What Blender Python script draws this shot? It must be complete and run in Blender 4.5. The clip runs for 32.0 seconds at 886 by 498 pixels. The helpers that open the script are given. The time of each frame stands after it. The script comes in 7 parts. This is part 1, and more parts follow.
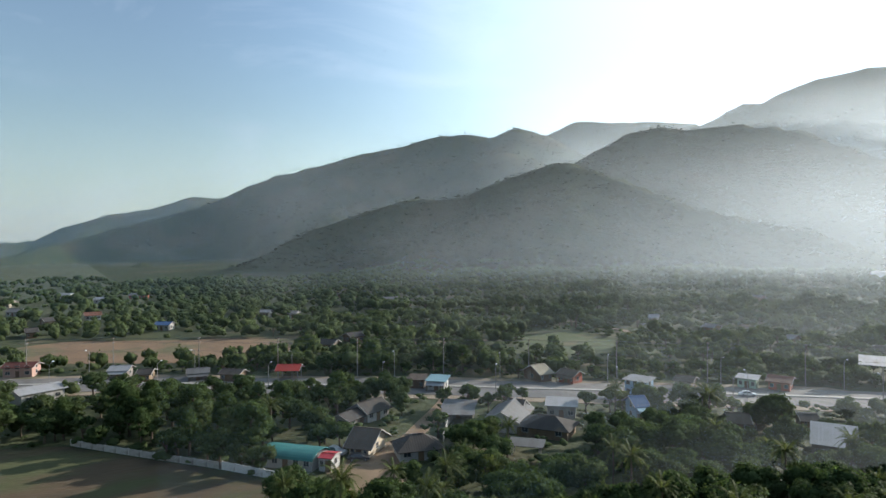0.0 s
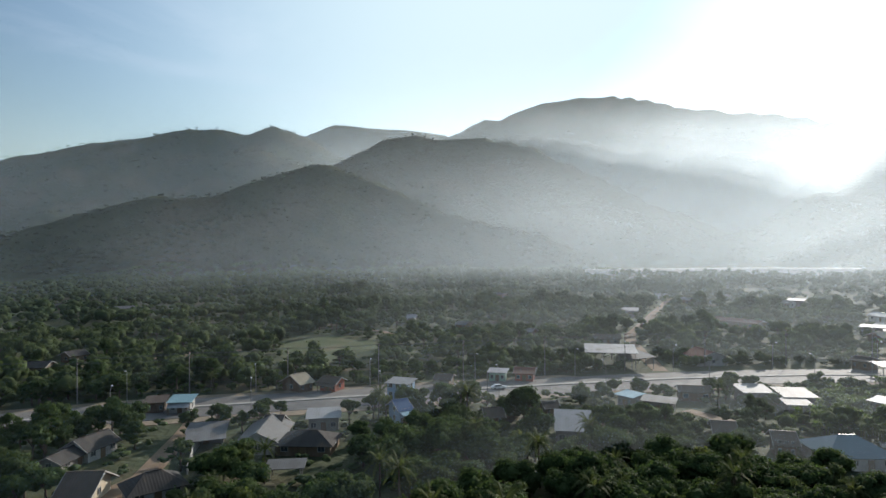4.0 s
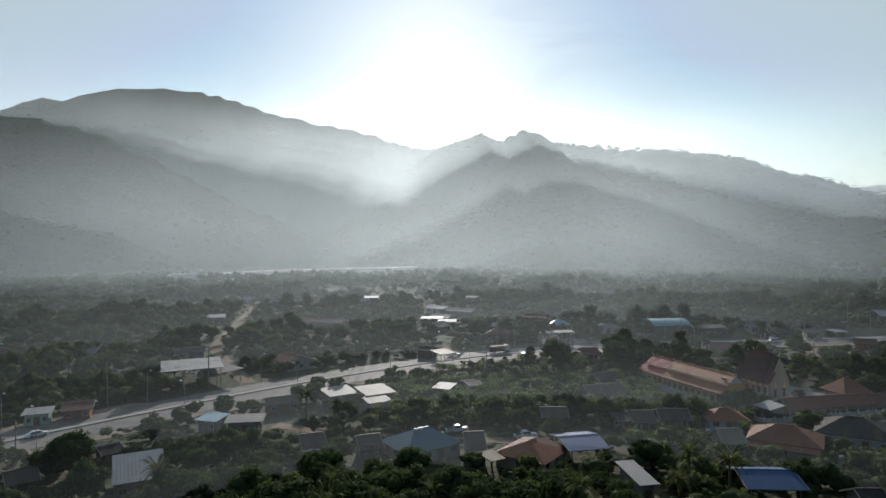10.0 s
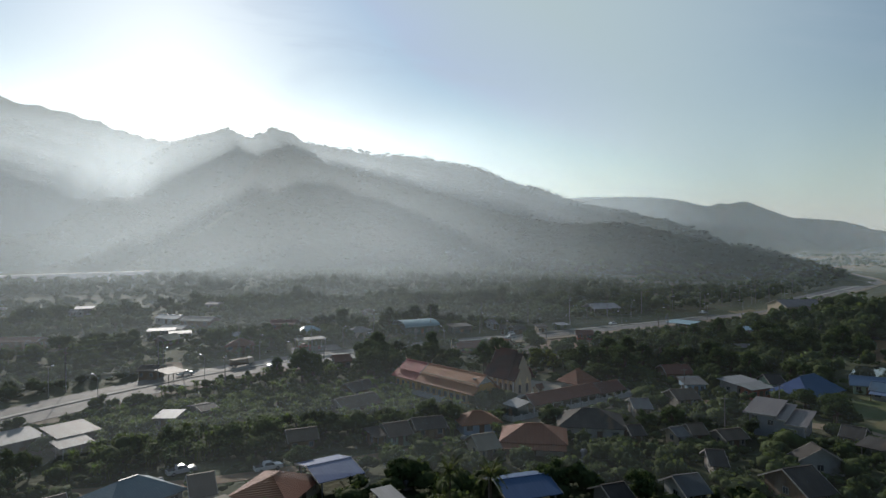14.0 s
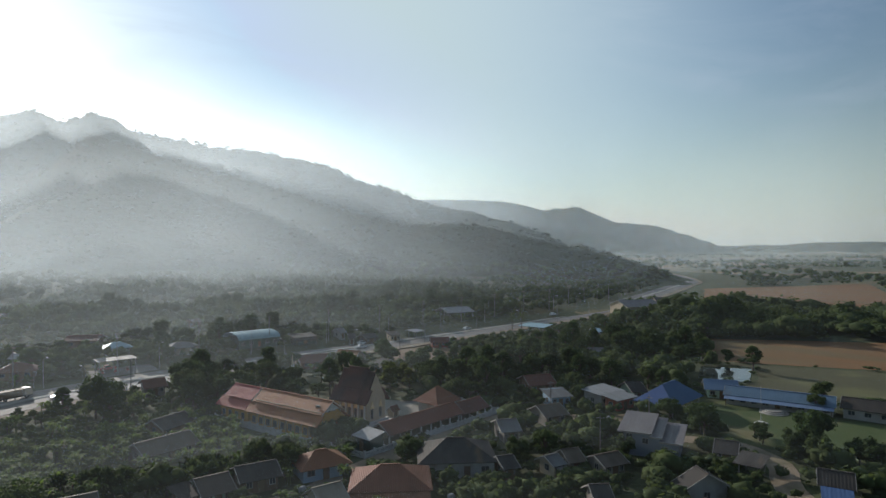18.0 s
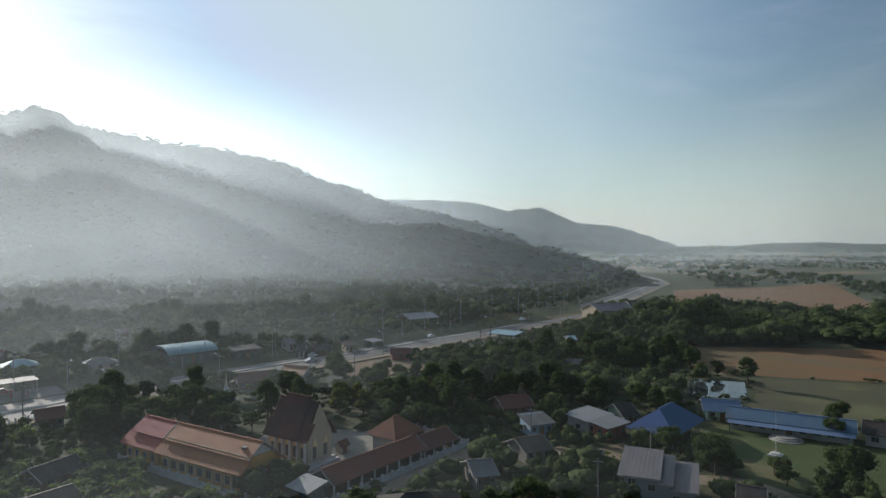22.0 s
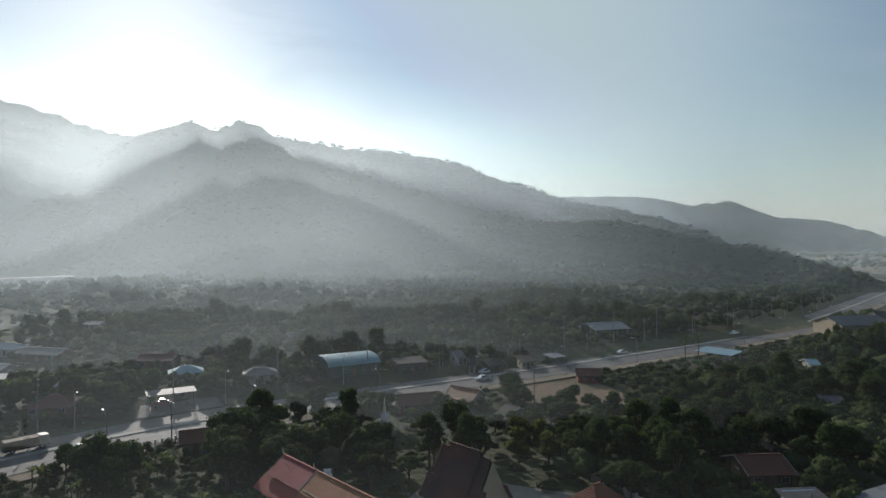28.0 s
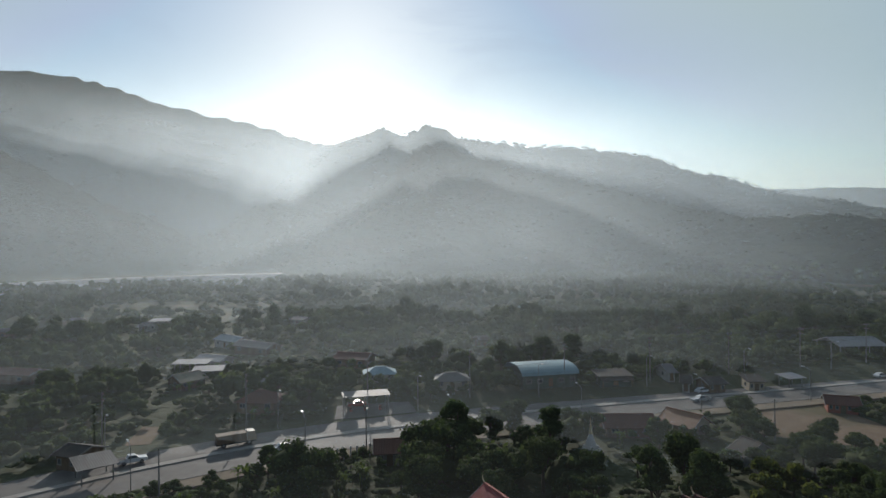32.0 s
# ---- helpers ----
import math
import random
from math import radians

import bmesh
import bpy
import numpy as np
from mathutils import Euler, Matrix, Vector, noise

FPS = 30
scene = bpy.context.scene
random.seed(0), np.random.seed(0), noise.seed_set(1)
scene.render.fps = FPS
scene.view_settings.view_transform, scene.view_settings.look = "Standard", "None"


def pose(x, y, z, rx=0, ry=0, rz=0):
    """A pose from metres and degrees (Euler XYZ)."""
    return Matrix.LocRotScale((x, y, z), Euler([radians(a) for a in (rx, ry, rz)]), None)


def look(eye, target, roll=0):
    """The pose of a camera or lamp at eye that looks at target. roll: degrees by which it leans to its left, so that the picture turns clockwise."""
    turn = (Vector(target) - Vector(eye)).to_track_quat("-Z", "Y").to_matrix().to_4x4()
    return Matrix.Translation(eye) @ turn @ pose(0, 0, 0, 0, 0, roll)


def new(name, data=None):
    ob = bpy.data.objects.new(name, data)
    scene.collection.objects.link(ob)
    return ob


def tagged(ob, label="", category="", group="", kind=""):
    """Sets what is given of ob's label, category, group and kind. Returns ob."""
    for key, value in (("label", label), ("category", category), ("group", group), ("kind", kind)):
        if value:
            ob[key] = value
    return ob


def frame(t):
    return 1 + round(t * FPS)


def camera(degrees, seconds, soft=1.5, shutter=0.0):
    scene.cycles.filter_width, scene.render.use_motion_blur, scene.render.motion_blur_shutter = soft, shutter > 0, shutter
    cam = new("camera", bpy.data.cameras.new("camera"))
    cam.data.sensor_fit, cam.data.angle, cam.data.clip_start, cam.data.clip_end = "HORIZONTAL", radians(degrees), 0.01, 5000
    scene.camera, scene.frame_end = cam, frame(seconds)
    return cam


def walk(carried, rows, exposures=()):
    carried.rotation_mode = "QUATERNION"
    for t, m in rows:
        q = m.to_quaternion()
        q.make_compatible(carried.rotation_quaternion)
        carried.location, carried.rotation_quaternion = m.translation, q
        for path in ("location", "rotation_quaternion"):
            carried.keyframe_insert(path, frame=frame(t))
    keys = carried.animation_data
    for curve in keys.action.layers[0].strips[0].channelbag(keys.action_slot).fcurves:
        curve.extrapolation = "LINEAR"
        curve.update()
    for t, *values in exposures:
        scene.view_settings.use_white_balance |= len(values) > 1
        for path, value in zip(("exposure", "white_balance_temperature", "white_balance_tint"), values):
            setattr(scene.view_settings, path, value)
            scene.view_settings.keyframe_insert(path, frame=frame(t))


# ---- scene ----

# ---- camera and flight ----
cam = camera(71.36, 32.0)
PATH = [
    (0, (15.30, -23.77, 42.12), (-64.90, 35.96, 41.81), -0.27),
    (0.5, (13.92, -22.70, 42.06), (-63.59, 40.49, 41.77), -0.23),
    (1, (12.61, -21.62, 42.02), (-61.92, 45.06, 41.77), -0.24),
    (1.5, (11.45, -20.54, 41.99), (-59.82, 49.61, 41.76), -0.24),
    (2, (10.50, -19.58, 41.96), (-57.41, 53.83, 41.75), -0.27),
    (2.5, (9.84, -18.91, 41.94), (-54.52, 57.63, 41.75), -0.29),
    (3, (9.39, -18.49, 41.94), (-51.15, 61.10, 41.77), -0.25),
    (3.5, (9.01, -18.09, 41.95), (-47.25, 64.58, 41.81), -0.28),
    (5.5, (7.71, -15.92, 42.03), (-29.82, 76.77, 41.83), -0.33),
    (6, (7.20, -15.10, 42.07), (-25.17, 79.52, 41.83), -0.39),
    (6.5, (6.74, -13.97, 42.12), (-20.42, 82.27, 41.88), -0.39),
    (7, (6.34, -12.53, 42.18), (-15.51, 85.05, 41.87), -0.34),
    (7.5, (6.02, -10.73, 42.22), (-10.41, 87.91, 41.82), -0.36),
    (8, (5.78, -8.67, 42.23), (-5.29, 90.71, 41.92), -0.38),
    (8.5, (5.68, -6.57, 42.22), (0.09, 93.27, 41.91), -0.34),
    (9, (5.73, -4.51, 42.19), (5.56, 95.49, 41.90), -0.44),
    (9.5, (5.86, -2.51, 42.16), (10.63, 97.38, 41.92), -0.45),
    (10, (6.02, -0.55, 42.13), (15.72, 98.98, 41.91), -0.45),
    (10.5, (6.21, 1.29, 42.09), (20.92, 100.20, 41.91), -0.43),
    (11, (6.54, 3.13, 42.04), (26.08, 101.21, 41.88), -0.44),
    (11.5, (6.97, 5.00, 41.97), (31.39, 101.97, 41.85), -0.46),
    (12, (7.56, 6.92, 41.87), (36.81, 102.55, 41.73), -0.45),
    (12.5, (8.31, 8.89, 41.76), (42.43, 102.89, 41.64), -0.42),
    (13, (9.20, 10.90, 41.65), (48.10, 103.02, 41.53), -0.41),
    (13.5, (10.19, 13.02, 41.57), (53.51, 103.16, 41.45), -0.42),
    (14, (11.31, 15.30, 41.53), (58.71, 103.36, 41.37), -0.39),
    (14.5, (12.67, 17.76, 41.53), (63.45, 103.91, 41.38), -0.33),
    (16.5, (18.87, 28.15, 41.64), (79.38, 107.76, 41.53), -0.17),
    (17, (20.62, 30.71, 41.65), (83.42, 108.54, 41.51), -0.08),
    (17.5, (22.56, 33.19, 41.66), (87.59, 109.15, 41.52), -0.06),
    (18, (24.58, 35.62, 41.66), (91.82, 109.63, 41.54), -0.12),
    (18.5, (26.73, 37.98, 41.66), (95.96, 110.15, 41.54), -0.14),
    (19, (29.03, 40.29, 41.65), (99.25, 111.49, 41.52), -0.13),
    (19.5, (31.38, 42.62, 41.66), (102.44, 112.98, 41.51), -0.15),
    (20, (33.74, 44.97, 41.68), (105.52, 114.60, 41.55), -0.14),
    (20.5, (36.02, 47.35, 41.72), (107.93, 116.85, 41.61), -0.12),
    (21, (38.22, 49.68, 41.75), (110.19, 119.10, 41.70), -0.13),
    (21.5, (40.37, 51.89, 41.77), (112.25, 121.41, 41.71), -0.11),
    (22, (42.50, 54.03, 41.78), (113.98, 123.97, 41.71), -0.10),
    (22.5, (44.66, 56.31, 41.79), (115.07, 127.32, 41.69), -0.16),
    (23, (46.82, 58.75, 41.80), (116.22, 130.74, 41.69), -0.16),
    (23.5, (48.97, 61.33, 41.81), (116.75, 134.86, 41.71), -0.19),
    (24, (51.01, 63.92, 41.82), (117.13, 138.94, 41.71), -0.22),
    (24.5, (52.78, 66.43, 41.84), (117.29, 142.84, 41.71), -0.30),
    (26.5, (58.64, 75.42, 41.99), (115.59, 157.62, 41.84), -0.35),
    (27, (59.88, 77.72, 42.04), (114.49, 161.49, 41.91), -0.37),
    (27.5, (60.99, 80.13, 42.10), (113.21, 165.41, 42.01), -0.42),
    (28, (62.08, 82.58, 42.15), (111.76, 169.36, 42.03), -0.44),
    (28.5, (63.13, 84.89, 42.18), (109.06, 173.72, 42.09), -0.38),
    (29, (64.09, 87.17, 42.21), (105.52, 178.18, 42.10), -0.40),
    (29.5, (64.90, 89.49, 42.23), (103.18, 181.88, 42.12), -0.46),
    (30, (65.47, 91.74, 42.25), (100.76, 185.31, 42.14), -0.43),
    (30.5, (65.65, 93.80, 42.27), (98.00, 188.43, 42.21), -0.45),
    (31, (65.37, 95.55, 42.29), (94.71, 191.15, 42.29), -0.46),
    (31.5, (64.73, 97.01, 42.30), (90.87, 193.53, 42.28), -0.49),
    (32, (63.84, 98.26, 42.31), (86.57, 195.65, 42.29), -0.54),
]

EXPOSURES = [(0, 1.05), (3, 0.75), (6, 0.3), (8, 0.05), (10, -0.05), (14, -0.18), (17, 0.03), (20, 0.12), (24, 0.08), (28, -0.15), (32, -0.25)]
walk(cam, [(t, look(eye, target, roll)) for t, eye, target, roll in PATH], EXPOSURES)

# ---- sky and sun ----
SUN_AZ, SUN_EL = 4.6, 19.0
world = bpy.data.worlds.new("morning_sky")
scene.world = world
world.use_nodes = True
wn, wl = world.node_tree.nodes, world.node_tree.links
wn.clear()
w_out, w_bg, w_sky = wn.new("ShaderNodeOutputWorld"), wn.new("ShaderNodeBackground"), wn.new("ShaderNodeTexSky")
w_sky.sky_type, w_sky.sun_disc = "NISHITA", False
w_sky.sun_elevation, w_sky.sun_rotation = radians(SUN_EL), radians(SUN_AZ)
w_sky.air_density, w_sky.dust_density, w_sky.ozone_density, w_sky.altitude = 1.6, 0.5, 2.5, 300
w_bg.inputs["Strength"].default_value = 0.1
w_tc, w_map, w_noise, w_ramp, w_mix = wn.new("ShaderNodeTexCoord"), wn.new("ShaderNodeMapping"), wn.new("ShaderNodeTexNoise"), wn.new("ShaderNodeValToRGB"), wn.new("ShaderNodeMixRGB")
w_map.inputs["Scale"].default_value = (1.2, 1.2, 4.5)
w_noise.inputs["Scale"].default_value, w_noise.inputs["Detail"].default_value = 2.3, 8
w_noise.inputs["Roughness"].default_value, w_noise.inputs["Distortion"].default_value = 0.62, 0.9
w_ramp.color_ramp.elements[0].position, w_ramp.color_ramp.elements[1].position = 0.5, 0.78
w_ramp.color_ramp.elements[1].color = (0.38, 0.38, 0.38, 1)
w_mix.inputs["Color2"].default_value = (5.2, 5.6, 6.2, 1)
wl.new(w_tc.outputs["Generated"], w_map.inputs["Vector"])
wl.new(w_map.outputs["Vector"], w_noise.inputs["Vector"])
wl.new(w_noise.outputs["Fac"], w_ramp.inputs["Fac"])
wl.new(w_ramp.outputs["Color"], w_mix.inputs["Fac"])
wl.new(w_sky.outputs["Color"], w_mix.inputs["Color1"])
w_tint, w_hsv, w_sep, w_low, w_haze = wn.new("ShaderNodeMixRGB"), wn.new("ShaderNodeHueSaturation"), wn.new("ShaderNodeSeparateXYZ"), wn.new("ShaderNodeMapRange"), wn.new("ShaderNodeMixRGB")
w_tint.blend_type = "MULTIPLY"
w_tint.inputs["Fac"].default_value, w_tint.inputs["Color2"].default_value = 1.0, (0.88, 0.985, 1.14, 1)
w_hsv.inputs["Saturation"].default_value = 0.85
w_low.interpolation_type, w_haze.blend_type = "SMOOTHSTEP", "LIGHTEN"
w_low.inputs["From Min"].default_value, w_low.inputs["From Max"].default_value = -0.02, 0.22
w_low.inputs["To Min"].default_value, w_low.inputs["To Max"].default_value = 0.55, 0.0
w_haze.inputs["Color2"].default_value = (5.15, 6.35, 6.75, 1)
w_dot, w_near, w_max = wn.new("ShaderNodeVectorMath"), wn.new("ShaderNodeMapRange"), wn.new("ShaderNodeMath")
w_dot.operation, w_max.operation, w_near.interpolation_type = "DOT_PRODUCT", "MAXIMUM", "SMOOTHSTEP"
w_near.inputs["From Min"].default_value, w_near.inputs["From Max"].default_value, w_near.inputs["To Max"].default_value = 0.38, 0.93, 1.0
wl.new(w_mix.outputs["Color"], w_hsv.inputs["Color"])
wl.new(w_hsv.outputs["Color"], w_tint.inputs["Color1"])
wl.new(w_tc.outputs["Generated"], w_sep.inputs["Vector"])
wl.new(w_sep.outputs["Z"], w_low.inputs["Value"])
wl.new(w_tc.outputs["Generated"], w_dot.inputs[0])
wl.new(w_dot.outputs["Value"], w_near.inputs["Value"])
wl.new(w_low.outputs["Result"], w_max.inputs[0])
wl.new(w_near.outputs["Result"], w_max.inputs[1])
wl.new(w_max.outputs["Value"], w_haze.inputs["Fac"])
w_off, w_fall = wn.new("ShaderNodeMapRange"), wn.new("ShaderNodeVectorMath")
w_off.interpolation_type, w_fall.operation = "SMOOTHSTEP", "SCALE"
w_off.inputs["From Min"].default_value, w_off.inputs["From Max"].default_value = 0.15, 0.8
w_off.inputs["To Min"].default_value, w_off.inputs["To Max"].default_value = 0.68, 1.0
wl.new(w_dot.outputs["Value"], w_off.inputs["Value"])
wl.new(w_off.outputs["Result"], w_fall.inputs["Scale"])
wl.new(w_haze.outputs["Color"], w_fall.inputs[0])
wl.new(w_fall.outputs["Vector"], w_bg.inputs["Color"])
wl.new(w_tint.outputs["Color"], w_haze.inputs["Color1"])
wl.new(w_bg.outputs["Background"], w_out.inputs["Surface"])
SUN_WAY = Vector((math.sin(radians(SUN_AZ)) * math.cos(radians(SUN_EL)), math.cos(radians(SUN_AZ)) * math.cos(radians(SUN_EL)), math.sin(radians(SUN_EL))))
w_dot.inputs[1].default_value = SUN_WAY
sun = new("sun", bpy.data.lights.new("sun", "SUN"))
sun.data.energy, sun.data.angle, sun.data.color = 3.9, radians(0.6), (1.0, 0.93, 0.85)
sun.matrix_world = look(tuple(SUN_WAY * 300), (0, 0, 0))


# ---- materials ----
def material(name, base, second=None, scale=1.0, rough=0.8, metal=0.0, bump=0.0, bump_scale=None, spread=0.5, third=None, third_scale=0.1, third_at=0.55, per_object=0.0, stretch=(1, 1, 1), spec=0.3, coords="Object"):
    """A surface with grain, and stains at a larger scale."""
    m = bpy.data.materials.new(name)
    m.use_nodes = True
    nt, lk = m.node_tree.nodes, m.node_tree.links
    b = nt["Principled BSDF"]
    b.inputs["Roughness"].default_value, b.inputs["Metallic"].default_value, b.inputs["Specular IOR Level"].default_value = rough, metal, spec
    tc, mp = nt.new("ShaderNodeTexCoord"), nt.new("ShaderNodeMapping")
    mp.inputs["Scale"].default_value = stretch
    lk.new(tc.outputs[coords], mp.inputs["Vector"])
    n1, r1, c1 = nt.new("ShaderNodeTexNoise"), nt.new("ShaderNodeMapRange"), nt.new("ShaderNodeMixRGB")
    n1.inputs["Scale"].default_value, n1.inputs["Detail"].default_value = scale, 6
    r1.inputs["From Min"].default_value, r1.inputs["From Max"].default_value = 0.5 - spread / 2, 0.5 + spread / 2
    c1.inputs["Color1"].default_value, c1.inputs["Color2"].default_value = (*base, 1), (*(second or base), 1)
    lk.new(mp.outputs["Vector"], n1.inputs["Vector"])
    lk.new(n1.outputs["Fac"], r1.inputs["Value"])
    lk.new(r1.outputs["Result"], c1.inputs["Fac"])
    colour = c1.outputs["Color"]
    if third:
        n2, r2, c2 = nt.new("ShaderNodeTexNoise"), nt.new("ShaderNodeMapRange"), nt.new("ShaderNodeMixRGB")
        n2.inputs["Scale"].default_value, n2.inputs["Detail"].default_value = third_scale, 5
        r2.inputs["From Min"].default_value, r2.inputs["From Max"].default_value = third_at - 0.06, third_at + 0.1
        c2.inputs["Color2"].default_value = (*third, 1)
        lk.new(mp.outputs["Vector"], n2.inputs["Vector"])
        lk.new(n2.outputs["Fac"], r2.inputs["Value"])
        lk.new(r2.outputs["Result"], c2.inputs["Fac"])
        lk.new(colour, c2.inputs["Color1"])
        colour = c2.outputs["Color"]
    if per_object:
        oi, hs, mr = nt.new("ShaderNodeObjectInfo"), nt.new("ShaderNodeHueSaturation"), nt.new("ShaderNodeMapRange")
        mr.inputs["To Min"].default_value, mr.inputs["To Max"].default_value = 1 - per_object, 1 + per_object
        lk.new(oi.outputs["Random"], mr.inputs["Value"])
        lk.new(mr.outputs["Result"], hs.inputs["Value"])
        hr = nt.new("ShaderNodeMapRange")
        hr.inputs["To Min"].default_value, hr.inputs["To Max"].default_value = 0.5 - per_object * 0.08, 0.5 + per_object * 0.08
        lk.new(oi.outputs["Random"], hr.inputs["Value"])
        lk.new(hr.outputs["Result"], hs.inputs["Hue"])
        lk.new(colour, hs.inputs["Color"])
        colour = hs.outputs["Color"]
    lk.new(colour, b.inputs["Base Color"])
    if bump:
        n3, bp = nt.new("ShaderNodeTexNoise"), nt.new("ShaderNodeBump")
        n3.inputs["Scale"].default_value, n3.inputs["Detail"].default_value = bump_scale or scale * 2, 5
        bp.inputs["Strength"].default_value, bp.inputs["Distance"].default_value = 1.0, bump
        lk.new(mp.outputs["Vector"], n3.inputs["Vector"])
        lk.new(n3.outputs["Fac"], bp.inputs["Height"])
        lk.new(bp.outputs["Normal"], b.inputs["Normal"])
    return m


M_GROUND = material("ground_scrub", (0.03, 0.044, 0.015), (0.06, 0.066, 0.026), 0.12, 0.95, third=(0.11, 0.085, 0.05), third_scale=0.03, third_at=0.64, bump=0.5, bump_scale=0.6)
M_PLAIN = material("plain_fields", (0.06, 0.075, 0.035), (0.045, 0.06, 0.028), 0.012, 0.95, third=(0.17, 0.125, 0.06), third_scale=0.008, third_at=0.53, bump=0.2, bump_scale=0.4, stretch=(0.5, 1.2, 1))
M_FOREST = material("forest_slope", (0.028, 0.042, 0.018), (0.05, 0.056, 0.026), 0.035, 1.0, third=(0.065, 0.058, 0.03), third_scale=0.006, third_at=0.56, bump=3.5, bump_scale=0.09, spec=0.05)
M_ASPHALT = material("worn_asphalt", (0.1, 0.095, 0.09), (0.16, 0.15, 0.14), 0.35, 0.78, third=(0.2, 0.18, 0.16), third_scale=0.06, third_at=0.58, bump=0.01, bump_scale=9, spec=0.25)
M_KERB = material("pale_concrete", (0.36, 0.34, 0.31), (0.27, 0.25, 0.22), 0.8, 0.85, bump=0.01, bump_scale=12)
M_SHOULDER = material("dusty_shoulder", (0.26, 0.2, 0.14), (0.17, 0.14, 0.1), 0.25, 0.95, third=(0.07, 0.075, 0.035), third_scale=0.09, third_at=0.6, bump=0.05, bump_scale=2)


# ---- helpers for meshes ----
def mesh_object(name, verts, faces, mat, smooth=False):
    me = bpy.data.meshes.new(name)
    me.from_pydata(verts, [], faces)
    if mat:
        me.materials.append(mat)
    if smooth:
        me.shade_smooth()
    me.update()
    return new(name, me)


def lattice(seed):
    return np.random.RandomState(seed).rand(256, 256)


LAT = lattice(7)


def value_noise(x, y):
    xi, yi = np.floor(x).astype(int), np.floor(y).astype(int)
    u, v = x - xi, y - yi
    u, v = u * u * (3 - 2 * u), v * v * (3 - 2 * v)
    g00, g10 = LAT[xi % 256, yi % 256], LAT[(xi + 1) % 256, yi % 256]
    g01, g11 = LAT[xi % 256, (yi + 1) % 256], LAT[(xi + 1) % 256, (yi + 1) % 256]
    return (g00 * (1 - u) + g10 * u) * (1 - v) + (g01 * (1 - u) + g11 * u) * v - 0.5


def fbm(x, y, octaves=4):
    total, amp = 0.0, 1.0
    for k in range(octaves):
        total = total + amp * value_noise(x * 2**k + 17.3 * k, y * 2**k + 5.1 * k)
        amp *= 0.5
    return total


# ---- the land: crests of the hills, eastings, northings and heights ----
FAR_WEST = [(-3569, -359, 48), (-3879, 190, 90), (-3967, 352, 176), (-3944, 543, 240), (-3910, 744, 267), (-3856, 983, 354), (-3808, 1152, 344), (-3715, 1419, 251)]
WEST = [(-1681, -138, 9), (-1884, 9, 20), (-2078, 145, 57), (-2160, 303, 102), (-2231, 468, 148), (-2276, 691, 228), (-2291, 802, 294), (-2266, 998, 359), (-2167, 1196, 424),
        (-2085, 1332, 460), (-1994, 1464, 501), (-1924, 1554, 503), (-1865, 1624, 485), (-1796, 1699, 528), (-1717, 1779, 487), (-1611, 1809, 397), (-1483, 1787, 286)]
WEST_BACK = [(-2407, 2218, 484), (-2324, 2304, 571), (-2261, 2366, 634), (-2153, 2464, 693), (-2021, 2573, 678), (-1866, 2688, 669), (-1688, 2803, 645)]
CENTRE = [(-1387, 2292, 518), (-1303, 2341, 557), (-1229, 2381, 598), (-1169, 2411, 595), (-1111, 2438, 628), (-1004, 2484, 662), (-855, 2539, 685), (-720, 2581, 680),
          (-605, 2560, 655), (-418, 2510, 582), (-232, 2484, 536), (-93, 2443, 504), (40, 2395, 455), (181, 2289, 408), (237, 2183, 337), (282, 2077, 246)]
MID = [(-1200, 1246, 209), (-1135, 1305, 278), (-1073, 1356, 326), (-1029, 1391, 353), (-963, 1436, 369), (-905, 1478, 358), (-825, 1525, 358), (-663, 1547, 323),
       (-570, 1563, 278), (-460, 1567, 217), (-347, 1545, 152), (-200, 1521, 94), (-116, 1480, 48), (-63, 1433, 14)]
FRONT = [(-1052, 424, 57), (-1036, 460, 76), (-998, 536, 106), (-951, 614, 132), (-882, 708, 145), (-829, 769, 175), (-778, 820, 198), (-747, 848, 192), (-655, 883, 154),
         (-550, 905, 109), (-452, 925, 80), (-374, 927, 65), (-312, 929, 35), (-260, 924, 10)]
EAST = [(158, 1990, 360), (234, 1831, 364), (283, 1673, 354), (318, 1616, 333), (373, 1553, 346), (431, 1517, 310), (449, 1459, 291), (531, 1368, 271), (625, 1252, 245), (708, 1125, 208),
        (735, 1047, 175), (755, 932, 141), (769, 854, 117), (761, 722, 91), (741, 623, 68), (715, 543, 49), (701, 510, 46), (701, 456, 30), (701, 417, 21), (704, 389, 11)]
EAST_FRONT = [(316, 1326, 260), (364, 1210, 219), (424, 1083, 180), (480, 960, 143), (522, 846, 109), (556, 710, 79), (599, 602, 72), (617, 522, 56), (633, 451, 36), (640, 382, 18), (640, 361, 10)]
MOUND = [(60, 1040, 17), (89, 1038, 44), (140, 1023, 79), (190, 1005, 106), (240, 984, 117), (287, 951, 109), (327, 906, 81), (380, 853, 50), (419, 801, 23)]
FAR_EAST = [(2382, 3151, 360), (2520, 3041, 361), (2758, 2827, 365), (2954, 2620, 342), (3090, 2457, 287), (3134, 2231, 292), (3245, 2065, 207), (3360, 1869, 181), (3370, 1631, 101), (3349, 1431, 37)]
FAR_PLAIN = [(4335, 1924, 60), (4477, 1557, 70), (4580, 1178, 85), (4650, 833, 70), (4650, 400, 40)]
RIDGES = [(FAR_WEST, 2.2), (WEST, 1.9), (WEST_BACK, 1.6), (CENTRE, 1.7), (MID, 1.6), (FRONT, 1.5), (EAST, 1.5), (EAST_FRONT, 1.5), (MOUND, 1.3), (FAR_EAST, 2.0), (FAR_PLAIN, 2.0)]


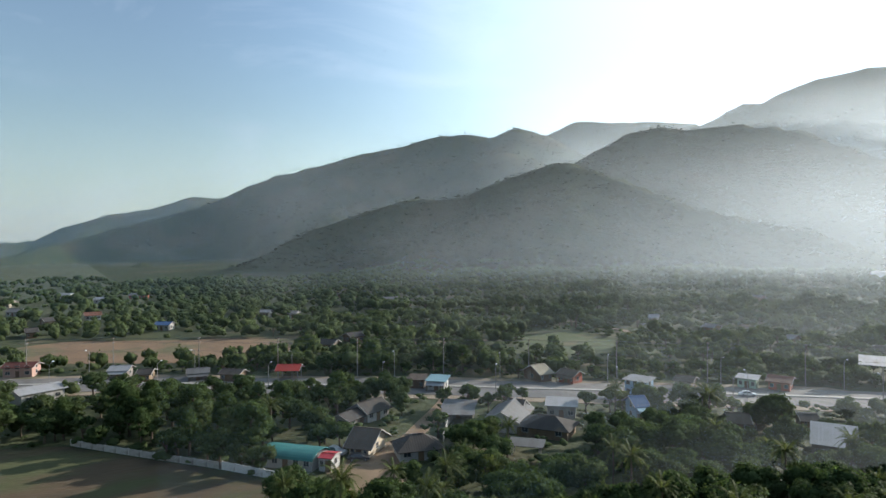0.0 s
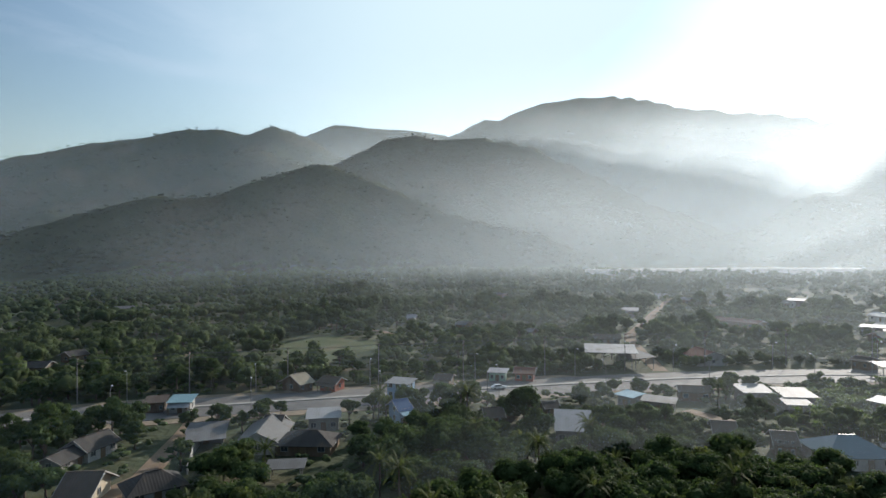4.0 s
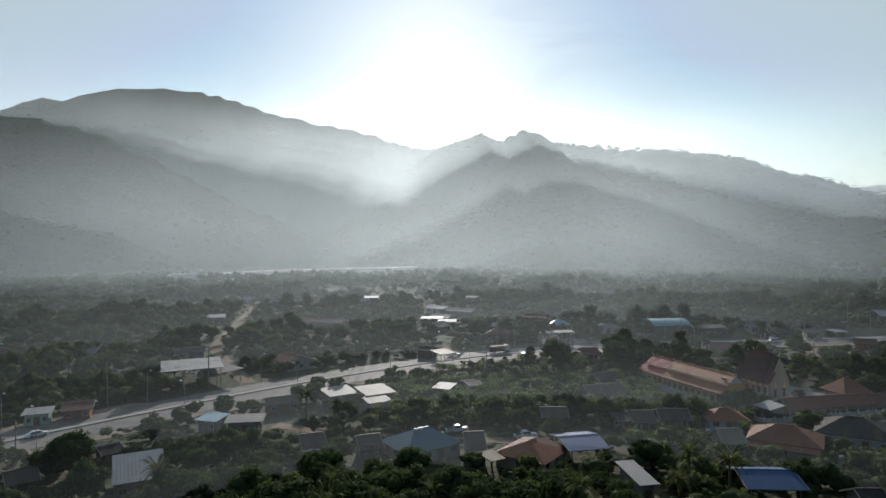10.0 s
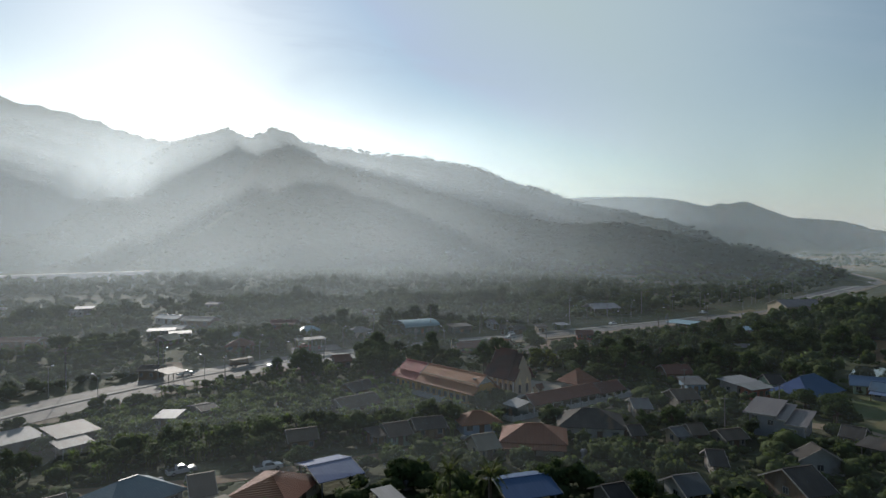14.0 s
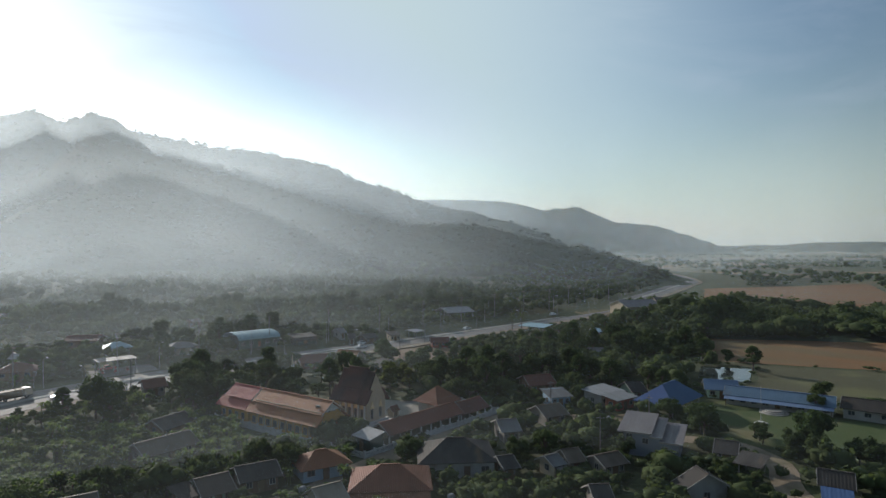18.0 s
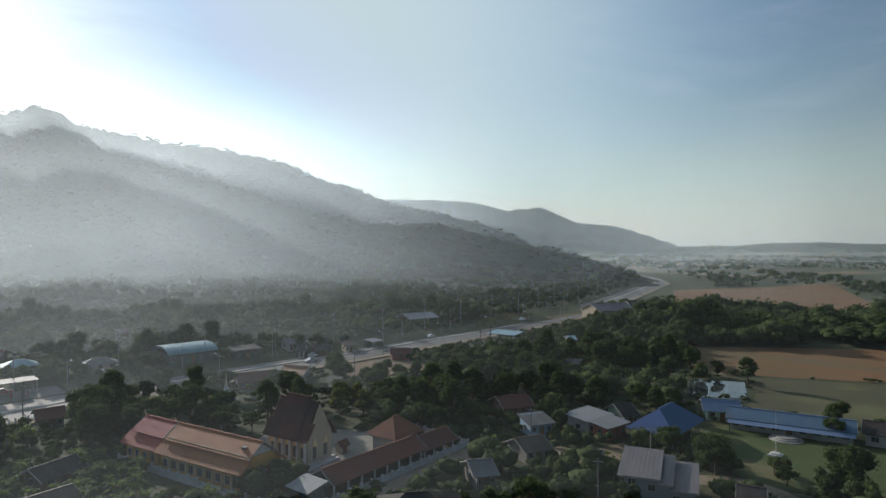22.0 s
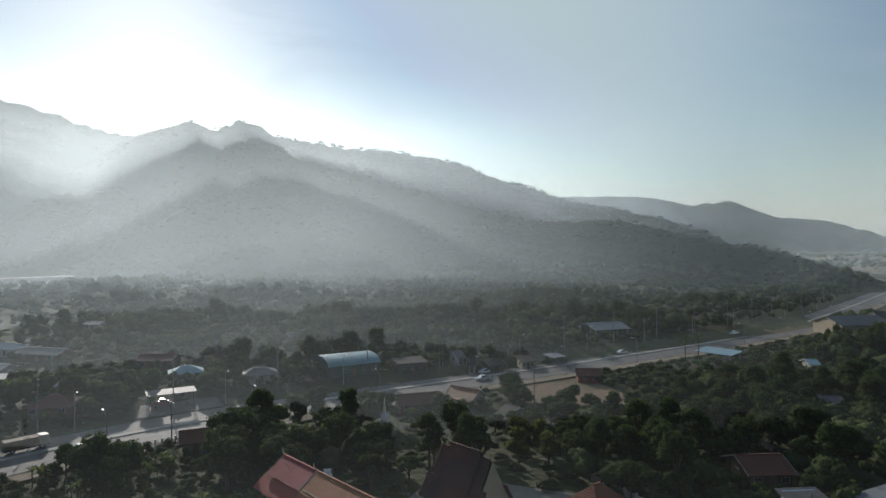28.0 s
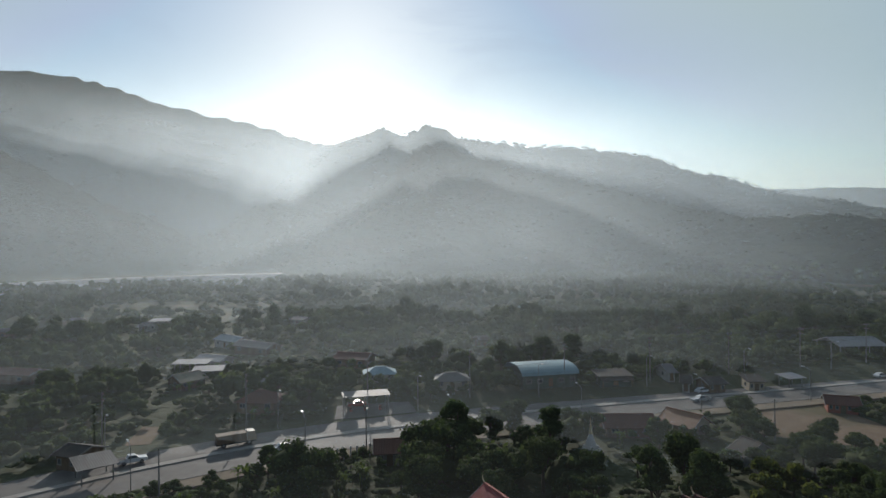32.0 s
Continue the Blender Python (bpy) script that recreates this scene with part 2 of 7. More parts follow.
def ease(a, b, v):
    u = np.clip((v - a) / (b - a), 0, 1)
    return u * u * (3 - 2 * u)


def land(x, y):
    """Height of the ground at arrays x, y."""
    x, y = np.asarray(x, float), np.asarray(y, float)
    base = 0.02 * np.clip(y - 170, 0, 500) + 2.4 * ease(249, 264, y) * ease(20, 60, x) * (1 - ease(300, 420, x))
    high = np.zeros_like(x)
    rough = fbm(x / 260, y / 260, 4)
    for crest, reach in RIDGES:
        own = np.zeros_like(x)
        for (ax, ay, ah), (bx, by, bh) in zip(crest, crest[1:]):
            dx, dy = bx - ax, by - ay
            s = np.clip(((x - ax) * dx + (y - ay) * dy) / (dx * dx + dy * dy), 0, 1)
            h = ah + (bh - ah) * s
            d = np.hypot(x - ax - s * dx, y - ay - s * dy)
            wide = h * reach * (1 + 0.55 * rough) + 30
            q = np.clip(1 - d / wide, 0, 1)
            own = np.maximum(own, h * (0.72 * q + 0.28 * q * q))
        high = np.maximum(high, own)
    gully = fbm(x / 90 + 31, y / 90 + 11, 4) * np.clip(high / 40, 0, 1) * 9
    return np.maximum(base, high + gully)


def ground_z(x, y):
    if -430 < x < 430 and y < 440:
        return 0.02 * min(500, max(0, y - 170)) + 2.4 * float(ease(249, 264, y) * ease(20, 60, x) * (1 - ease(300, 420, x)))
    return float(land(np.array([x]), np.array([y]))[0])


def build_land():
    az = np.concatenate([np.arange(-100, 100, 0.36), np.arange(100, 260, 4.0)])
    radii = np.concatenate([[0.01, 25, 50, 75], np.geomspace(100, 4950, 290)])
    a, r = np.meshgrid(np.radians(az), radii, indexing="ij")
    x, y = 20 + r * np.sin(a), 30 + r * np.cos(a)
    z = land(x, y)
    na, nr = a.shape
    verts = np.stack([x, y, z], -1).reshape(-1, 3)
    i, j = np.meshgrid(np.arange(na), np.arange(nr - 1), indexing="ij")
    k = (i + 1) % na
    faces = np.stack([i * nr + j, i * nr + j + 1, k * nr + j + 1, k * nr + j], -1).reshape(-1, 4)
    me = bpy.data.meshes.new("ground")
    me.vertices.add(len(verts))
    me.vertices.foreach_set("co", verts.ravel())
    me.loops.add(len(faces) * 4)
    me.loops.foreach_set("vertex_index", faces.ravel())
    me.polygons.add(len(faces))
    me.polygons.foreach_set("loop_start", np.arange(0, len(faces) * 4, 4))
    me.polygons.foreach_set("loop_total", np.full(len(faces), 4))
    me.materials.append(M_GROUND)
    me.materials.append(M_FOREST)
    me.materials.append(M_PLAIN)
    lift = (z - 0.02 * np.clip(y - 170, 0, 500))
    wooded = (lift[:, :-1] > 2.0) | ((r[:, :-1] > 520) & (np.degrees(a[:, :-1]) > -85) & (np.degrees(a[:, :-1]) < 38))
    fields = ((x > 330) & (y < 258) | (x > 900) & (y < 1300))[:, :-1] & (lift[:, :-1] < 1.0)
    me.polygons.foreach_set("material_index", np.where(fields, 2, wooded.astype(np.int32)).astype(np.int32).ravel())
    me.update(calc_edges=True)
    me.validate()
    me.shade_smooth()
    return tagged(new("ground", me), "valley floor of scrub and dry grass rising into wooded hills", "ground", kind="structure")


ground = build_land()

# ---- haze: added translucent sheets across the valley that imitate sunlit air ----
def haze_sheet_material(name, thick, tint, steep, onward, places):
    """steep: how high the sheet reaches, as height over distance."""
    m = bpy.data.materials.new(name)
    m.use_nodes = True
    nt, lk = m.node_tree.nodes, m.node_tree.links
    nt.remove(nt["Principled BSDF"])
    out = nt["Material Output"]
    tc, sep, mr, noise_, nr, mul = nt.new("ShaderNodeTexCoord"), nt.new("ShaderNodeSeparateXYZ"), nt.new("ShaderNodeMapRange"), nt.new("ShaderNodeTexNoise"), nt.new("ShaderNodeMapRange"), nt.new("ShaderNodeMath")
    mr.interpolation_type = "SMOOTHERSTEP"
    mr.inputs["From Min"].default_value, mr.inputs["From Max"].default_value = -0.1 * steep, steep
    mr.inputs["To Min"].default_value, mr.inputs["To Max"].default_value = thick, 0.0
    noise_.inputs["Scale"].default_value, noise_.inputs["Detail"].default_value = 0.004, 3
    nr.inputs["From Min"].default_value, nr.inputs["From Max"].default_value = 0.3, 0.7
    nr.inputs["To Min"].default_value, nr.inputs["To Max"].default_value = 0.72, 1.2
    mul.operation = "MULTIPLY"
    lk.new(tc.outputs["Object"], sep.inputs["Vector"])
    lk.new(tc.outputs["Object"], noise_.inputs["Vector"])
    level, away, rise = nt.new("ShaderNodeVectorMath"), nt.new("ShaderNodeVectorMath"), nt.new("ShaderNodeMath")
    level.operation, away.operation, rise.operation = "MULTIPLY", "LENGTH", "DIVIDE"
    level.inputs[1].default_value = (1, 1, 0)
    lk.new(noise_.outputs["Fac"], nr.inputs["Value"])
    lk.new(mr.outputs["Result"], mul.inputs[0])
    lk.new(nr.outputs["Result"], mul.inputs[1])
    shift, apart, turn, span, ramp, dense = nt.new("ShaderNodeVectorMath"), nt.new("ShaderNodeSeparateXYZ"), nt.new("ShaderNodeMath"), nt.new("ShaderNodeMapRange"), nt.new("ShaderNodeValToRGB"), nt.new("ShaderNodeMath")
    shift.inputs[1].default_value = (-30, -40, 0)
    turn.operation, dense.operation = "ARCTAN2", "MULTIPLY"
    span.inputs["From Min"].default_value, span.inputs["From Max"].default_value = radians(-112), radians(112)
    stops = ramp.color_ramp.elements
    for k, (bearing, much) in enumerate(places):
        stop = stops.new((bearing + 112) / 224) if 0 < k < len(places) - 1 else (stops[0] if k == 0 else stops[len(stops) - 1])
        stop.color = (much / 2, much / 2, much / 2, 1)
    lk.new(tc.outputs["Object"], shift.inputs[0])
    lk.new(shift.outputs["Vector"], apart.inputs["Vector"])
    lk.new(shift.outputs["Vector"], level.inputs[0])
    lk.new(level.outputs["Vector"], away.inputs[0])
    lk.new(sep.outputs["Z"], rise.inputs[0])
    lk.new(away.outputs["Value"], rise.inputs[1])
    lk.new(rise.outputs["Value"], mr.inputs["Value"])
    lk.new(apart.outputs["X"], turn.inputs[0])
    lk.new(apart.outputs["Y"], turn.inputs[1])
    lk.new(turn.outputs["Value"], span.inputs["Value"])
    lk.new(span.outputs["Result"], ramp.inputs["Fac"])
    lk.new(mul.outputs["Value"], dense.inputs[0])
    full = nt.new("ShaderNodeMath")
    full.operation = "MULTIPLY"
    full.inputs[1].default_value = 2.0
    lk.new(ramp.outputs["Color"], full.inputs[0])
    lk.new(full.outputs["Value"], dense.inputs[1])
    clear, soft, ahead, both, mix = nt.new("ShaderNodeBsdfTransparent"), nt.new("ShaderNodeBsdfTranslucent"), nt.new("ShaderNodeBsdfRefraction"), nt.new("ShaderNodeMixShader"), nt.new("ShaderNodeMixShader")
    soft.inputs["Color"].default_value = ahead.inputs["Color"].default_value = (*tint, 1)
    ahead.inputs["IOR"].default_value, ahead.inputs["Roughness"].default_value = HAZE_BEND, HAZE_SPREAD
    # lobe turned to the sun: shapes the haze glow around it
    facing = nt.new("ShaderNodeCombineXYZ")
    facing.inputs["X"].default_value, facing.inputs["Y"].default_value, facing.inputs["Z"].default_value = -SUN_WAY
    lk.new(facing.outputs["Vector"], ahead.inputs["Normal"])
    both.inputs["Fac"].default_value = onward
    lk.new(soft.outputs["BSDF"], both.inputs[1])
    lk.new(ahead.outputs["BSDF"], both.inputs[2])
    lk.new(dense.outputs["Value"], mix.inputs["Fac"])
    lk.new(clear.outputs["BSDF"], mix.inputs[1])
    lk.new(both.outputs["Shader"], mix.inputs[2])
    lk.new(mix.outputs["Shader"], out.inputs["Surface"])
    return m


HAZE_BEND, HAZE_SPREAD, HAZE_AHEAD = 1.75, 1.0, 0.46
# haze brightness set by bearing: weak in the west, strongest before the eastern spur
HAZE_BY_BEARING = [(-112, 0.4), (-64, 0.4), (-40, 0.85), (-20, 1.1), (0, 1.0), (18, 1.3), (32, 1.1), (42, 0.75), (54, 0.4), (70, 0.25), (112, 0.25)]
# nearest sheets: a pale veil added to lift the dark foreground
HAZE_NEAR_LIFT = [(-112, 1.8), (-60, 2.0), (-25, 1.45), (5, 1.2), (20, 1.3), (38, 1.0), (60, 0.7), (112, 0.5)]


# sheets before the hill foot, weighted by how bright each side looks
HAZE_HILL_FOOT = [(-112, 0.4), (-64, 0.6), (-45, 1.0), (-25, 1.0), (-8, 0.9), (8, 1.3), (22, 1.4), (34, 0.9), (48, 0.4), (112, 0.2)]


def haze_sheet(plan, steep, thick, tint, onward):
    """plan: bearings and distances from the middle of the village along which the sheet stands."""
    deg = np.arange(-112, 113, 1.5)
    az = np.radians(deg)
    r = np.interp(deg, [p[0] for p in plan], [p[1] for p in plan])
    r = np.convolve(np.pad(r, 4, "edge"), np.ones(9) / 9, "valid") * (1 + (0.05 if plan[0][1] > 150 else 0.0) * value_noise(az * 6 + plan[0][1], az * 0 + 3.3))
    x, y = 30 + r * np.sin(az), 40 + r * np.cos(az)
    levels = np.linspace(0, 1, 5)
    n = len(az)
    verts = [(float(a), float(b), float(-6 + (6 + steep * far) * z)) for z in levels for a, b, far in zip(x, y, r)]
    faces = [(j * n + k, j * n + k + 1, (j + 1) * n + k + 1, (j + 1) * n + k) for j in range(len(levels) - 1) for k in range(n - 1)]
    ob = mesh_object("mist", verts, faces, haze_sheet_material("mist", thick, tint, steep, onward, HAZE_NEAR_LIFT if plan[0][1] < 150 else HAZE_BY_BEARING if plan[0][1] < 450 else HAZE_HILL_FOOT if plan[0][1] < 900 else HAZE_BY_BEARING), True)
    return tagged(ob, "translucent sheet standing in for sunlit haze across the valley", "mist", kind="stuff")


# each set of haze sheets: how dense it is, in how many veils it hangs, and the bearings and distances of its near and
# far edge
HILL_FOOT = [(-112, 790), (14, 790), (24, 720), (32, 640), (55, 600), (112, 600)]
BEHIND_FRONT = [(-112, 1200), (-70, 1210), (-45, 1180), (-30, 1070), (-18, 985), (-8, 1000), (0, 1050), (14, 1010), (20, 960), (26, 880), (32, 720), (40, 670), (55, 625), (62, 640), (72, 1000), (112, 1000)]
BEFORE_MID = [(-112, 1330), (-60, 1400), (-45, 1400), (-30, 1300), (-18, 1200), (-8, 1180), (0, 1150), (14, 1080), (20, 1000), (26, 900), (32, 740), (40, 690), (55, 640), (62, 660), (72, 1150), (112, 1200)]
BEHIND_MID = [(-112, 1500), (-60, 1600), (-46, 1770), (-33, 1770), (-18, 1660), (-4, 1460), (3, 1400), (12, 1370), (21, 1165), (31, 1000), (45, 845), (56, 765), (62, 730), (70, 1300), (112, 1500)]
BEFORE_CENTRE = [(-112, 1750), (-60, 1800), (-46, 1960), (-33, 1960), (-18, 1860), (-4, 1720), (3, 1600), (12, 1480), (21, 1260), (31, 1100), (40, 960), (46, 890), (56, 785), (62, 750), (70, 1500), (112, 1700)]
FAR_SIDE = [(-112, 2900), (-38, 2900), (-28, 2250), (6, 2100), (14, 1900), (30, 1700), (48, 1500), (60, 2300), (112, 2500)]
HAZE_SHEETS = [
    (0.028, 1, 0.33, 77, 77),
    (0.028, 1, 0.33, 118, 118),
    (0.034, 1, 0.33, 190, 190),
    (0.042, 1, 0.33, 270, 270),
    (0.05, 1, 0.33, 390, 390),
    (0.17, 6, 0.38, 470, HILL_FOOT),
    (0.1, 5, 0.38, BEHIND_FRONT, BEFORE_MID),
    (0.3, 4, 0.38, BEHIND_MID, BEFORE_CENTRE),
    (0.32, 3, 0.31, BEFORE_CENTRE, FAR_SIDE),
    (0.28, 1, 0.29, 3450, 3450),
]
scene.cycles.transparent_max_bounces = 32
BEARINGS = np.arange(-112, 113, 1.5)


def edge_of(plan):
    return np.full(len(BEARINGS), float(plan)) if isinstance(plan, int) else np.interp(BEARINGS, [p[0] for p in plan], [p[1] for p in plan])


for thick, veils, steep, near_side, far_side in HAZE_SHEETS:
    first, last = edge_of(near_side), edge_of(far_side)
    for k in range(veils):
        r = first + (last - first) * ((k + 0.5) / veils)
        haze_sheet(list(zip(BEARINGS, r)), steep, 1 - (1 - thick) ** (1 / veils), (0.79, 0.91, 1.0), 0.1 if r[0] < 150 else 0.22 if r[0] < 450 else HAZE_AHEAD)

# ---- the highway ----
ROAD = [(-262, -95), (-219, -22), (-195, 15), (-167, 47), (-143, 77), (-115, 106), (-85, 136), (-54, 166), (-24, 190), (10, 212), (40, 227), (70, 236), (113, 242), (150, 244),
        (205, 246), (285, 251), (351, 259), (451, 286), (580, 325), (640, 344), (690, 362), (765, 413), (860, 500)]


def smooth_line(points, step=6.0):
    """A Catmull-Rom line through points, sampled evenly."""
    pts = [Vector(p) for p in points]
    pts = [2 * pts[0] - pts[1]] + pts + [2 * pts[-1] - pts[-2]]
    out = []
    for k in range(1, len(pts) - 2):
        p0, p1, p2, p3 = pts[k - 1 : k + 3]
        n = max(1, int((p2 - p1).length / step))
        for m in range(n):
            t = m / n
            out.append(0.5 * (2 * p1 + (p2 - p0) * t + (2 * p0 - 5 * p1 + 4 * p2 - p3) * t * t + (3 * p1 - p0 - 3 * p2 + p3) * t**3))
    out.append(pts[-2])
    return out


ROAD_LINE = smooth_line(ROAD)


def normals_of(line):
    out = []
    for k, p in enumerate(line):
        d = (line[min(k + 1, len(line) - 1)] - line[max(k - 1, 0)]).normalized()
        out.append(Vector((-d.y, d.x)))
    return out


def strip(name, line, left, right, top, base, mat, label="", category="", kind="structure"):
    """A slab along a line from offset left to offset right, its top and base above the ground."""
    side = normals_of(line)
    verts, faces = [], []
    for p, n in zip(line, side):
        zc = 0.02 * max(0, p.y - 170)
        a, b = p + n * left, p + n * right
        verts += [(a.x, a.y, zc + base), (a.x, a.y, zc + top), (b.x, b.y, zc + top), (b.x, b.y, zc + base)]
    for k in range(len(line) - 1):
        o = 4 * k
        for m in range(3):
            faces.append((o + m, o + m + 1, o + 5 + m, o + 4 + m))
    ob = mesh_object(name, verts, faces, mat)
    return tagged(ob, label, category, kind=kind)


strip("road_shoulder", ROAD_LINE, 13.5, -15, 0.12, -0.6, M_SHOULDER, "dusty bare shoulder along the highway", "shoulder")
strip("road", ROAD_LINE, 9.5, 0.9, 0.2, -0.4, M_ASPHALT, "worn grey asphalt carriageway on the hill side", "road")
strip("road", ROAD_LINE, -0.9, -10.5, 0.2, -0.4, M_ASPHALT, "worn grey asphalt carriageway on the village side", "road")
strip("median", ROAD_LINE, 0.9, -0.9, 0.42, -0.4, M_KERB, "pale concrete median strip of the highway", "median")



# ---- building materials ----
def corrugated(name, base, second, pitch=0.35, rough=0.7, metal=0.0, stain=(0.12, 0.08, 0.05), depth=0.014, stain_at=0.6):
    """Ribbed roof sheets with streaks of dirt; the ribs run down the slope."""
    m = material(name, base, second, 0.5, rough, metal, third=stain, third_scale=0.22, third_at=stain_at, per_object=0.15, stretch=(1, 0.35, 1), spec=0.2)
    nt, lk = m.node_tree.nodes, m.node_tree.links
    tc, wv, bp = nt.new("ShaderNodeTexCoord"), nt.new("ShaderNodeTexWave"), nt.new("ShaderNodeBump")
    wv.wave_type, wv.bands_direction = "BANDS", "X"
    wv.inputs["Scale"].default_value = 0.314 / pitch
    bp.inputs["Strength"].default_value, bp.inputs["Distance"].default_value = 1.0, depth
    lk.new(tc.outputs["Object"], wv.inputs["Vector"])
    lk.new(wv.outputs["Fac"], bp.inputs["Height"])
    lk.new(bp.outputs["Normal"], nt["Principled BSDF"].inputs["Normal"])
    return m


ROOFS = {
    "brown": corrugated("weathered_brown_sheet", (0.075, 0.056, 0.042), (0.12, 0.094, 0.074), 0.5),
    "dark": corrugated("dark_fibre_cement", (0.035, 0.032, 0.03), (0.065, 0.058, 0.053), 0.5, 0.8),
    "grey": corrugated("grey_zinc_sheet", (0.15, 0.15, 0.15), (0.1, 0.096, 0.092), 0.4, 0.65, 0.1),
    "white": corrugated("bright_zinc_sheet", (0.27, 0.275, 0.285), (0.2, 0.198, 0.195), 0.6, 0.65, 0.1, stain_at=0.64),
    "metal": corrugated("slate_metal_sheet", (0.13, 0.12, 0.125), (0.165, 0.15, 0.15), 0.7, 0.6, 0.1, stain_at=0.75),
    "blue": corrugated("blue_metal_sheet", (0.042, 0.085, 0.185), (0.055, 0.105, 0.215), 0.6, 0.7, 0.0, stain_at=0.75),
    "paleblue": corrugated("pale_blue_sheet", (0.1, 0.16, 0.25), (0.13, 0.19, 0.28), 0.6, 0.7, 0.0, stain_at=0.68),
    "teal": corrugated("teal_metal_sheet", (0.028, 0.115, 0.105), (0.035, 0.145, 0.13), 0.6, 0.6, 0.05, stain_at=0.75),
    "aqua": corrugated("aqua_metal_sheet", (0.16, 0.27, 0.31), (0.22, 0.34, 0.38), 0.6, 0.55, 0.1, stain_at=0.7),
    "slateblue": corrugated("slate_blue_tile", (0.035, 0.09, 0.125), (0.045, 0.115, 0.15), 0.4, 0.5, stain_at=0.7),
    "red": corrugated("red_metal_sheet", (0.34, 0.035, 0.04), (0.28, 0.03, 0.035), 0.6, 0.6, stain_at=0.75),
    "orange": corrugated("orange_clay_tile", (0.22, 0.088, 0.046), (0.165, 0.065, 0.036), 0.32, 0.7, depth=0.06, stain_at=0.66),
    "rust": corrugated("red_brown_tile", (0.14, 0.055, 0.038), (0.1, 0.042, 0.032), 0.32, 0.7, depth=0.06, stain_at=0.62),
    "temple": corrugated("temple_orange_tile", (0.33, 0.135, 0.058), (0.27, 0.105, 0.048), 0.34, 0.75, depth=0.07, stain=(0.28, 0.08, 0.045), stain_at=0.6),
    "templered": corrugated("temple_red_tile", (0.34, 0.07, 0.065), (0.28, 0.06, 0.055), 0.34, 0.75, depth=0.07, stain=(0.28, 0.06, 0.045), stain_at=0.64),
    "maroon": corrugated("old_maroon_tile", (0.07, 0.03, 0.026), (0.1, 0.04, 0.034), 0.3, 0.75, depth=0.07, stain=(0.05, 0.03, 0.03), stain_at=0.5),
    "cream": corrugated("cream_fibre_cement", (0.27, 0.24, 0.18), (0.2, 0.175, 0.13), 0.5, 0.75),
}
WALLS = {
    "white": material("white_render", (0.36, 0.355, 0.335), (0.28, 0.27, 0.25), 0.5, 0.85, third=(0.22, 0.2, 0.17), third_scale=0.35, third_at=0.62, per_object=0.08),
    "cream": material("cream_render", (0.42, 0.355, 0.265), (0.35, 0.3, 0.225), 0.5, 0.85, third=(0.36, 0.3, 0.22), third_scale=0.3, third_at=0.64),
    "brown": material("brown_boards", (0.16, 0.1, 0.06), (0.1, 0.065, 0.042), 1.2, 0.8, third=(0.2, 0.15, 0.11), third_scale=0.4, per_object=0.15, stretch=(1, 1, 0.2)),
    "block": material("bare_block", (0.22, 0.205, 0.19), (0.16, 0.145, 0.13), 0.7, 0.9, third=(0.14, 0.12, 0.1), third_scale=0.3, per_object=0.15),
    "blue": material("pale_blue_render", (0.2, 0.3, 0.4), (0.25, 0.34, 0.43), 0.4, 0.8, third=(0.16, 0.2, 0.25), third_scale=0.3, third_at=0.64),
    "green": material("pale_green_render", (0.3, 0.42, 0.33), (0.25, 0.36, 0.28), 0.4, 0.8, third=(0.2, 0.24, 0.18), third_scale=0.3, third_at=0.64),
    "pink": material("pink_render", (0.36, 0.23, 0.19), (0.3, 0.19, 0.15), 0.4, 0.8, third=(0.3, 0.2, 0.16), third_scale=0.3, third_at=0.64),
    "yellow": material("ochre_yellow_render", (0.48, 0.26, 0.06), (0.42, 0.23, 0.06), 0.4, 0.8, third=(0.4, 0.22, 0.06), third_scale=0.3, third_at=0.66),
    "redwall": material("brick_red_render", (0.3, 0.09, 0.06), (0.24, 0.075, 0.05), 0.6, 0.85, third=(0.2, 0.1, 0.07), third_scale=0.3, third_at=0.6),
    "darkgreen": material("dark_green_boards", (0.05, 0.075, 0.06), (0.07, 0.09, 0.075), 0.6, 0.8, third=(0.04, 0.05, 0.04), third_scale=0.3),
    "greyblue": material("grey_blue_render", (0.22, 0.24, 0.27), (0.19, 0.205, 0.23), 0.4, 0.8, third=(0.2, 0.21, 0.23), third_scale=0.3, third_at=0.64),
}
M_GLASS = material("dark_window_glass", (0.03, 0.035, 0.04), (0.05, 0.055, 0.06), 1.5, 0.12, spec=0.6)
M_FRAME = material("window_frame_paint", (0.34, 0.33, 0.31), (0.26, 0.25, 0.23), 2, 0.6)
M_WOOD = material("old_timber", (0.17, 0.11, 0.065), (0.1, 0.065, 0.04), 2.5, 0.75, per_object=0.2, stretch=(1, 1, 0.2))
M_STEEL = material("painted_steel", (0.28, 0.28, 0.28), (0.2, 0.19, 0.18), 3, 0.5, 0.4)
M_CONCRETE = material("cast_concrete", (0.36, 0.34, 0.31), (0.27, 0.255, 0.23), 1.2, 0.85, third=(0.18, 0.16, 0.14), third_scale=0.5, third_at=0.6, per_object=0.1)
M_PAVING = material("yard_paving", (0.24, 0.22, 0.19), (0.18, 0.165, 0.14), 0.35, 0.85, third=(0.2, 0.18, 0.14), third_scale=0.15, third_at=0.58)
M_GOLD = material("gilded_render", (0.62, 0.5, 0.3), (0.55, 0.44, 0.26), 1.5, 0.45, 0.3)
M_WHITE = material("whitewash", (0.55, 0.54, 0.52), (0.44, 0.43, 0.41), 0.8, 0.8, third=(0.3, 0.29, 0.26), third_scale=0.5, third_at=0.63)
M_TRIM = material("pale_barge_board", (0.36, 0.34, 0.31), (0.22, 0.2, 0.18), 1.5, 0.7)
FOOTPRINTS = []


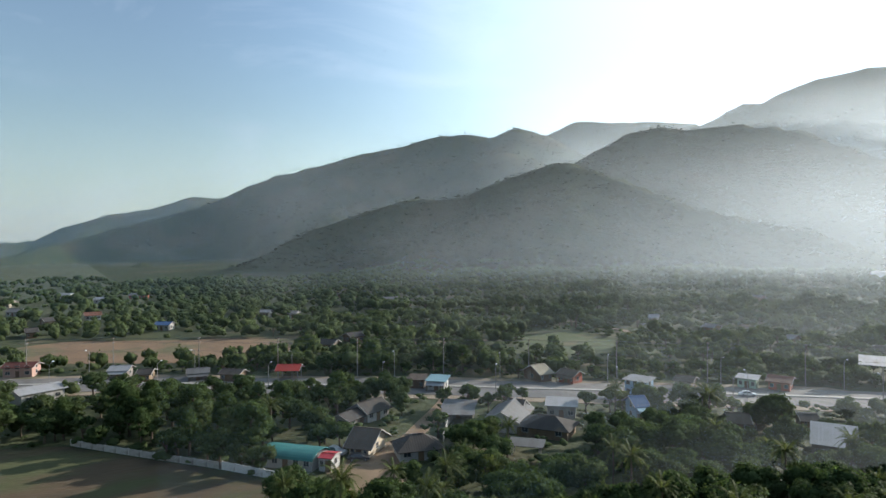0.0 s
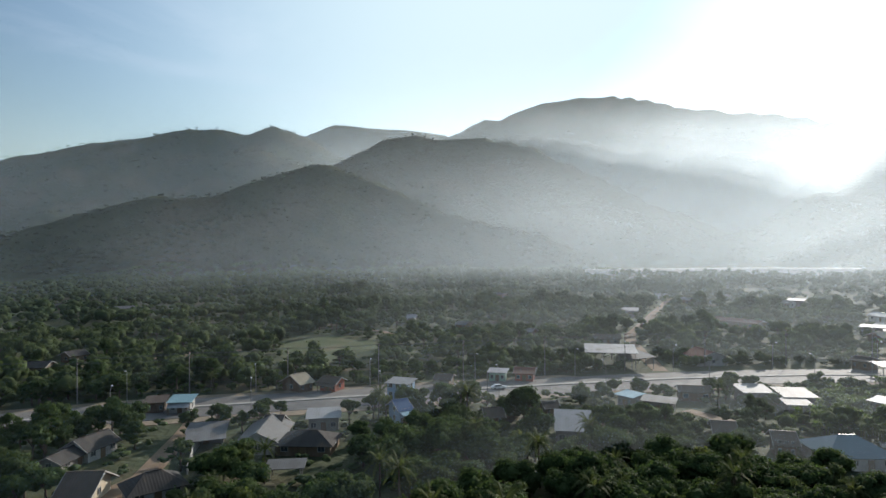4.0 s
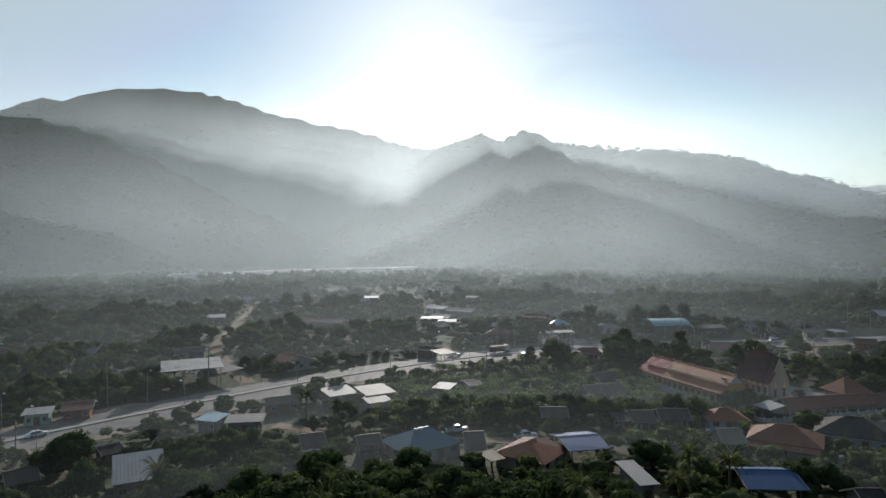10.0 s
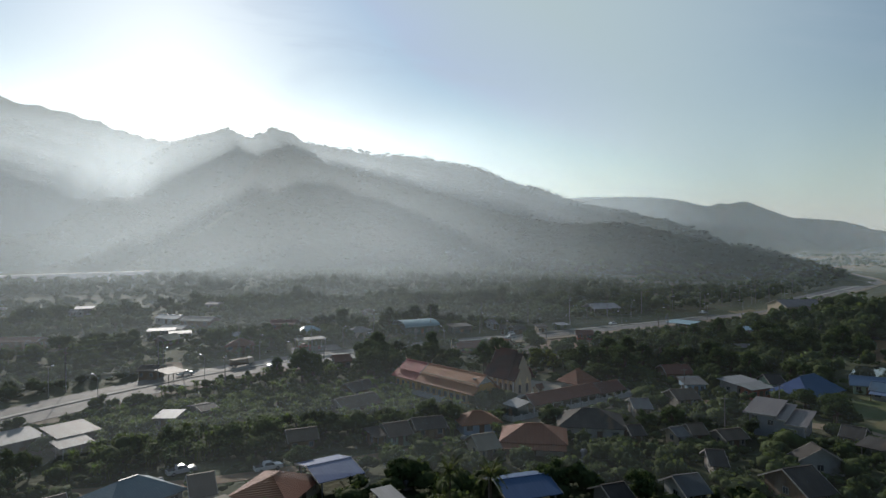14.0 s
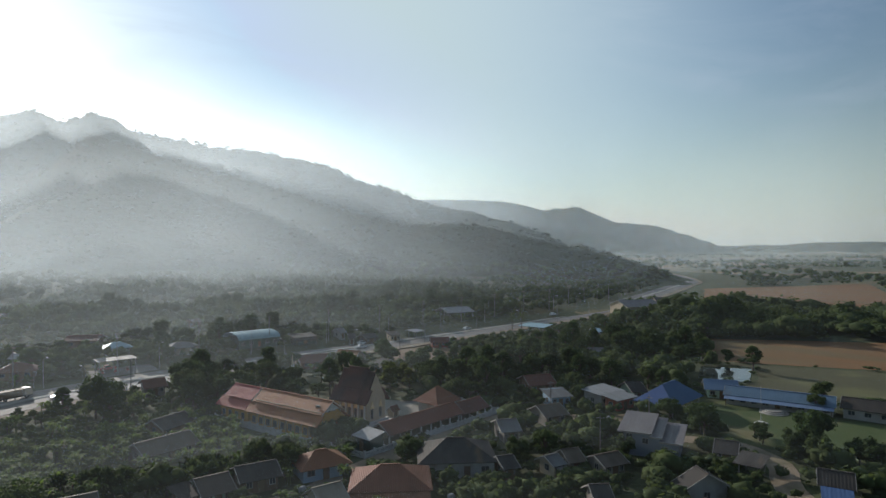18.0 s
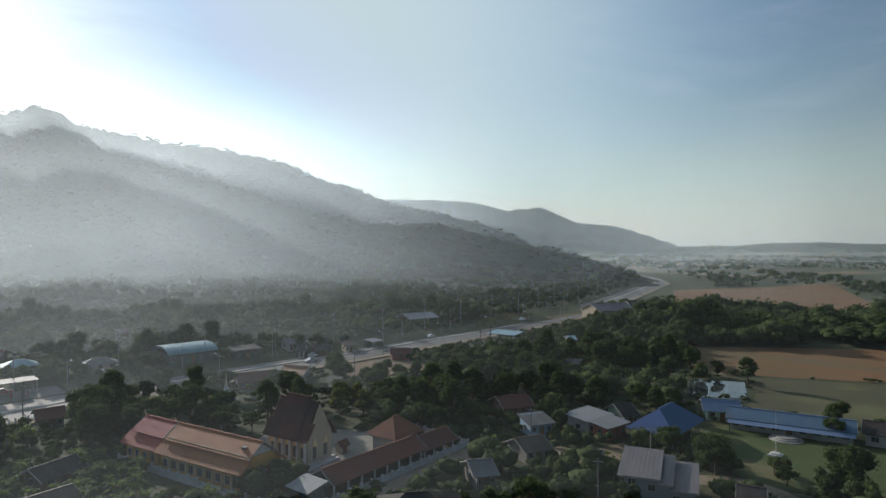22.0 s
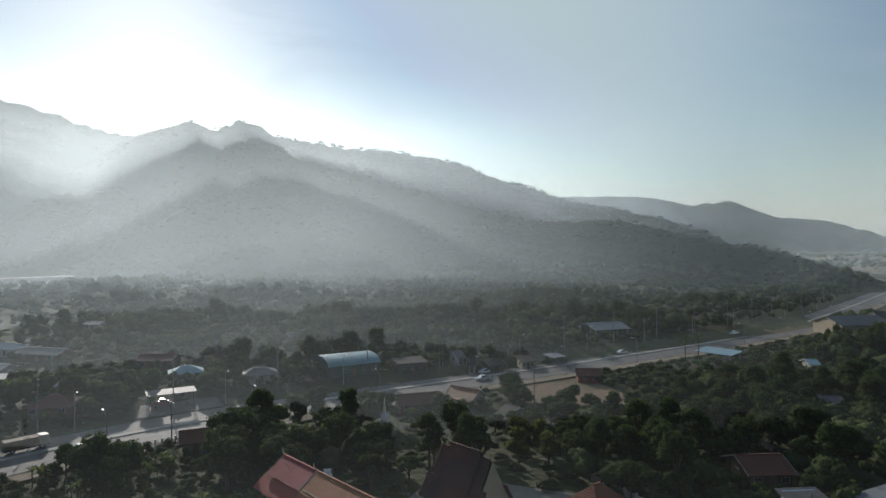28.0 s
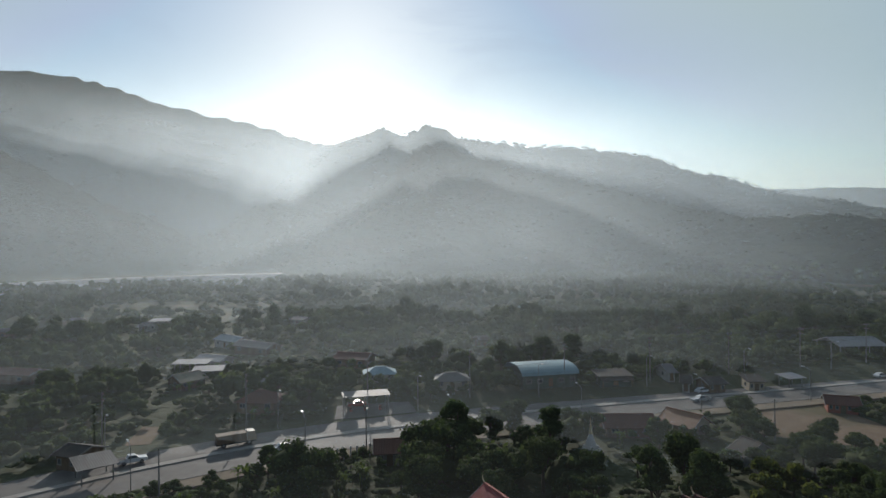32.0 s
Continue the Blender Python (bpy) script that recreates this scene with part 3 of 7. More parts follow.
# ---- helpers for things ----
def thing(name, x, y, rot=0.0, label="", category="", group="", z=None):
    ob = new(name)
    ob.matrix_world = pose(x, y, ground_z(x, y) if z is None else z, 0, 0, rot)
    ob.empty_display_size = 0.2
    return tagged(ob, label, category, group)


def part(name, bm, mat, parent, label=""):
    me = bpy.data.meshes.new(name)
    bm.to_mesh(me)
    bm.free()
    if mat:
        me.materials.append(mat)
    ob = new(name, me)
    ob.parent = parent
    if label:
        ob["label"] = label
    return ob


def raw_part(name, verts, faces, mat, parent, label="", at=None, smooth=False):
    ob = mesh_object(name, verts, faces, mat, smooth)
    ob.parent = parent
    if at:
        ob.matrix_basis = at
    if label:
        ob["label"] = label
    return ob


def box_data(x0, y0, z0, x1, y1, z1):
    v = [(x0, y0, z0), (x1, y0, z0), (x1, y1, z0), (x0, y1, z0), (x0, y0, z1), (x1, y0, z1), (x1, y1, z1), (x0, y1, z1)]
    return v, [(3, 2, 1, 0), (4, 5, 6, 7), (0, 1, 5, 4), (1, 2, 6, 5), (2, 3, 7, 6), (3, 0, 4, 7)]


def boxes(items):
    """Several boxes as one set of vertices and faces."""
    verts, faces = [], []
    for b in items:
        v, f = box_data(*b)
        o = len(verts)
        verts += v
        faces += [tuple(i + o for i in q) for q in f]
    return verts, faces


def slab(quad, thick):
    """A sheet of some thickness hung below four corners."""
    a = [Vector(q) for q in quad]
    n = (a[1] - a[0]).cross(a[-1] - a[0]).normalized()
    if n.z < 0:
        a.reverse()
        n = -n
    k = len(a)
    verts = [tuple(p) for p in a] + [tuple(p - n * thick) for p in a]
    faces = [tuple(range(k)), tuple(range(2 * k - 1, k - 1, -1))]
    faces += [(i, k + i, k + (i + 1) % k, (i + 1) % k) for i in range(k)]
    return verts, faces


SHARED = {}


def shared_mesh(key, maker, mat):
    if key not in SHARED:
        v, f = maker()
        me = bpy.data.meshes.new(key[0])
        me.from_pydata(v, [], f)
        me.materials.append(mat)
        me.update()
        SHARED[key] = me
    return SHARED[key]


def put(name, me, parent, m):
    ob = new(name, me)
    ob.parent = parent
    ob.matrix_basis = m
    return ob


def window(parent, m, w=1.2, h=1.2):
    """A framed window on a wall that faces local -y."""
    def rim():
        t = 0.08
        return boxes([(-w / 2, -0.05, 0, w / 2, 0.03, t), (-w / 2, -0.05, h - t, w / 2, 0.03, h), (-w / 2, -0.05, t, -w / 2 + t, 0.03, h - t), (w / 2 - t, -0.05, t, w / 2, 0.03, h - t), (-0.03, -0.045, t, 0.03, 0.03, h - t)])
    fr = put("window", shared_mesh(("window", w, h), rim, M_FRAME), parent, m)
    put("pane", shared_mesh(("pane", w, h), lambda: box_data(-w / 2 + 0.08, -0.02, 0.08, w / 2 - 0.08, 0.02, h - 0.08), M_GLASS), fr, Matrix())
    return fr


def door(parent, m, w=1.0, h=2.05):
    leaf = put("door", shared_mesh(("door", w, h), lambda: boxes([(-w / 2, -0.05, 0.02, w / 2, 0.03, h), (-w / 2 - 0.08, -0.07, 0, -w / 2, 0.03, h + 0.08), (w / 2, -0.07, 0, w / 2 + 0.08, 0.03, h + 0.08), (-w / 2, -0.07, h, w / 2, 0.03, h + 0.08)]), M_WOOD), parent, m)
    return leaf


def roof_sides(kind, L, W, he, hr, over):
    """Outlines of the roof planes, each a list of corners."""
    x, y, drop = L / 2 + over, W / 2 + over, (hr - he) / (W / 2) * over
    e = he - drop
    if kind == "gable":
        return [[(-x, -y, e), (x, -y, e), (x, 0, hr), (-x, 0, hr)], [(x, y, e), (-x, y, e), (-x, 0, hr), (x, 0, hr)]]
    if kind == "hip":
        r = max(0.3, L / 2 - W / 2 * 0.9)
        return [[(-x, -y, e), (x, -y, e), (r, 0, hr), (-r, 0, hr)], [(x, y, e), (-x, y, e), (-r, 0, hr), (r, 0, hr)], [(x, -y, e), (x, y, e), (r, 0, hr)], [(-x, y, e), (-x, -y, e), (-r, 0, hr)]]
    if kind == "mono":
        return [[(-x, -y, he), (x, -y, he), (x, y, hr), (-x, y, hr)]]
    raise ValueError(kind)


def add_roof(parent, kind, L, W, he, hr, over, mat, cap=True, name="roof"):
    if kind == "barrel":
        n, x, y = 10, L / 2 + over, W / 2 + over
        arc = [(-y * math.cos(math.pi * k / n), he + (hr - he) * math.sin(math.pi * k / n)) for k in range(n + 1)]
        verts = [(sx_, a, b - d) for d in (0, 0.12) for sx_ in (-x, x) for a, b in arc]
        m, faces = n + 1, []
        for k in range(n):
            faces += [(k, k + 1, m + k + 1, m + k), (2 * m + k + 1, 2 * m + k, 3 * m + k, 3 * m + k + 1), (k + 1, k, 2 * m + k, 2 * m + k + 1), (m + k, m + k + 1, 3 * m + k + 1, 3 * m + k)]
        return [raw_part(name, verts, faces, mat, parent, smooth=False)]
    out = []
    for quad in roof_sides(kind, L, W, he, hr, over):
        v, f = slab(quad, 0.12)
        out.append(raw_part(name, v, f, mat, parent))
    if cap and kind in ("gable", "hip"):
        r = L / 2 + over if kind == "gable" else max(0.3, L / 2 - W / 2 * 0.9)
        raw_part("ridge_cap", *boxes([(-r, -0.18, hr - 0.05, r, 0.18, hr + 0.07)]), mat, parent)
        if kind == "gable":
            for s in (-1, 1):
                y, e = W / 2 + over, he - (hr - he) / (W / 2) * over
                for q in (-1, 1):
                    xa, xb = s * r, s * (r + 0.08)
                    vs = [(xa, q * y, e - 0.22), (xb, q * y, e - 0.22), (xb, 0, hr - 0.2), (xa, 0, hr - 0.2), (xa, q * y, e + 0.03), (xb, q * y, e + 0.03), (xb, 0, hr + 0.04), (xa, 0, hr + 0.04)]
                    raw_part("barge_board", vs, [(0, 1, 2, 3), (4, 7, 6, 5), (0, 4, 5, 1), (3, 2, 6, 7), (0, 3, 7, 4), (1, 5, 6, 2)], M_TRIM, parent)
    return out


def add_walls(parent, kind, L, W, he, hr, mat, sill=0.0):
    x, y = L / 2, W / 2
    v, f = box_data(-x, -y, sill - 0.5, x, y, he)
    if kind == "gable":
        v += [(-x, 0, hr - 0.16), (x, 0, hr - 0.16)]
        f = [q for k, q in enumerate(f) if k != 1] + [(4, 7, 8), (5, 9, 6)]
    if kind == "mono":
        v[6], v[7] = (x, y, hr - 0.12), (-x, y, hr - 0.12)
    return raw_part("wall", v, f, mat, parent)


def house(label, x, y, rot, L, W, he, hr, roof="gable", wall="white", roofing="brown", over=0.7, windows=3, porch=0.0, name="house", group="village houses", category="house", storeys=1, lean=""):
    """A dwelling or shop: walls, roof planes, windows, a door, and posts where a porch or open shed needs them."""
    h = thing(name, x, y, rot, label, category, group)
    if name in ("house", "shop", "shed", "open_shed", "storage_shed", "workshop"):
        # the sizes given are those of the roofs
        L, W, he, hr = max(0.62 * L, 0.97 * L - 1.8 * over), max(0.7 * W, W - 1.4 * over), 0.9 * he, 0.92 * hr
    FOOTPRINTS.append((x, y, max(L, W) / 2 + 1.0, hr))
    if wall:
        add_walls(h, roof, L, W, he, hr, WALLS[wall])
        n = max(1, int(windows))
        for s in range(storeys):
            zb = 0.95 + s * he / storeys
            for k in range(n):
                px = -L / 2 + L * (k + 0.5) / n
                if k == n // 2 and s == 0:
                    door(h, pose(px, -W / 2 - 0.03, 0))
                else:
                    window(h, pose(px, -W / 2 - 0.03, zb), min(1.5, L / n * 0.55), 1.15)
            for side, turn in ((-1, -90), (1, 90)):
                if windows > 1:
                    window(h, pose(side * (L / 2 + 0.03), 0, zb, 0, 0, turn), 1.2, 1.15)
    else:
        for sx_ in np.linspace(-L / 2 + 0.2, L / 2 - 0.2, max(2, int(L / 4.5) + 1)):
            for s in (-1, 1):
                top = he if roof != "mono" else (he if s < 0 else hr - 0.1)
                put("post", shared_mesh(("post", round(top, 1)), lambda: box_data(-0.1, -0.1, -0.3, 0.1, 0.1, top - 0.05), M_STEEL), h, pose(sx_, s * (W / 2 - 0.2), 0))
    add_roof(h, roof, L, W, he, hr, over, ROOFS[roofing])
    if porch:
        v, f = slab([(-L / 2 - 0.3, -W / 2 - porch, he - 1.0), (L / 2 + 0.3, -W / 2 - porch, he - 1.0), (L / 2 + 0.3, -W / 2 - 0.1, he - 0.35), (-L / 2 - 0.3, -W / 2 - 0.1, he - 0.35)], 0.08)
        raw_part("porch_roof", v, f, ROOFS[lean or roofing], h)
        for sx_ in (-L / 2 + 0.2, 0, L / 2 - 0.2):
            put("post", shared_mesh(("post", round(he - 1.1, 1)), lambda: box_data(-0.08, -0.08, -0.3, 0.08, 0.08, he - 1.1), M_WOOD), h, pose(sx_, -W / 2 - porch + 0.25, 0))
    return h



# ---- open grounds, lanes and water ----
def patch(name, points, mat, z, label, category, rough_edge=0.0):
    """A thin sheet of ground with an uneven outline, draped on the land."""
    line = []
    for (ax, ay), (bx, by) in zip(points, points[1:] + points[:1]):
        n = max(1, int(math.hypot(bx - ax, by - ay) / 5))
        for k in range(n):
            px, py = ax + (bx - ax) * k / n, ay + (by - ay) * k / n
            line.append((px + rough_edge * float(value_noise(np.array(px / 7), np.array(py / 7))), py + rough_edge * float(value_noise(np.array(py / 7 + 40), np.array(px / 7)))))
    bm = bmesh.new()
    face = bm.faces.new([bm.verts.new((px, py, 0)) for px, py in line])
    bmesh.ops.triangulate(bm, faces=[face])
    for v in bm.verts:
        v.co.z = ground_z(v.co.x, v.co.y) + z
    if sum(f.normal.z for f in bm.faces) < 0:
        bmesh.ops.reverse_faces(bm, faces=bm.faces[:])
    me = bpy.data.meshes.new(name)
    bm.to_mesh(me)
    bm.free()
    me.materials.append(mat)
    return tagged(new(name, me), label, category, kind="structure")


M_DIRT = material("bare_earth", (0.22, 0.155, 0.1), (0.16, 0.11, 0.07), 0.3, 0.95, third=(0.12, 0.1, 0.05), third_scale=0.06, third_at=0.57, bump=0.08, bump_scale=1.5)
M_REDDIRT = material("cleared_red_earth", (0.19, 0.115, 0.065), (0.13, 0.085, 0.05), 0.12, 0.95, third=(0.09, 0.085, 0.04), third_scale=0.04, third_at=0.55, bump=0.2, bump_scale=0.6)
M_LAWN = material("mown_grass", (0.042, 0.07, 0.018), (0.06, 0.08, 0.024), 0.25, 0.95, third=(0.12, 0.11, 0.05), third_scale=0.07, third_at=0.6, bump=0.05, bump_scale=4)
M_MEADOW = material("rough_meadow", (0.045, 0.068, 0.022), (0.075, 0.085, 0.034), 0.15, 0.95, third=(0.12, 0.1, 0.055), third_scale=0.05, third_at=0.56, bump=0.15, bump_scale=1.5)
M_RICE = material("ripe_rice_stubble", (0.19, 0.092, 0.036), (0.15, 0.08, 0.032), 0.1, 0.95, third=(0.13, 0.09, 0.04), third_scale=0.035, third_at=0.55, bump=0.15, bump_scale=1.2, stretch=(1, 0.3, 1))
M_FALLOW = material("fallow_field", (0.075, 0.07, 0.033), (0.055, 0.057, 0.026), 0.1, 0.95, third=(0.1, 0.1, 0.04), third_scale=0.05, third_at=0.55, bump=0.15, bump_scale=1.0)
M_DARKSOIL = material("ploughed_field", (0.06, 0.045, 0.026), (0.09, 0.06, 0.034), 0.2, 0.95, third=(0.06, 0.065, 0.025), third_scale=0.09, third_at=0.54, bump=0.2, bump_scale=1.0, stretch=(1, 0.4, 1))
M_WATER = material("still_water", (0.03, 0.04, 0.04), (0.04, 0.05, 0.05), 0.05, 0.06, spec=0.5, bump=0.004, bump_scale=0.6)

OPEN = []


def open_ground(name, points, mat, label, category, z=0.06, edge=3.0):
    OPEN.append([(x * 0.62 + 0.38 * sum(p[0] for p in points) / len(points), y * 0.62 + 0.38 * sum(p[1] for p in points) / len(points)) for x, y in points] if name == "meadow" else points)
    return patch(name, points, mat, z, label, category, edge)


open_ground("ground_cleared", [(-258, -12), (-224, 34), (-214, 62), (-222, 92), (-262, 98), (-288, 40), (-312, 5), (-300, -22)], M_REDDIRT, "cleared red earth plot beyond the highway", "bare ground")
open_ground("ground_lot", [(166, 232), (196, 232), (194, 209), (184, 199), (162, 214)], M_DIRT, "bare sandy lot beside the highway", "bare ground")
open_ground("lawn", [(184, 112), (194, 108), (196, 70), (168, 62), (158, 92), (166, 100)], M_LAWN, "mown school field", "lawn")
open_ground("field_rice", [(302, 166), (356, 92), (280, 80), (262, 112), (250, 138)], M_RICE, "ripe orange-brown rice field", "field", edge=1.5)
open_ground("field_fallow", [(252, 134), (258, 112), (278, 78), (224, 66), (210, 110), (226, 112), (246, 120)], M_FALLOW, "fallow dry field beside the pond", "field", edge=1.5)
open_ground("field_dry", [(427, 222), (487, 119), (640, 160), (836, 225), (602, 302)], M_RICE, "dry golden stubble field beyond the tree belt", "field", edge=4.0)
open_ground("field_scrub", [(212, 148), (222, 140), (244, 140), (257, 154), (240, 160), (222, 158)], M_MEADOW, "dry grassy clearing beside the pond", "field", edge=2.0)
open_ground("field_ploughed", [(-138, -10), (-104, 11.5), (-86, 20.5), (-70, -6), (-100, -75), (-165, -60)], M_DARKSOIL, "dark ploughed field behind a wall", "field", edge=1.0)
open_ground("meadow", [(-196, 222), (-146, 212), (-112, 166), (-128, 146), (-160, 150), (-206, 172), (-228, 208)], M_MEADOW, "rough green meadow below the hill", "meadow")
open_ground("yard_temple", [(97, 168), (118, 182), (136, 160), (134, 146), (105, 146), (101, 152)], M_PAVING, "paved temple courtyard", "yard", edge=1.0)
open_ground("yard_station", [(72, 248), (92, 249.5), (91, 256), (73, 256)], M_ASPHALT, "paved petrol station forecourt", "yard", z=0.16, edge=1.0)
open_ground("yard_house", [(-92, 27), (-76, 26), (-78, 38), (-92, 46), (-99, 50), (-98, 44)], M_DIRT, "bare earth yard between houses", "yard", edge=1.5)
open_ground("yard_village", [(146, 124), (164, 119), (158, 108), (148, 112)], M_DIRT, "bare earth yard before the modern house", "yard", edge=1.5)
OPEN.append([(236, 136), (246, 122), (223, 112), (214, 127)])
tagged(patch("water_pond", [(237, 135), (245, 121), (223, 113), (215, 126)], M_WATER, 0.09, "", ""), "still pond reflecting the sky", "pond")


def lane(points, width, label, mat=M_DIRT, z=0.07):
    line = smooth_line(points, 4.0)
    for p in line[::2]:
        LANES.append((p.x, p.y, width / 2 + 0.8))
    return strip("road_lane", line, width / 2, -width / 2, z, -0.3, mat, label, "lane")


LANES = []
lane([(30, 240), (33, 300), (35, 340), (35, 370), (34, 420)], 5, "dusty lane running towards the hills")
lane([(-36, 196), (-52, 232), (-63, 262), (-66, 290), (-80, 440)], 5, "dusty lane running into the valley")
lane([(80, 129), (93, 133), (114, 136.5), (140, 138), (150, 132)], 5.5, "grey concrete lane along the temple wall", M_SHOULDER)
lane([(126, 60), (140, 74), (152, 80), (158, 92), (152, 104), (150, 132)], 5, "grey concrete lane beside the school field", M_SHOULDER)
lane([(-78, 22), (-84, 33), (-93, 45), (-105, 60), (-120, 78), (-128, 82)], 4.5, "sandy lane between village houses")
lane([(-20, 150), (0, 140), (25, 133), (55, 130), (80, 129)], 4, "narrow village lane")
lane([(-158, 148), (-175, 165), (-195, 160), (-222, 96)], 4, "pale sandy track beyond the highway")
lane([(-148, 205), (-172, 226), (-190, 226)], 3.5, "pale track across the meadow")

# ---- houses ----
house("long white shed under a teal barrel roof", -98.7, 24.6, 37, 12.2, 7.0, 2.4, 3.6, "barrel", "white", "teal", name="storage_shed", category="shed", over=0.3, windows=5)
house("small white block house with a red roof", -92.2, 29.0, 39, 3.0, 4.2, 2.9, 3.2, "gable", "white", "red", over=0.2, windows=2)
house("cream bungalow with a broad weathered brown roof", -96.3, 39.7, 36, 6.2, 10.0, 2.9, 5.3, "gable", "cream", "brown", over=1.0)
house("white bungalow with a dark hipped roof", -87.9, 46.4, 69, 10.0, 7.5, 2.8, 4.8, "hip", "white", "dark")
house("long white house under a dark grey roof", -117.9, 52.6, 104, 8.7, 7.0, 3.0, 4.8, "gable", "white", "dark")
house("low block wing under a dark grey roof", -115.9, 45.8, 116, 8.4, 6.0, 2.5, 3.6, "gable", "block", "dark", windows=2)
house("low block workshop under grey roof sheets", -105.9, 71.4, 43, 8.6, 6.0, 3.0, 3.6, "mono", "block", "grey", name="workshop", category="workshop")
house("open lean-to under grey roof sheets", -102.0, 67.9, 51, 8.2, 5.0, 2.6, 3.1, "mono", None, "grey", name="open_shed", category="shed")
house("open roadside stall under a red roof", -175.0, 55.7, 54, 6.6, 6.0, 3.2, 4.4, "gable", None, "red", name="roadside_stall", category="stall")
house("brown timber shop beside the highway", -138.2, 80.8, 47, 5.6, 6.0, 3.2, 3.8, "mono", "brown", "brown", name="shop", category="shop")
house("small shop with a pale blue awning roof", -132.5, 84.3, 39, 6.4, 6.0, 3.3, 4.0, "mono", "white", "aqua", name="shop", category="shop", porch=2.2, lean="white")
house("roadside shop under bright zinc sheets", -210.0, 12.3, 61, 6.8, 7.0, 3.2, 4.2, "gable", "block", "white", name="shop", category="shop", porch=2)
house("dark timber shop beside the highway", -199.8, 17.8, 65, 4.8, 8.0, 3.0, 4.0, "gable", "brown", "dark", name="shop", category="shop")
house("block shop under grey zinc sheets", -191.0, 31.4, 74, 7.1, 6.5, 3.0, 4.0, "gable", "block", "grey", name="shop", category="shop", porch=2)
house("brown timber shop under rusty sheets", -182.3, 39.9, 41, 7.7, 6.0, 3.0, 4.0, "gable", "brown", "brown", name="shop", category="shop")
house("long white warehouse under bright zinc sheets", -190.0, -12.2, 111, 11.1, 8.0, 3.2, 4.2, "gable", "white", "white", name="warehouse", category="warehouse")
house("pink two-storey shop beside the highway", -232.6, -13.7, 62, 10.3, 7.0, 4.0, 5.0, "gable", "pink", "rust", name="shop", category="shop", storeys=2)
house("white gabled house with pale grey roof sheets", -92.7, 75.8, 124, 15.5, 9.0, 3.2, 5.2, "gable", "white", "grey", over=0.9)
house("white house wing under dark roof sheets", -95.9, 81.6, 26, 4.6, 7.0, 3.2, 5.0, "gable", "white", "dark")
house("block shed under pale corrugated sheets", -90.3, 91.5, 40, 8.2, 7.0, 3.6, 4.2, "mono", "block", "white", name="shed", category="shed")
house("dark timber house with a hipped roof", -82.2, 77.7, 28, 13.0, 9.0, 2.8, 4.6, "hip", "brown", "dark")
house("open lean-to under grey corrugated sheets", -74.8, 64.2, 37, 7.3, 4.0, 2.6, 3.0, "mono", None, "grey", name="open_shed", category="shed")
house("two-storey pale blue house with a bright blue roof", -77.2, 103.7, 61, 4.2, 7.0, 4.6, 6.2, "gable", "blue", "blue", storeys=2, porch=2.6, lean="aqua")
house("timber house under weathered brown sheets", -57.6, 114.2, 37, 5.1, 7.0, 3.0, 4.3, "gable", "brown", "brown")
house("block warehouse under bright white roof sheets", -37.0, 112.5, 22, 7.5, 8.0, 3.0, 5.4, "mono", "block", "white", name="warehouse", category="warehouse", over=0.4)
house("low timber house under dark sheets", -48.9, 128.5, 41, 4.3, 6.0, 2.8, 3.8, "gable", "brown", "dark")
house("timber house with a pale cream roof beside the highway", -123.5, 116.7, 86, 6.0, 9.0, 3.2, 5.4, "gable", "brown", "cream")
house("reddish shop under weathered brown sheets", -114.6, 122.0, 8, 6.7, 6.0, 3.3, 4.4, "gable", "redwall", "brown", name="shop", category="shop", porch=1.8)
house("two-storey pale blue shop with a white roof", -91.3, 124.4, 11, 7.7, 6.0, 5.1, 5.6, "mono", "blue", "white", name="shop", category="shop", storeys=2)
house("brown timber shop with a pale awning", -87.6, 141.9, 17, 5.7, 7.0, 3.4, 4.4, "gable", "brown", "brown", name="shop", category="shop", porch=2.5, lean="cream")
house("small green shop under a white roof sheet", -77.8, 158.5, 17, 6.4, 5.0, 3.3, 3.8, "mono", "green", "white", name="shop", category="shop")
house("red-brown house behind the roadside trees", -70.8, 163.8, 17, 7.0, 8.0, 3.2, 4.3, "gable", "redwall", "rust")
house("large open warehouse under a bright white roof", -53.9, 199.6, 19, 16.4, 15.0, 5.4, 6.0, "mono", None, "white", name="warehouse", category="warehouse")
house("open canopy under pale grey sheets", -47.1, 202.5, -52, 19.8, 9.0, 4.0, 4.6, "mono", None, "grey", name="open_shed", category="shed")
house("long low house under brown sheets", -66.7, 239.8, 22, 11.0, 7.0, 3.2, 4.5, "gable", "block", "brown")
house("house with a red-brown roof behind the highway", -25.3, 217.1, -53, 13.1, 11.0, 3.2, 5.2, "gable", "white", "rust")
house("timber house with a pale front porch", -8.9, 128.3, 17, 5.2, 7.0, 3.0, 4.6, "gable", "brown", "brown", porch=3, lean="white")
house("raised timber house under brown sheets", 2.7, 124.1, 15, 4.9, 7.0, 3.6, 5.2, "gable", "brown", "brown", storeys=2)
house("white bungalow with a hipped slate-blue roof", 13.5, 125.4, 29, 14.0, 11.0, 3.2, 5.8, "hip", "white", "slateblue", windows=4)
house("block house under weathered brown sheets", 24.0, 123.5, 0, 4.2, 8.0, 3.2, 5.2, "gable", "block", "brown", porch=3.5, lean="brown")
house("small open shelter under a pale sheet", 26.2, 114.8, 24, 3.3, 4.0, 2.8, 3.2, "mono", None, "cream", name="open_shed", category="shed")
house("bungalow with a hipped orange tile roof", 34.9, 117.5, 48, 13.0, 11.0, 3.1, 5.2, "hip", "cream", "orange")
house("open hall under a broad blue roof", 44.6, 119.7, 5, 6.9, 10.0, 3.4, 4.4, "gable", None, "blue", name="open_hall", category="hall")
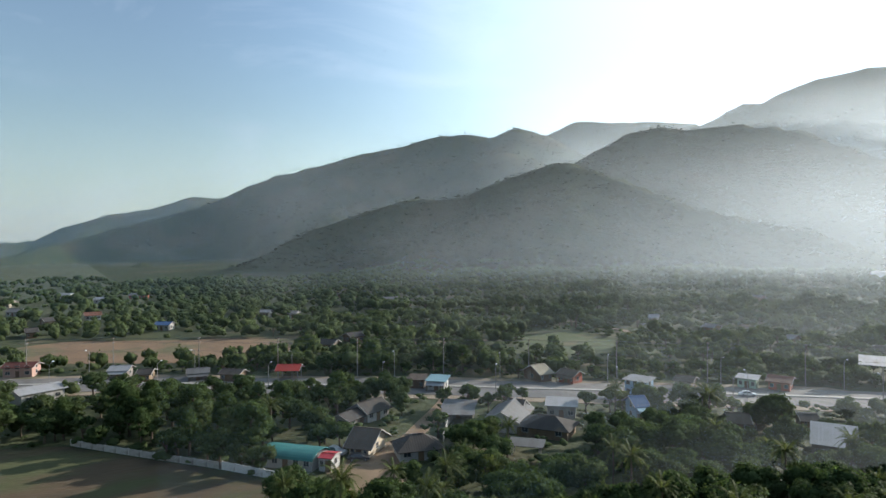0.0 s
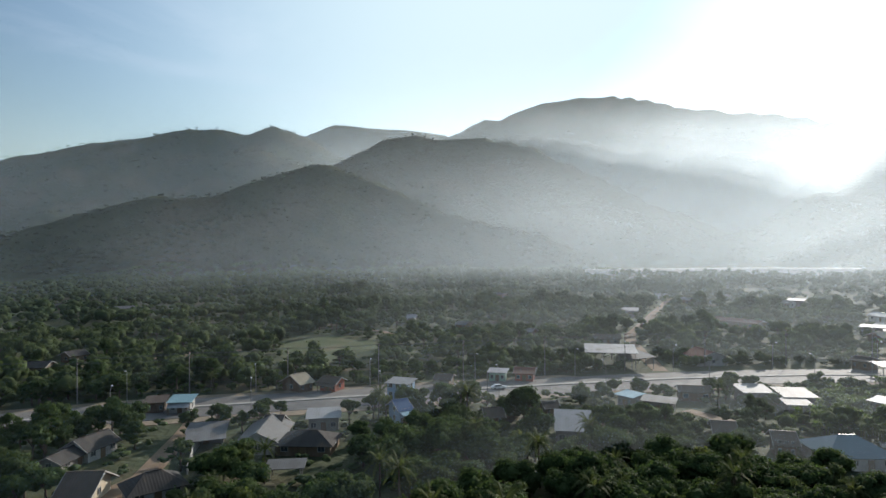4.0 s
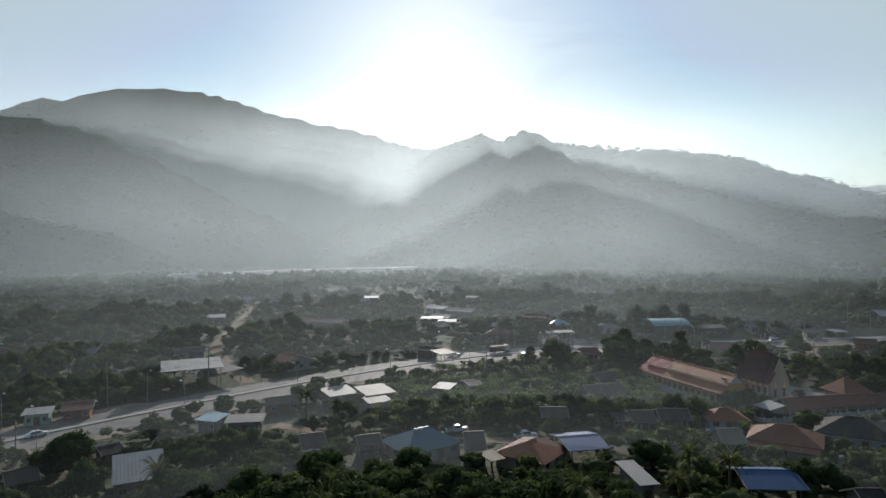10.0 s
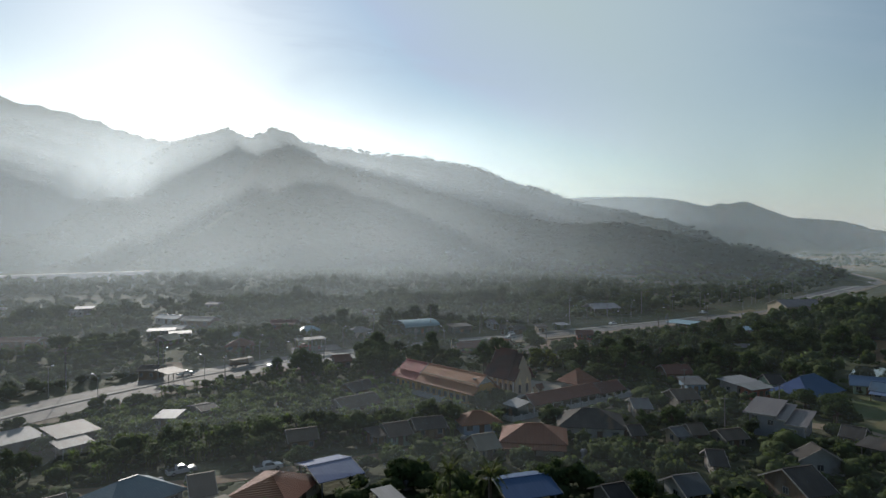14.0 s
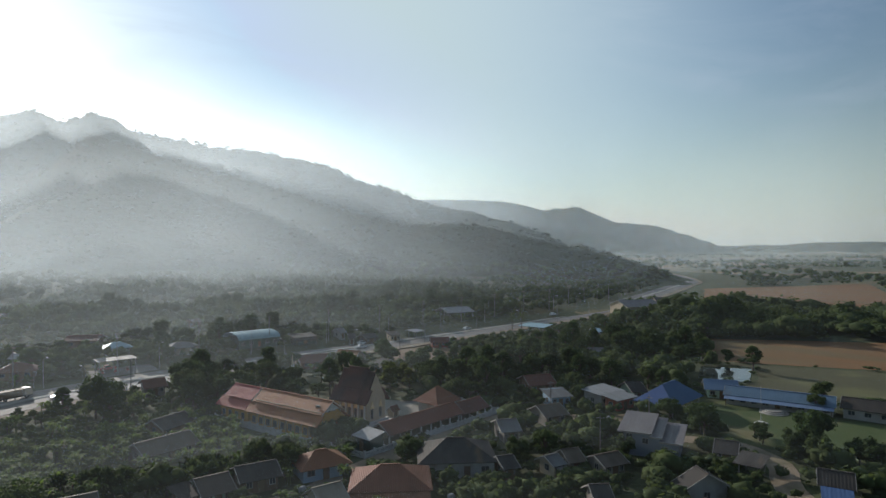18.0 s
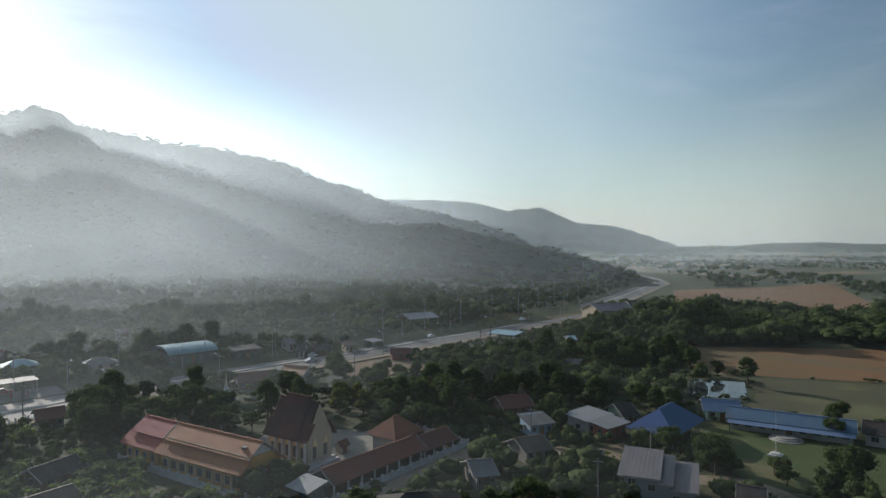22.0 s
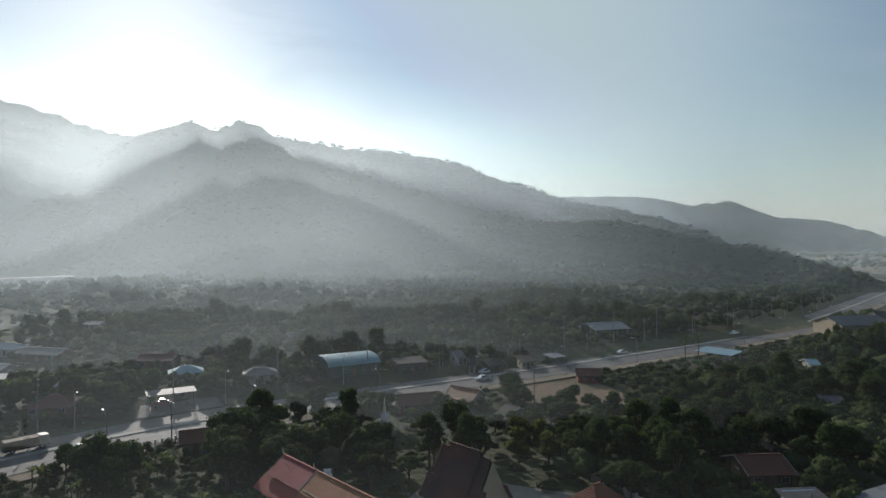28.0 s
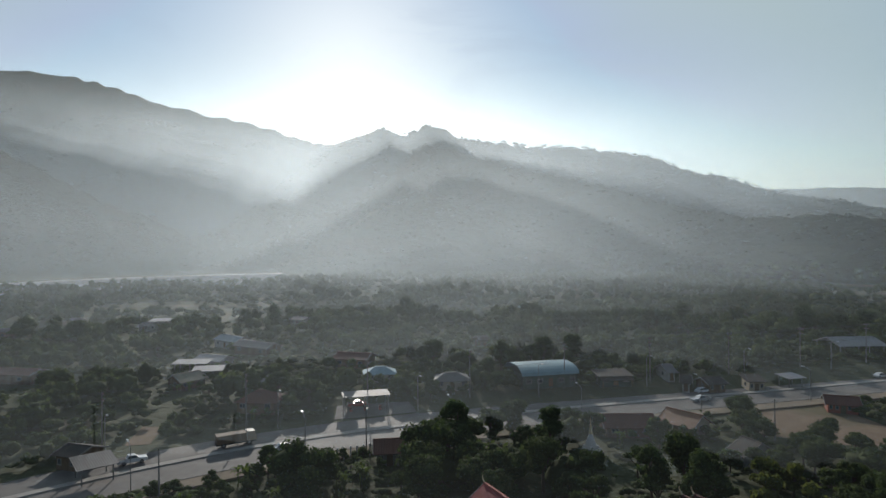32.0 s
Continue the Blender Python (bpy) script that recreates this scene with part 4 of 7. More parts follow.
house("block shed under a shiny pale roof sheet", 48.7, 100.8, 4, 3.5, 9.0, 3.6, 4.4, "mono", "block", "white", name="shed", category="shed")
house("brown timber roadside shop", -20.4, 163.1, 22, 9.2, 6.0, 3.2, 4.2, "gable", "brown", "brown", name="shop", category="shop")
house("roadside workshop under pale sheets", -6.2, 167.8, 27, 8.5, 8.0, 3.9, 4.5, "mono", "block", "white", name="workshop", category="workshop")
house("roadside workshop under grey sheets", 3.5, 168.0, 24, 8.8, 9.0, 3.9, 4.5, "mono", "block", "grey", name="workshop", category="workshop")
house("lean-to under grey sheets", 4.2, 160.4, 24, 6.7, 5.0, 3.1, 3.6, "mono", None, "grey", name="open_shed", category="shed")
house("long low shop under grey sheets", -25.8, 145.4, 2, 8.7, 5.0, 3.3, 3.8, "mono", "block", "grey", name="shop", category="shop")
house("small shop under pale blue sheets", -33.8, 147.5, -23, 6.1, 5.0, 3.3, 3.8, "mono", "block", "aqua", name="shop", category="shop")
house("shed with a gleaming zinc roof", 23.1, 173.9, -28, 5.7, 6.0, 2.9, 3.4, "mono", "block", "white", name="shed", category="shed", over=0.3)
house("dark block house behind the banana plants", 31.2, 177.5, 16, 4.6, 8.0, 3.0, 3.6, "gable", "block", "dark")
house("narrow timber house under ribbed brown sheets", 45.9, 142.4, -6, 6.4, 6.0, 3.2, 4.6, "gable", "brown", "brown")
house("timber house under mossy dark sheets among banana plants", 72.3, 180.5, 22, 9.0, 7.0, 2.6, 4.2, "gable", "brown", "dark")
house("wide low house under weathered brown sheets", 66.0, 165.0, 12, 12.0, 8.0, 2.7, 4.4, "gable", "block", "brown")
house("low timber shed under dark sheets", 60.4, 136.8, 8, 3.6, 5.0, 2.8, 3.6, "mono", "brown", "dark", name="shed", category="shed")
house("pale green house under brown sheets", 64.7, 136.9, -3, 5.7, 8.0, 3.0, 4.6, "gable", "green", "brown")
house("long timber house under dark brown sheets", 73.1, 138.2, -11, 7.4, 8.0, 2.9, 4.3, "gable", "brown", "dark")
house("pale blue bungalow with an orange hipped roof", 84.6, 135.7, -13, 10.0, 8.0, 3.0, 4.8, "hip", "blue", "orange")
house("cream house with a pale roof edge", 76.1, 119.7, -5, 5.0, 7.0, 3.2, 5.0, "gable", "cream", "cream")
house("large bungalow with a two-tier orange tile roof", 88.2, 119.0, -38, 14.0, 11.0, 3.3, 5.6, "hip", "cream", "orange", porch=2.5)
house("large white house with a dark hipped roof", 105.1, 120.9, -38, 15.0, 12.0, 3.6, 6.2, "hip", "white", "dark", windows=4, storeys=1)
house("grey block house with pale roof sheets", 125.6, 126.4, -30, 4.6, 8.0, 3.2, 4.6, "gable", "block", "grey")
house("low timber house under dark sheets", 109.0, 111.9, -21, 3.2, 6.0, 2.8, 4.0, "gable", "brown", "dark")
house("small cream house under grey sheets", 115.6, 106.4, -10, 3.0, 5.0, 3.0, 4.0, "gable", "cream", "grey", porch=2)
house("block house under rusty sheets", 120.4, 105.7, -24, 3.7, 6.0, 2.9, 4.2, "gable", "block", "brown")
house("small house under brown sheets", 123.8, 100.0, -16, 5.8, 6.0, 2.9, 4.0, "gable", "block", "brown")
house("modern white house with pale mono-pitch roof", 167.9, 129.6, -4, 10.4, 7.0, 3.6, 4.3, "mono", "white", "white", over=0.9)
house("modern wing with brick-red wall and pale roof", 166.4, 123.6, -6, 8.7, 5.0, 3.3, 3.9, "mono", "redwall", "white", over=0.9)
house("pale green house with a dark roof", 178.5, 127.0, -29, 4.8, 8.0, 3.2, 5.0, "gable", "green", "dark")
house("white house under dark corrugated sheets", 146.6, 87.5, -72, 4.4, 7.0, 3.0, 4.4, "gable", "white", "dark")
house("open shed under dark sheets", 142.2, 81.2, -83, 5.0, 6.0, 2.9, 3.6, "mono", None, "dark", name="open_shed", category="shed")
house("white house with a dark gabled roof", 124.2, 82.0, -126, 4.1, 9.0, 3.2, 5.6, "gable", "white", "dark", porch=1.6)
house("block house under dark sheets", 108.6, 91.5, -37, 3.1, 7.0, 3.0, 4.6, "gable", "block", "dark")
house("white building with dark upper roof and blue awning", 140.5, 67.3, -72, 5.3, 6.0, 4.0, 5.4, "gable", "white", "dark", porch=4.5, lean="blue")
house("open hall under a blue metal roof", 69.3, 97.0, -10, 8.1, 9.0, 3.4, 4.6, "gable", None, "blue", name="open_hall", category="hall")
house("block house under dark grey sheets", 80.9, 88.6, -8, 4.3, 7.0, 3.0, 4.5, "gable", "block", "dark")
house("white house under pale grey sheets", 93.4, 85.2, -13, 4.9, 7.0, 3.1, 4.8, "gable", "white", "grey")
house("large timber house with a dark roof and white barge boards", 110.5, 77.1, -13, 6.2, 10.0, 3.0, 5.6, "gable", "brown", "dark")
house("open shed under a bright white sheet", 30.4, 308.3, -11, 11.5, 6.0, 4.2, 4.6, "mono", None, "white", name="open_shed", category="shed")
house("timber house under pale sheets", 31.7, 289.8, 42, 8.9, 8.0, 3.0, 4.6, "gable", "brown", "cream")
house("house with a red-brown hipped roof", 54.5, 257.8, -20, 11.0, 9.0, 3.0, 5.0, "hip", "brown", "rust")
house("white house with a pale blue hipped roof", 86.4, 277.2, -3, 10.0, 7.5, 2.7, 4.2, "hip", "white", "aqua")
house("cream house with a grey hipped roof", 104.5, 264.2, -8, 11.5, 8.0, 2.7, 4.2, "hip", "cream", "grey")
house("flat white petrol station canopy on posts", 79.6, 251.8, 1, 11.0, 5.0, 4.7, 4.95, "mono", None, "grey", name="station_canopy", category="canopy", over=0.3)
house("open roadside shop under grey sheets", 27.3, 221.7, 27, 6.9, 7.0, 3.6, 4.2, "mono", None, "grey", name="shop", category="shop")
house("dark timber shop beside the highway", 22.3, 230.2, -32, 6.3, 7.0, 3.4, 4.4, "gable", "brown", "dark", name="shop", category="shop")
house("block house under rusty brown tiles beside the highway", 80.7, 218.8, -6, 6.3, 8.0, 3.1, 4.6, "gable", "block", "rust")
house("large green warehouse with an arched pale blue roof", 131.0, 264.0, 0, 16.0, 14.0, 3.2, 5.4, "barrel", "darkgreen", "aqua", name="warehouse", category="warehouse", over=0.4, windows=5)
house("long green shop under a dark sheet", 150.5, 259.0, -8, 10.4, 7.0, 3.0, 3.7, "mono", "darkgreen", "dark", name="shop", category="shop", porch=2)
house("small white house under grey sheets", 168.3, 259.8, -5, 3.0, 8.0, 3.0, 4.6, "gable", "white", "grey")
house("small white house under dark sheets", 170.2, 252.8, -35, 3.0, 8.0, 3.0, 4.4, "gable", "white", "dark")
house("dark timber house beyond the highway", 176.5, 250.6, -1, 6.4, 7.0, 3.0, 4.2, "gable", "brown", "dark")
house("low cream shop beyond the highway", 189.2, 249.2, -17, 5.6, 6.0, 3.0, 4.0, "mono", "cream", "dark", name="shop", category="shop")
house("open shelter under a white sheet", 201.0, 248.3, 3, 6.4, 5.0, 3.5, 4.0, "mono", None, "white", name="open_shed", category="shed")
house("open steel warehouse with a white ribbed roof", 252.0, 277.0, -12, 15.5, 13.0, 3.6, 5.6, "gable", None, "white", name="warehouse", category="warehouse")
house("long house with a dark red-brown tile roof", 134.5, 222.8, -15, 12.0, 8.5, 2.8, 4.6, "gable", "brown", "rust")
house("cream house with an orange tile roof", 147.5, 220.5, -68, 9.5, 7.5, 2.8, 4.9, "gable", "cream", "orange")
house("red-walled hall with a red-brown roof", 194.5, 225.0, -36, 8.0, 6.5, 2.8, 4.2, "gable", "redwall", "rust", windows=5)
house("white house with a grey roof and pale ridge", 148.1, 200.1, -87, 5.0, 8.0, 3.0, 5.0, "gable", "white", "dark")
house("small blue house with pale sheets", 157.3, 136.9, -25, 6.9, 6.0, 3.0, 4.2, "mono", "blue", "grey")
house("block house under weathered brown sheets", 142.6, 128.2, -19, 6.8, 8.0, 3.0, 4.6, "gable", "block", "brown")
house("house with a wide red-brown roof", 166.4, 151.1, -28, 8.8, 10.0, 3.2, 5.0, "gable", "brown", "rust")
house("far shed under gleaming sheets", -82.0, 336.0, 12, 9.8, 9.0, 3.6, 4.5, "mono", "block", "white", name="shed", category="shed")
house("far shed with a gleaming white roof", -2.2, 424.0, -5, 10.0, 9.0, 3.9, 4.5, "mono", "block", "white", name="shed", category="shed")
house("far house under grey sheets", -65.6, 409.7, -4, 9.2, 8.0, 3.4, 4.5, "gable", "brown", "grey")
house("far long house under red-brown sheets", -23.7, 313.9, -24, 24.4, 8.0, 3.4, 4.5, "gable", "brown", "rust")
house("far house under bright sheets", 36.2, 314.8, -36, 11.7, 8.0, 3.4, 4.5, "gable", "block", "white")
house("far open shed under a bright sheet", 36.8, 296.5, -1, 9.2, 6.0, 3.4, 4.0, "mono", None, "white", name="open_shed", category="shed")
house("far house under pale sheets", -141.4, 249.7, -3, 6.5, 7.0, 3.2, 4.4, "gable", "brown", "grey")
house("far house under grey sheets", -102.1, 242.5, -3, 3.9, 7.0, 3.2, 4.4, "gable", "brown", "grey")
house("far white house under pale sheets", -180.6, 261.7, 25, 5.3, 7.0, 3.2, 4.4, "gable", "white", "white")
house("far house under dark sheets", -194.8, 397.5, -4, 12.2, 8.0, 3.4, 4.5, "gable", "brown", "dark")
house("far white house among trees", -44.9, 441.6, -5, 5.0, 7.0, 3.2, 4.4, "gable", "white", "grey")
house("far white house under bright sheets", -84.4, 432.0, -5, 7.8, 7.0, 3.2, 4.4, "gable", "white", "white")
house("far white house under bright sheets", -526.1, 52.1, 50, 15.6, 9.0, 3.4, 5.0, "gable", "white", "white")
house("far house with a red-brown roof", -403.8, 28.1, 87, 9.6, 9.0, 3.4, 5.0, "gable", "white", "rust")
house("far house with reddish walls", -556.0, 81.4, 50, 14.6, 9.0, 3.4, 5.0, "gable", "redwall", "grey")
house("far white house under grey sheets", -459.0, -7.0, 51, 9.9, 9.0, 3.4, 5.0, "gable", "white", "grey")
house("far hall with an orange roof", -528.6, -9.8, 50, 10.7, 10.0, 4.0, 6.0, "gable", "cream", "orange")
house("far white house under pale sheets", -598.1, 31.7, 50, 13.8, 9.0, 3.4, 5.0, "gable", "white", "white")
house("far dark timber village house", -385.1, 3.8, 104, 5.6, 9.0, 3.4, 5.0, "gable", "brown", "dark")
house("far timber house under dark sheets", -337.6, -5.7, 89, 5.5, 9.0, 3.4, 5.0, "gable", "brown", "dark")
house("far house with a bright blue roof", -327.6, 51.4, 51, 8.7, 8.0, 3.4, 4.6, "gable", "white", "blue")
house("far house below the wooded hill", -354.5, 115.6, 51, 6.6, 8.0, 3.4, 4.6, "gable", "white", "grey")
house("far house below the wooded hill", -337.0, 126.2, 51, 5.7, 8.0, 3.4, 4.6, "gable", "white", "grey")
house("far house at the foot of the hill", -439.6, 210.2, 40, 11.2, 8.0, 3.4, 4.6, "gable", "brown", "dark")
house("far house at the foot of the hill", -378.8, 220.0, 61, 11.5, 8.0, 3.4, 4.6, "gable", "brown", "grey")
house("dark timber house among trees", -218.2, 90.4, 34, 9.4, 8.0, 3.2, 4.6, "gable", "brown", "dark")
house("dark timber house among trees", -230.7, 109.1, 91, 7.5, 8.0, 3.2, 4.6, "gable", "brown", "dark")
house("large pale hall beside the far highway", 361.4, 233.6, -24, 23.4, 18.0, 6.0, 9.0, "gable", "cream", "metal", name="hall", category="hall", windows=6)
house("long hall beside the far highway", 406.6, 235.2, -38, 20.5, 14.0, 5.0, 8.0, "gable", "cream", "dark", name="hall", category="hall", windows=6)
house("open shed under a pale blue roof beside the highway", 256.8, 225.2, -83, 14.3, 8.0, 3.6, 4.4, "mono", None, "aqua", name="open_shed", category="shed")
house("small house under pale blue sheets", 269.3, 199.8, -40, 3.6, 8.0, 3.2, 4.2, "gable", "white", "aqua")
house("low house among trees", 225.3, 170.3, -42, 5.4, 8.0, 3.2, 4.2, "gable", "block", "grey")
house("house with a wide red-brown roof", 81.1, 299.0, -29, 12.3, 9.0, 3.2, 4.6, "gable", "brown", "rust")
house("timber house under grey sheets", 48.8, 332.0, -45, 18.2, 8.0, 3.2, 4.6, "gable", "brown", "grey")
house("house with a slate-blue roof beside the lane", 38.1, 353.9, -54, 16.7, 8.0, 3.2, 4.6, "gable", "white", "slateblue")
house("small white house among trees", 56.7, 273.3, -35, 3.3, 6.0, 3.2, 4.2, "gable", "white", "white")
house("far house under pale sheets", -6.1, 415.3, -34, 6.5, 7.0, 3.2, 4.2, "gable", "white", "grey")
house("far house under pale sheets", 64.7, 399.0, -44, 9.1, 7.0, 3.2, 4.2, "gable", "white", "grey")
house("far dark timber village house", 131.0, 323.1, 7, 4.8, 7.0, 3.2, 4.2, "gable", "brown", "brown")


# ---- the temple ----
def tier(parent, L, W, z0, z1, over, mat, name="roof"):
    return add_roof(parent, "gable", L, W, z0, z1, over, mat, cap=True, name=name)


def finial(parent, x, y, z, tall, lean, mat=M_GOLD):
    """A curved horn-like roof finial."""
    verts, faces, n = [], [], 6
    for k in range(n + 1):
        t = k / n
        cx, cz, r = x + lean * math.sin(t * 2.2) * tall * 0.5, z + tall * t, 0.11 * (1 - 0.9 * t)
        verts += [(cx - r, y - r, cz), (cx + r, y - r, cz), (cx + r, y + r, cz), (cx - r, y + r, cz)]
    for k in range(n):
        for m in range(4):
            faces.append((4 * k + m, 4 * k + (m + 1) % 4, 4 * k + 4 + (m + 1) % 4, 4 * k + 4 + m))
    return raw_part("finial", verts, faces, mat, parent)


def temple_hall():
    h = thing("temple_hall", 94.7, 162.7, -77, "ochre-walled temple hall with a two-tier orange tile roof", "temple hall")
    FOOTPRINTS.append((94.7, 162.7, 13, 8.2))
    L, W = 22.0, 8.4
    add_walls(h, "gable", L, W, 4.3, 7.9, WALLS["yellow"])
    tier(h, L, 5.6, 6.35, 8.3, 0.6, ROOFS["temple"])
    for s in (-1, 1):
        v, f = slab([(-L / 2 - 0.9, s * (W / 2 + 1.1), 3.9), (L / 2 + 0.9, s * (W / 2 + 1.1), 3.9), (L / 2 + 0.9, s * 3.0, 5.75), (-L / 2 - 0.9, s * 3.0, 5.75)], 0.14)
        raw_part("lower_roof", v, f, ROOFS["temple"], h)
        raw_part("eave_wall", *boxes([(-L / 2, s * 2.9 - 0.1, 5.2, L / 2, s * 2.9 + 0.1, 6.3)]), WALLS["cream"], h)
    for k in range(9):
        px = -L / 2 + L * (k + 0.5) / 9
        window(h, pose(px, -W / 2 - 0.03, 1.3), 1.3, 1.6)
        raw_part("pilaster", *boxes([(px + L / 18 - 0.15, -W / 2 - 0.16, -0.3, px + L / 18 + 0.15, -W / 2 + 0.05, 4.0)]), WALLS["cream"], h)
    for k in (-1, 1):
        window(h, pose(L / 2 + 0.03, k * 2.2, 1.2, 0, 0, 90), 1.1, 1.9)
        window(h, pose(L / 2 + 0.03, k * 0.7, 6.0, 0, 0, 90), 0.9, 0.9)
    raw_part("gable_panel", [(L / 2 + 0.06, -2.6, 6.2), (L / 2 + 0.06, 2.6, 6.2), (L / 2 + 0.06, 0, 7.95), (L / 2 + 0.02, -2.6, 6.2), (L / 2 + 0.02, 2.6, 6.2), (L / 2 + 0.02, 0, 7.95)], [(0, 1, 2), (5, 4, 3), (0, 3, 4, 1), (1, 4, 5, 2), (2, 5, 3, 0)], M_WHITE, h)
    raw_part("canopy", *boxes([(L / 2, 1.2, 3.1, L / 2 + 2.6, 4.6, 3.25)]), ROOFS["temple"], h)
    raw_part("plinth", *boxes([(-L / 2 - 0.4, -W / 2 - 0.4, -0.5, L / 2 + 0.4, W / 2 + 0.4, 0.35)]), M_CONCRETE, h)
    raw_part("vent", *boxes([(8.2, -2.0, 7.0, 9.2, -1.3, 7.35)]), M_STEEL, h)
    r = thing("temple_porch", 91.0, 179.6, -77, "red-roofed front wing of the temple hall with horn finials", "temple wing")
    FOOTPRINTS.append((91.0, 179.6, 7, 8.5))
    add_walls(r, "gable", 10, 8.4, 3.9, 7.4, WALLS["yellow"])
    tier(r, 9, 5.4, 6.1, 8.0, 0.6, ROOFS["templered"])
    for s in (-1, 1):
        v, f = slab([(-6, s * 5.2, 3.7), (4.9, s * 5.2, 3.7), (4.9, s * 2.8, 5.6), (-6, s * 2.8, 5.6)], 0.14)
        raw_part("lower_roof", v, f, ROOFS["templered"], r)
    finial(r, -5.1, 0, 8.0, 1.1, -1)
    finial(r, 4.6, 0, 8.0, 0.9, -1)
    for k in range(4):
        window(r, pose(-4 + 2.4 * k, -4.23, 1.2), 1.1, 1.5)


def ordination_hall():
    h = thing("ordination_hall", 109.8, 159.6, -77, "cream temple ordination hall with a steep dark maroon tiered roof", "temple")
    FOOTPRINTS.append((109.8, 159.6, 7, 12.8))
    L, W = 10.6, 6.6
    add_walls(h, "gable", L, W, 6.2, 12.2, WALLS["cream"])
    raw_part("plinth", *boxes([(-L / 2 - 1.2, -W / 2 - 1.2, -0.5, L / 2 + 1.2, W / 2 + 1.2, 0.5), (-L / 2 - 0.6, -W / 2 - 0.6, 0.5, L / 2 + 0.6, W / 2 + 0.6, 1.0)]), M_WHITE, h)
    for ll, ww, z0, z1 in ((L - 5.2, 4.4, 9.1, 13.0), (L - 1.6, 4.4, 8.4, 12.3)):
        tier(h, ll, ww, z0, z1, 0.35, ROOFS["maroon"])
    for s in (-1, 1):
        for xa, xb, lift in ((-L / 2 + 2.2, L / 2 - 2.2, 0.35), (-L / 2 - 0.7, L / 2 + 0.7, 0.0)):
            v, f = slab([(xa, s * (W / 2 + 0.9), 5.3 + lift), (xb, s * (W / 2 + 0.9), 5.3 + lift), (xb, s * 2.1, 8.5 + lift), (xa, s * 2.1, 8.5 + lift)], 0.16)
            raw_part("lower_roof", v, f, ROOFS["maroon"], h)
    for k in range(5):
        px = -L / 2 + 1.4 + k * (L - 2.8) / 4
        for s, turn in ((-1, 0), (1, 180)):
            m = pose(px, s * (W / 2 + 0.03), 1.9, 0, 0, turn)
            fr = window(h, m, 0.95, 2.3)
            raw_part("arch", [(-0.7, -0.16, 2.2), (0.7, -0.16, 2.2), (0.35, -0.16, 2.9), (0, -0.16, 3.8), (-0.35, -0.16, 2.9), (-0.7, 0.02, 2.2), (0.7, 0.02, 2.2), (0.35, 0.02, 2.9), (0, 0.02, 3.8), (-0.35, 0.02, 2.9)], [(0, 1, 2, 3, 4), (9, 8, 7, 6, 5), (0, 5, 6, 1), (1, 6, 7, 2), (2, 7, 8, 3), (3, 8, 9, 4), (4, 9, 5, 0)], M_GOLD, fr)
        raw_part("column", *boxes([(px + 1.0, -W / 2 - 0.75, 0.9, px + 1.3, -W / 2 - 0.45, 5.6)]), M_WHITE, h)
    for k in (-1, 1):
        fr = window(h, pose(L / 2 + 0.03, k * 1.5, 1.6, 0, 0, 90), 0.95, 2.5)
        raw_part("arch", [(-0.7, -0.16, 2.4), (0.7, -0.16, 2.4), (0, -0.16, 4.2), (-0.7, 0.02, 2.4), (0.7, 0.02, 2.4), (0, 0.02, 4.2)], [(0, 1, 2), (5, 4, 3), (0, 3, 4, 1), (1, 4, 5, 2), (2, 5, 3, 0)], M_GOLD, fr)
    for s in (-1, 1):
        finial(h, s * (L / 2 - 0.4), 0, 12.3, 1.0, s)
        finial(h, s * (L / 2 - 2.2), 0, 13.0, 0.9, s)
        for q in (-1, 1):
            finial(h, s * (L / 2 + 0.7), q * (W / 2 + 0.9), 5.3, 0.6, s)
    for c in h.children:
        if c.name.startswith("barge_board"):
            c.data.materials[0] = ROOFS["maroon"]


def gallery():
    for x, y, L, z, label in ((114.6, 143.0, 23, 4.6, "long open temple gallery under an orange-brown tile roof"), (131.2, 144.6, 9.5, 4.2, "short end gallery under an orange-brown tile roof")):
        g = thing("temple_gallery", x, y, 6, label, "gallery", "temple galleries")
        FOOTPRINTS.append((x, y, L / 2, z))
        add_roof(g, "gable", L, 5.2, z - 1.7, z, 0.7, ROOFS["rust"] if L < 12 else ROOFS["orange"])
        raw_part("back_wall", *boxes([(-L / 2, 2.3, -0.4, L / 2, 2.5, z - 1.8)]), WALLS["cream"], g)
        for k in range(int(L / 3) + 1):
            put("column", shared_mesh(("column", z), lambda: box_data(-0.14, -0.14, -0.3, 0.14, 0.14, z - 1.75), M_WHITE), g, pose(-L / 2 + 0.2 + k * (L - 0.4) / int(L / 3), -2.3, 0))


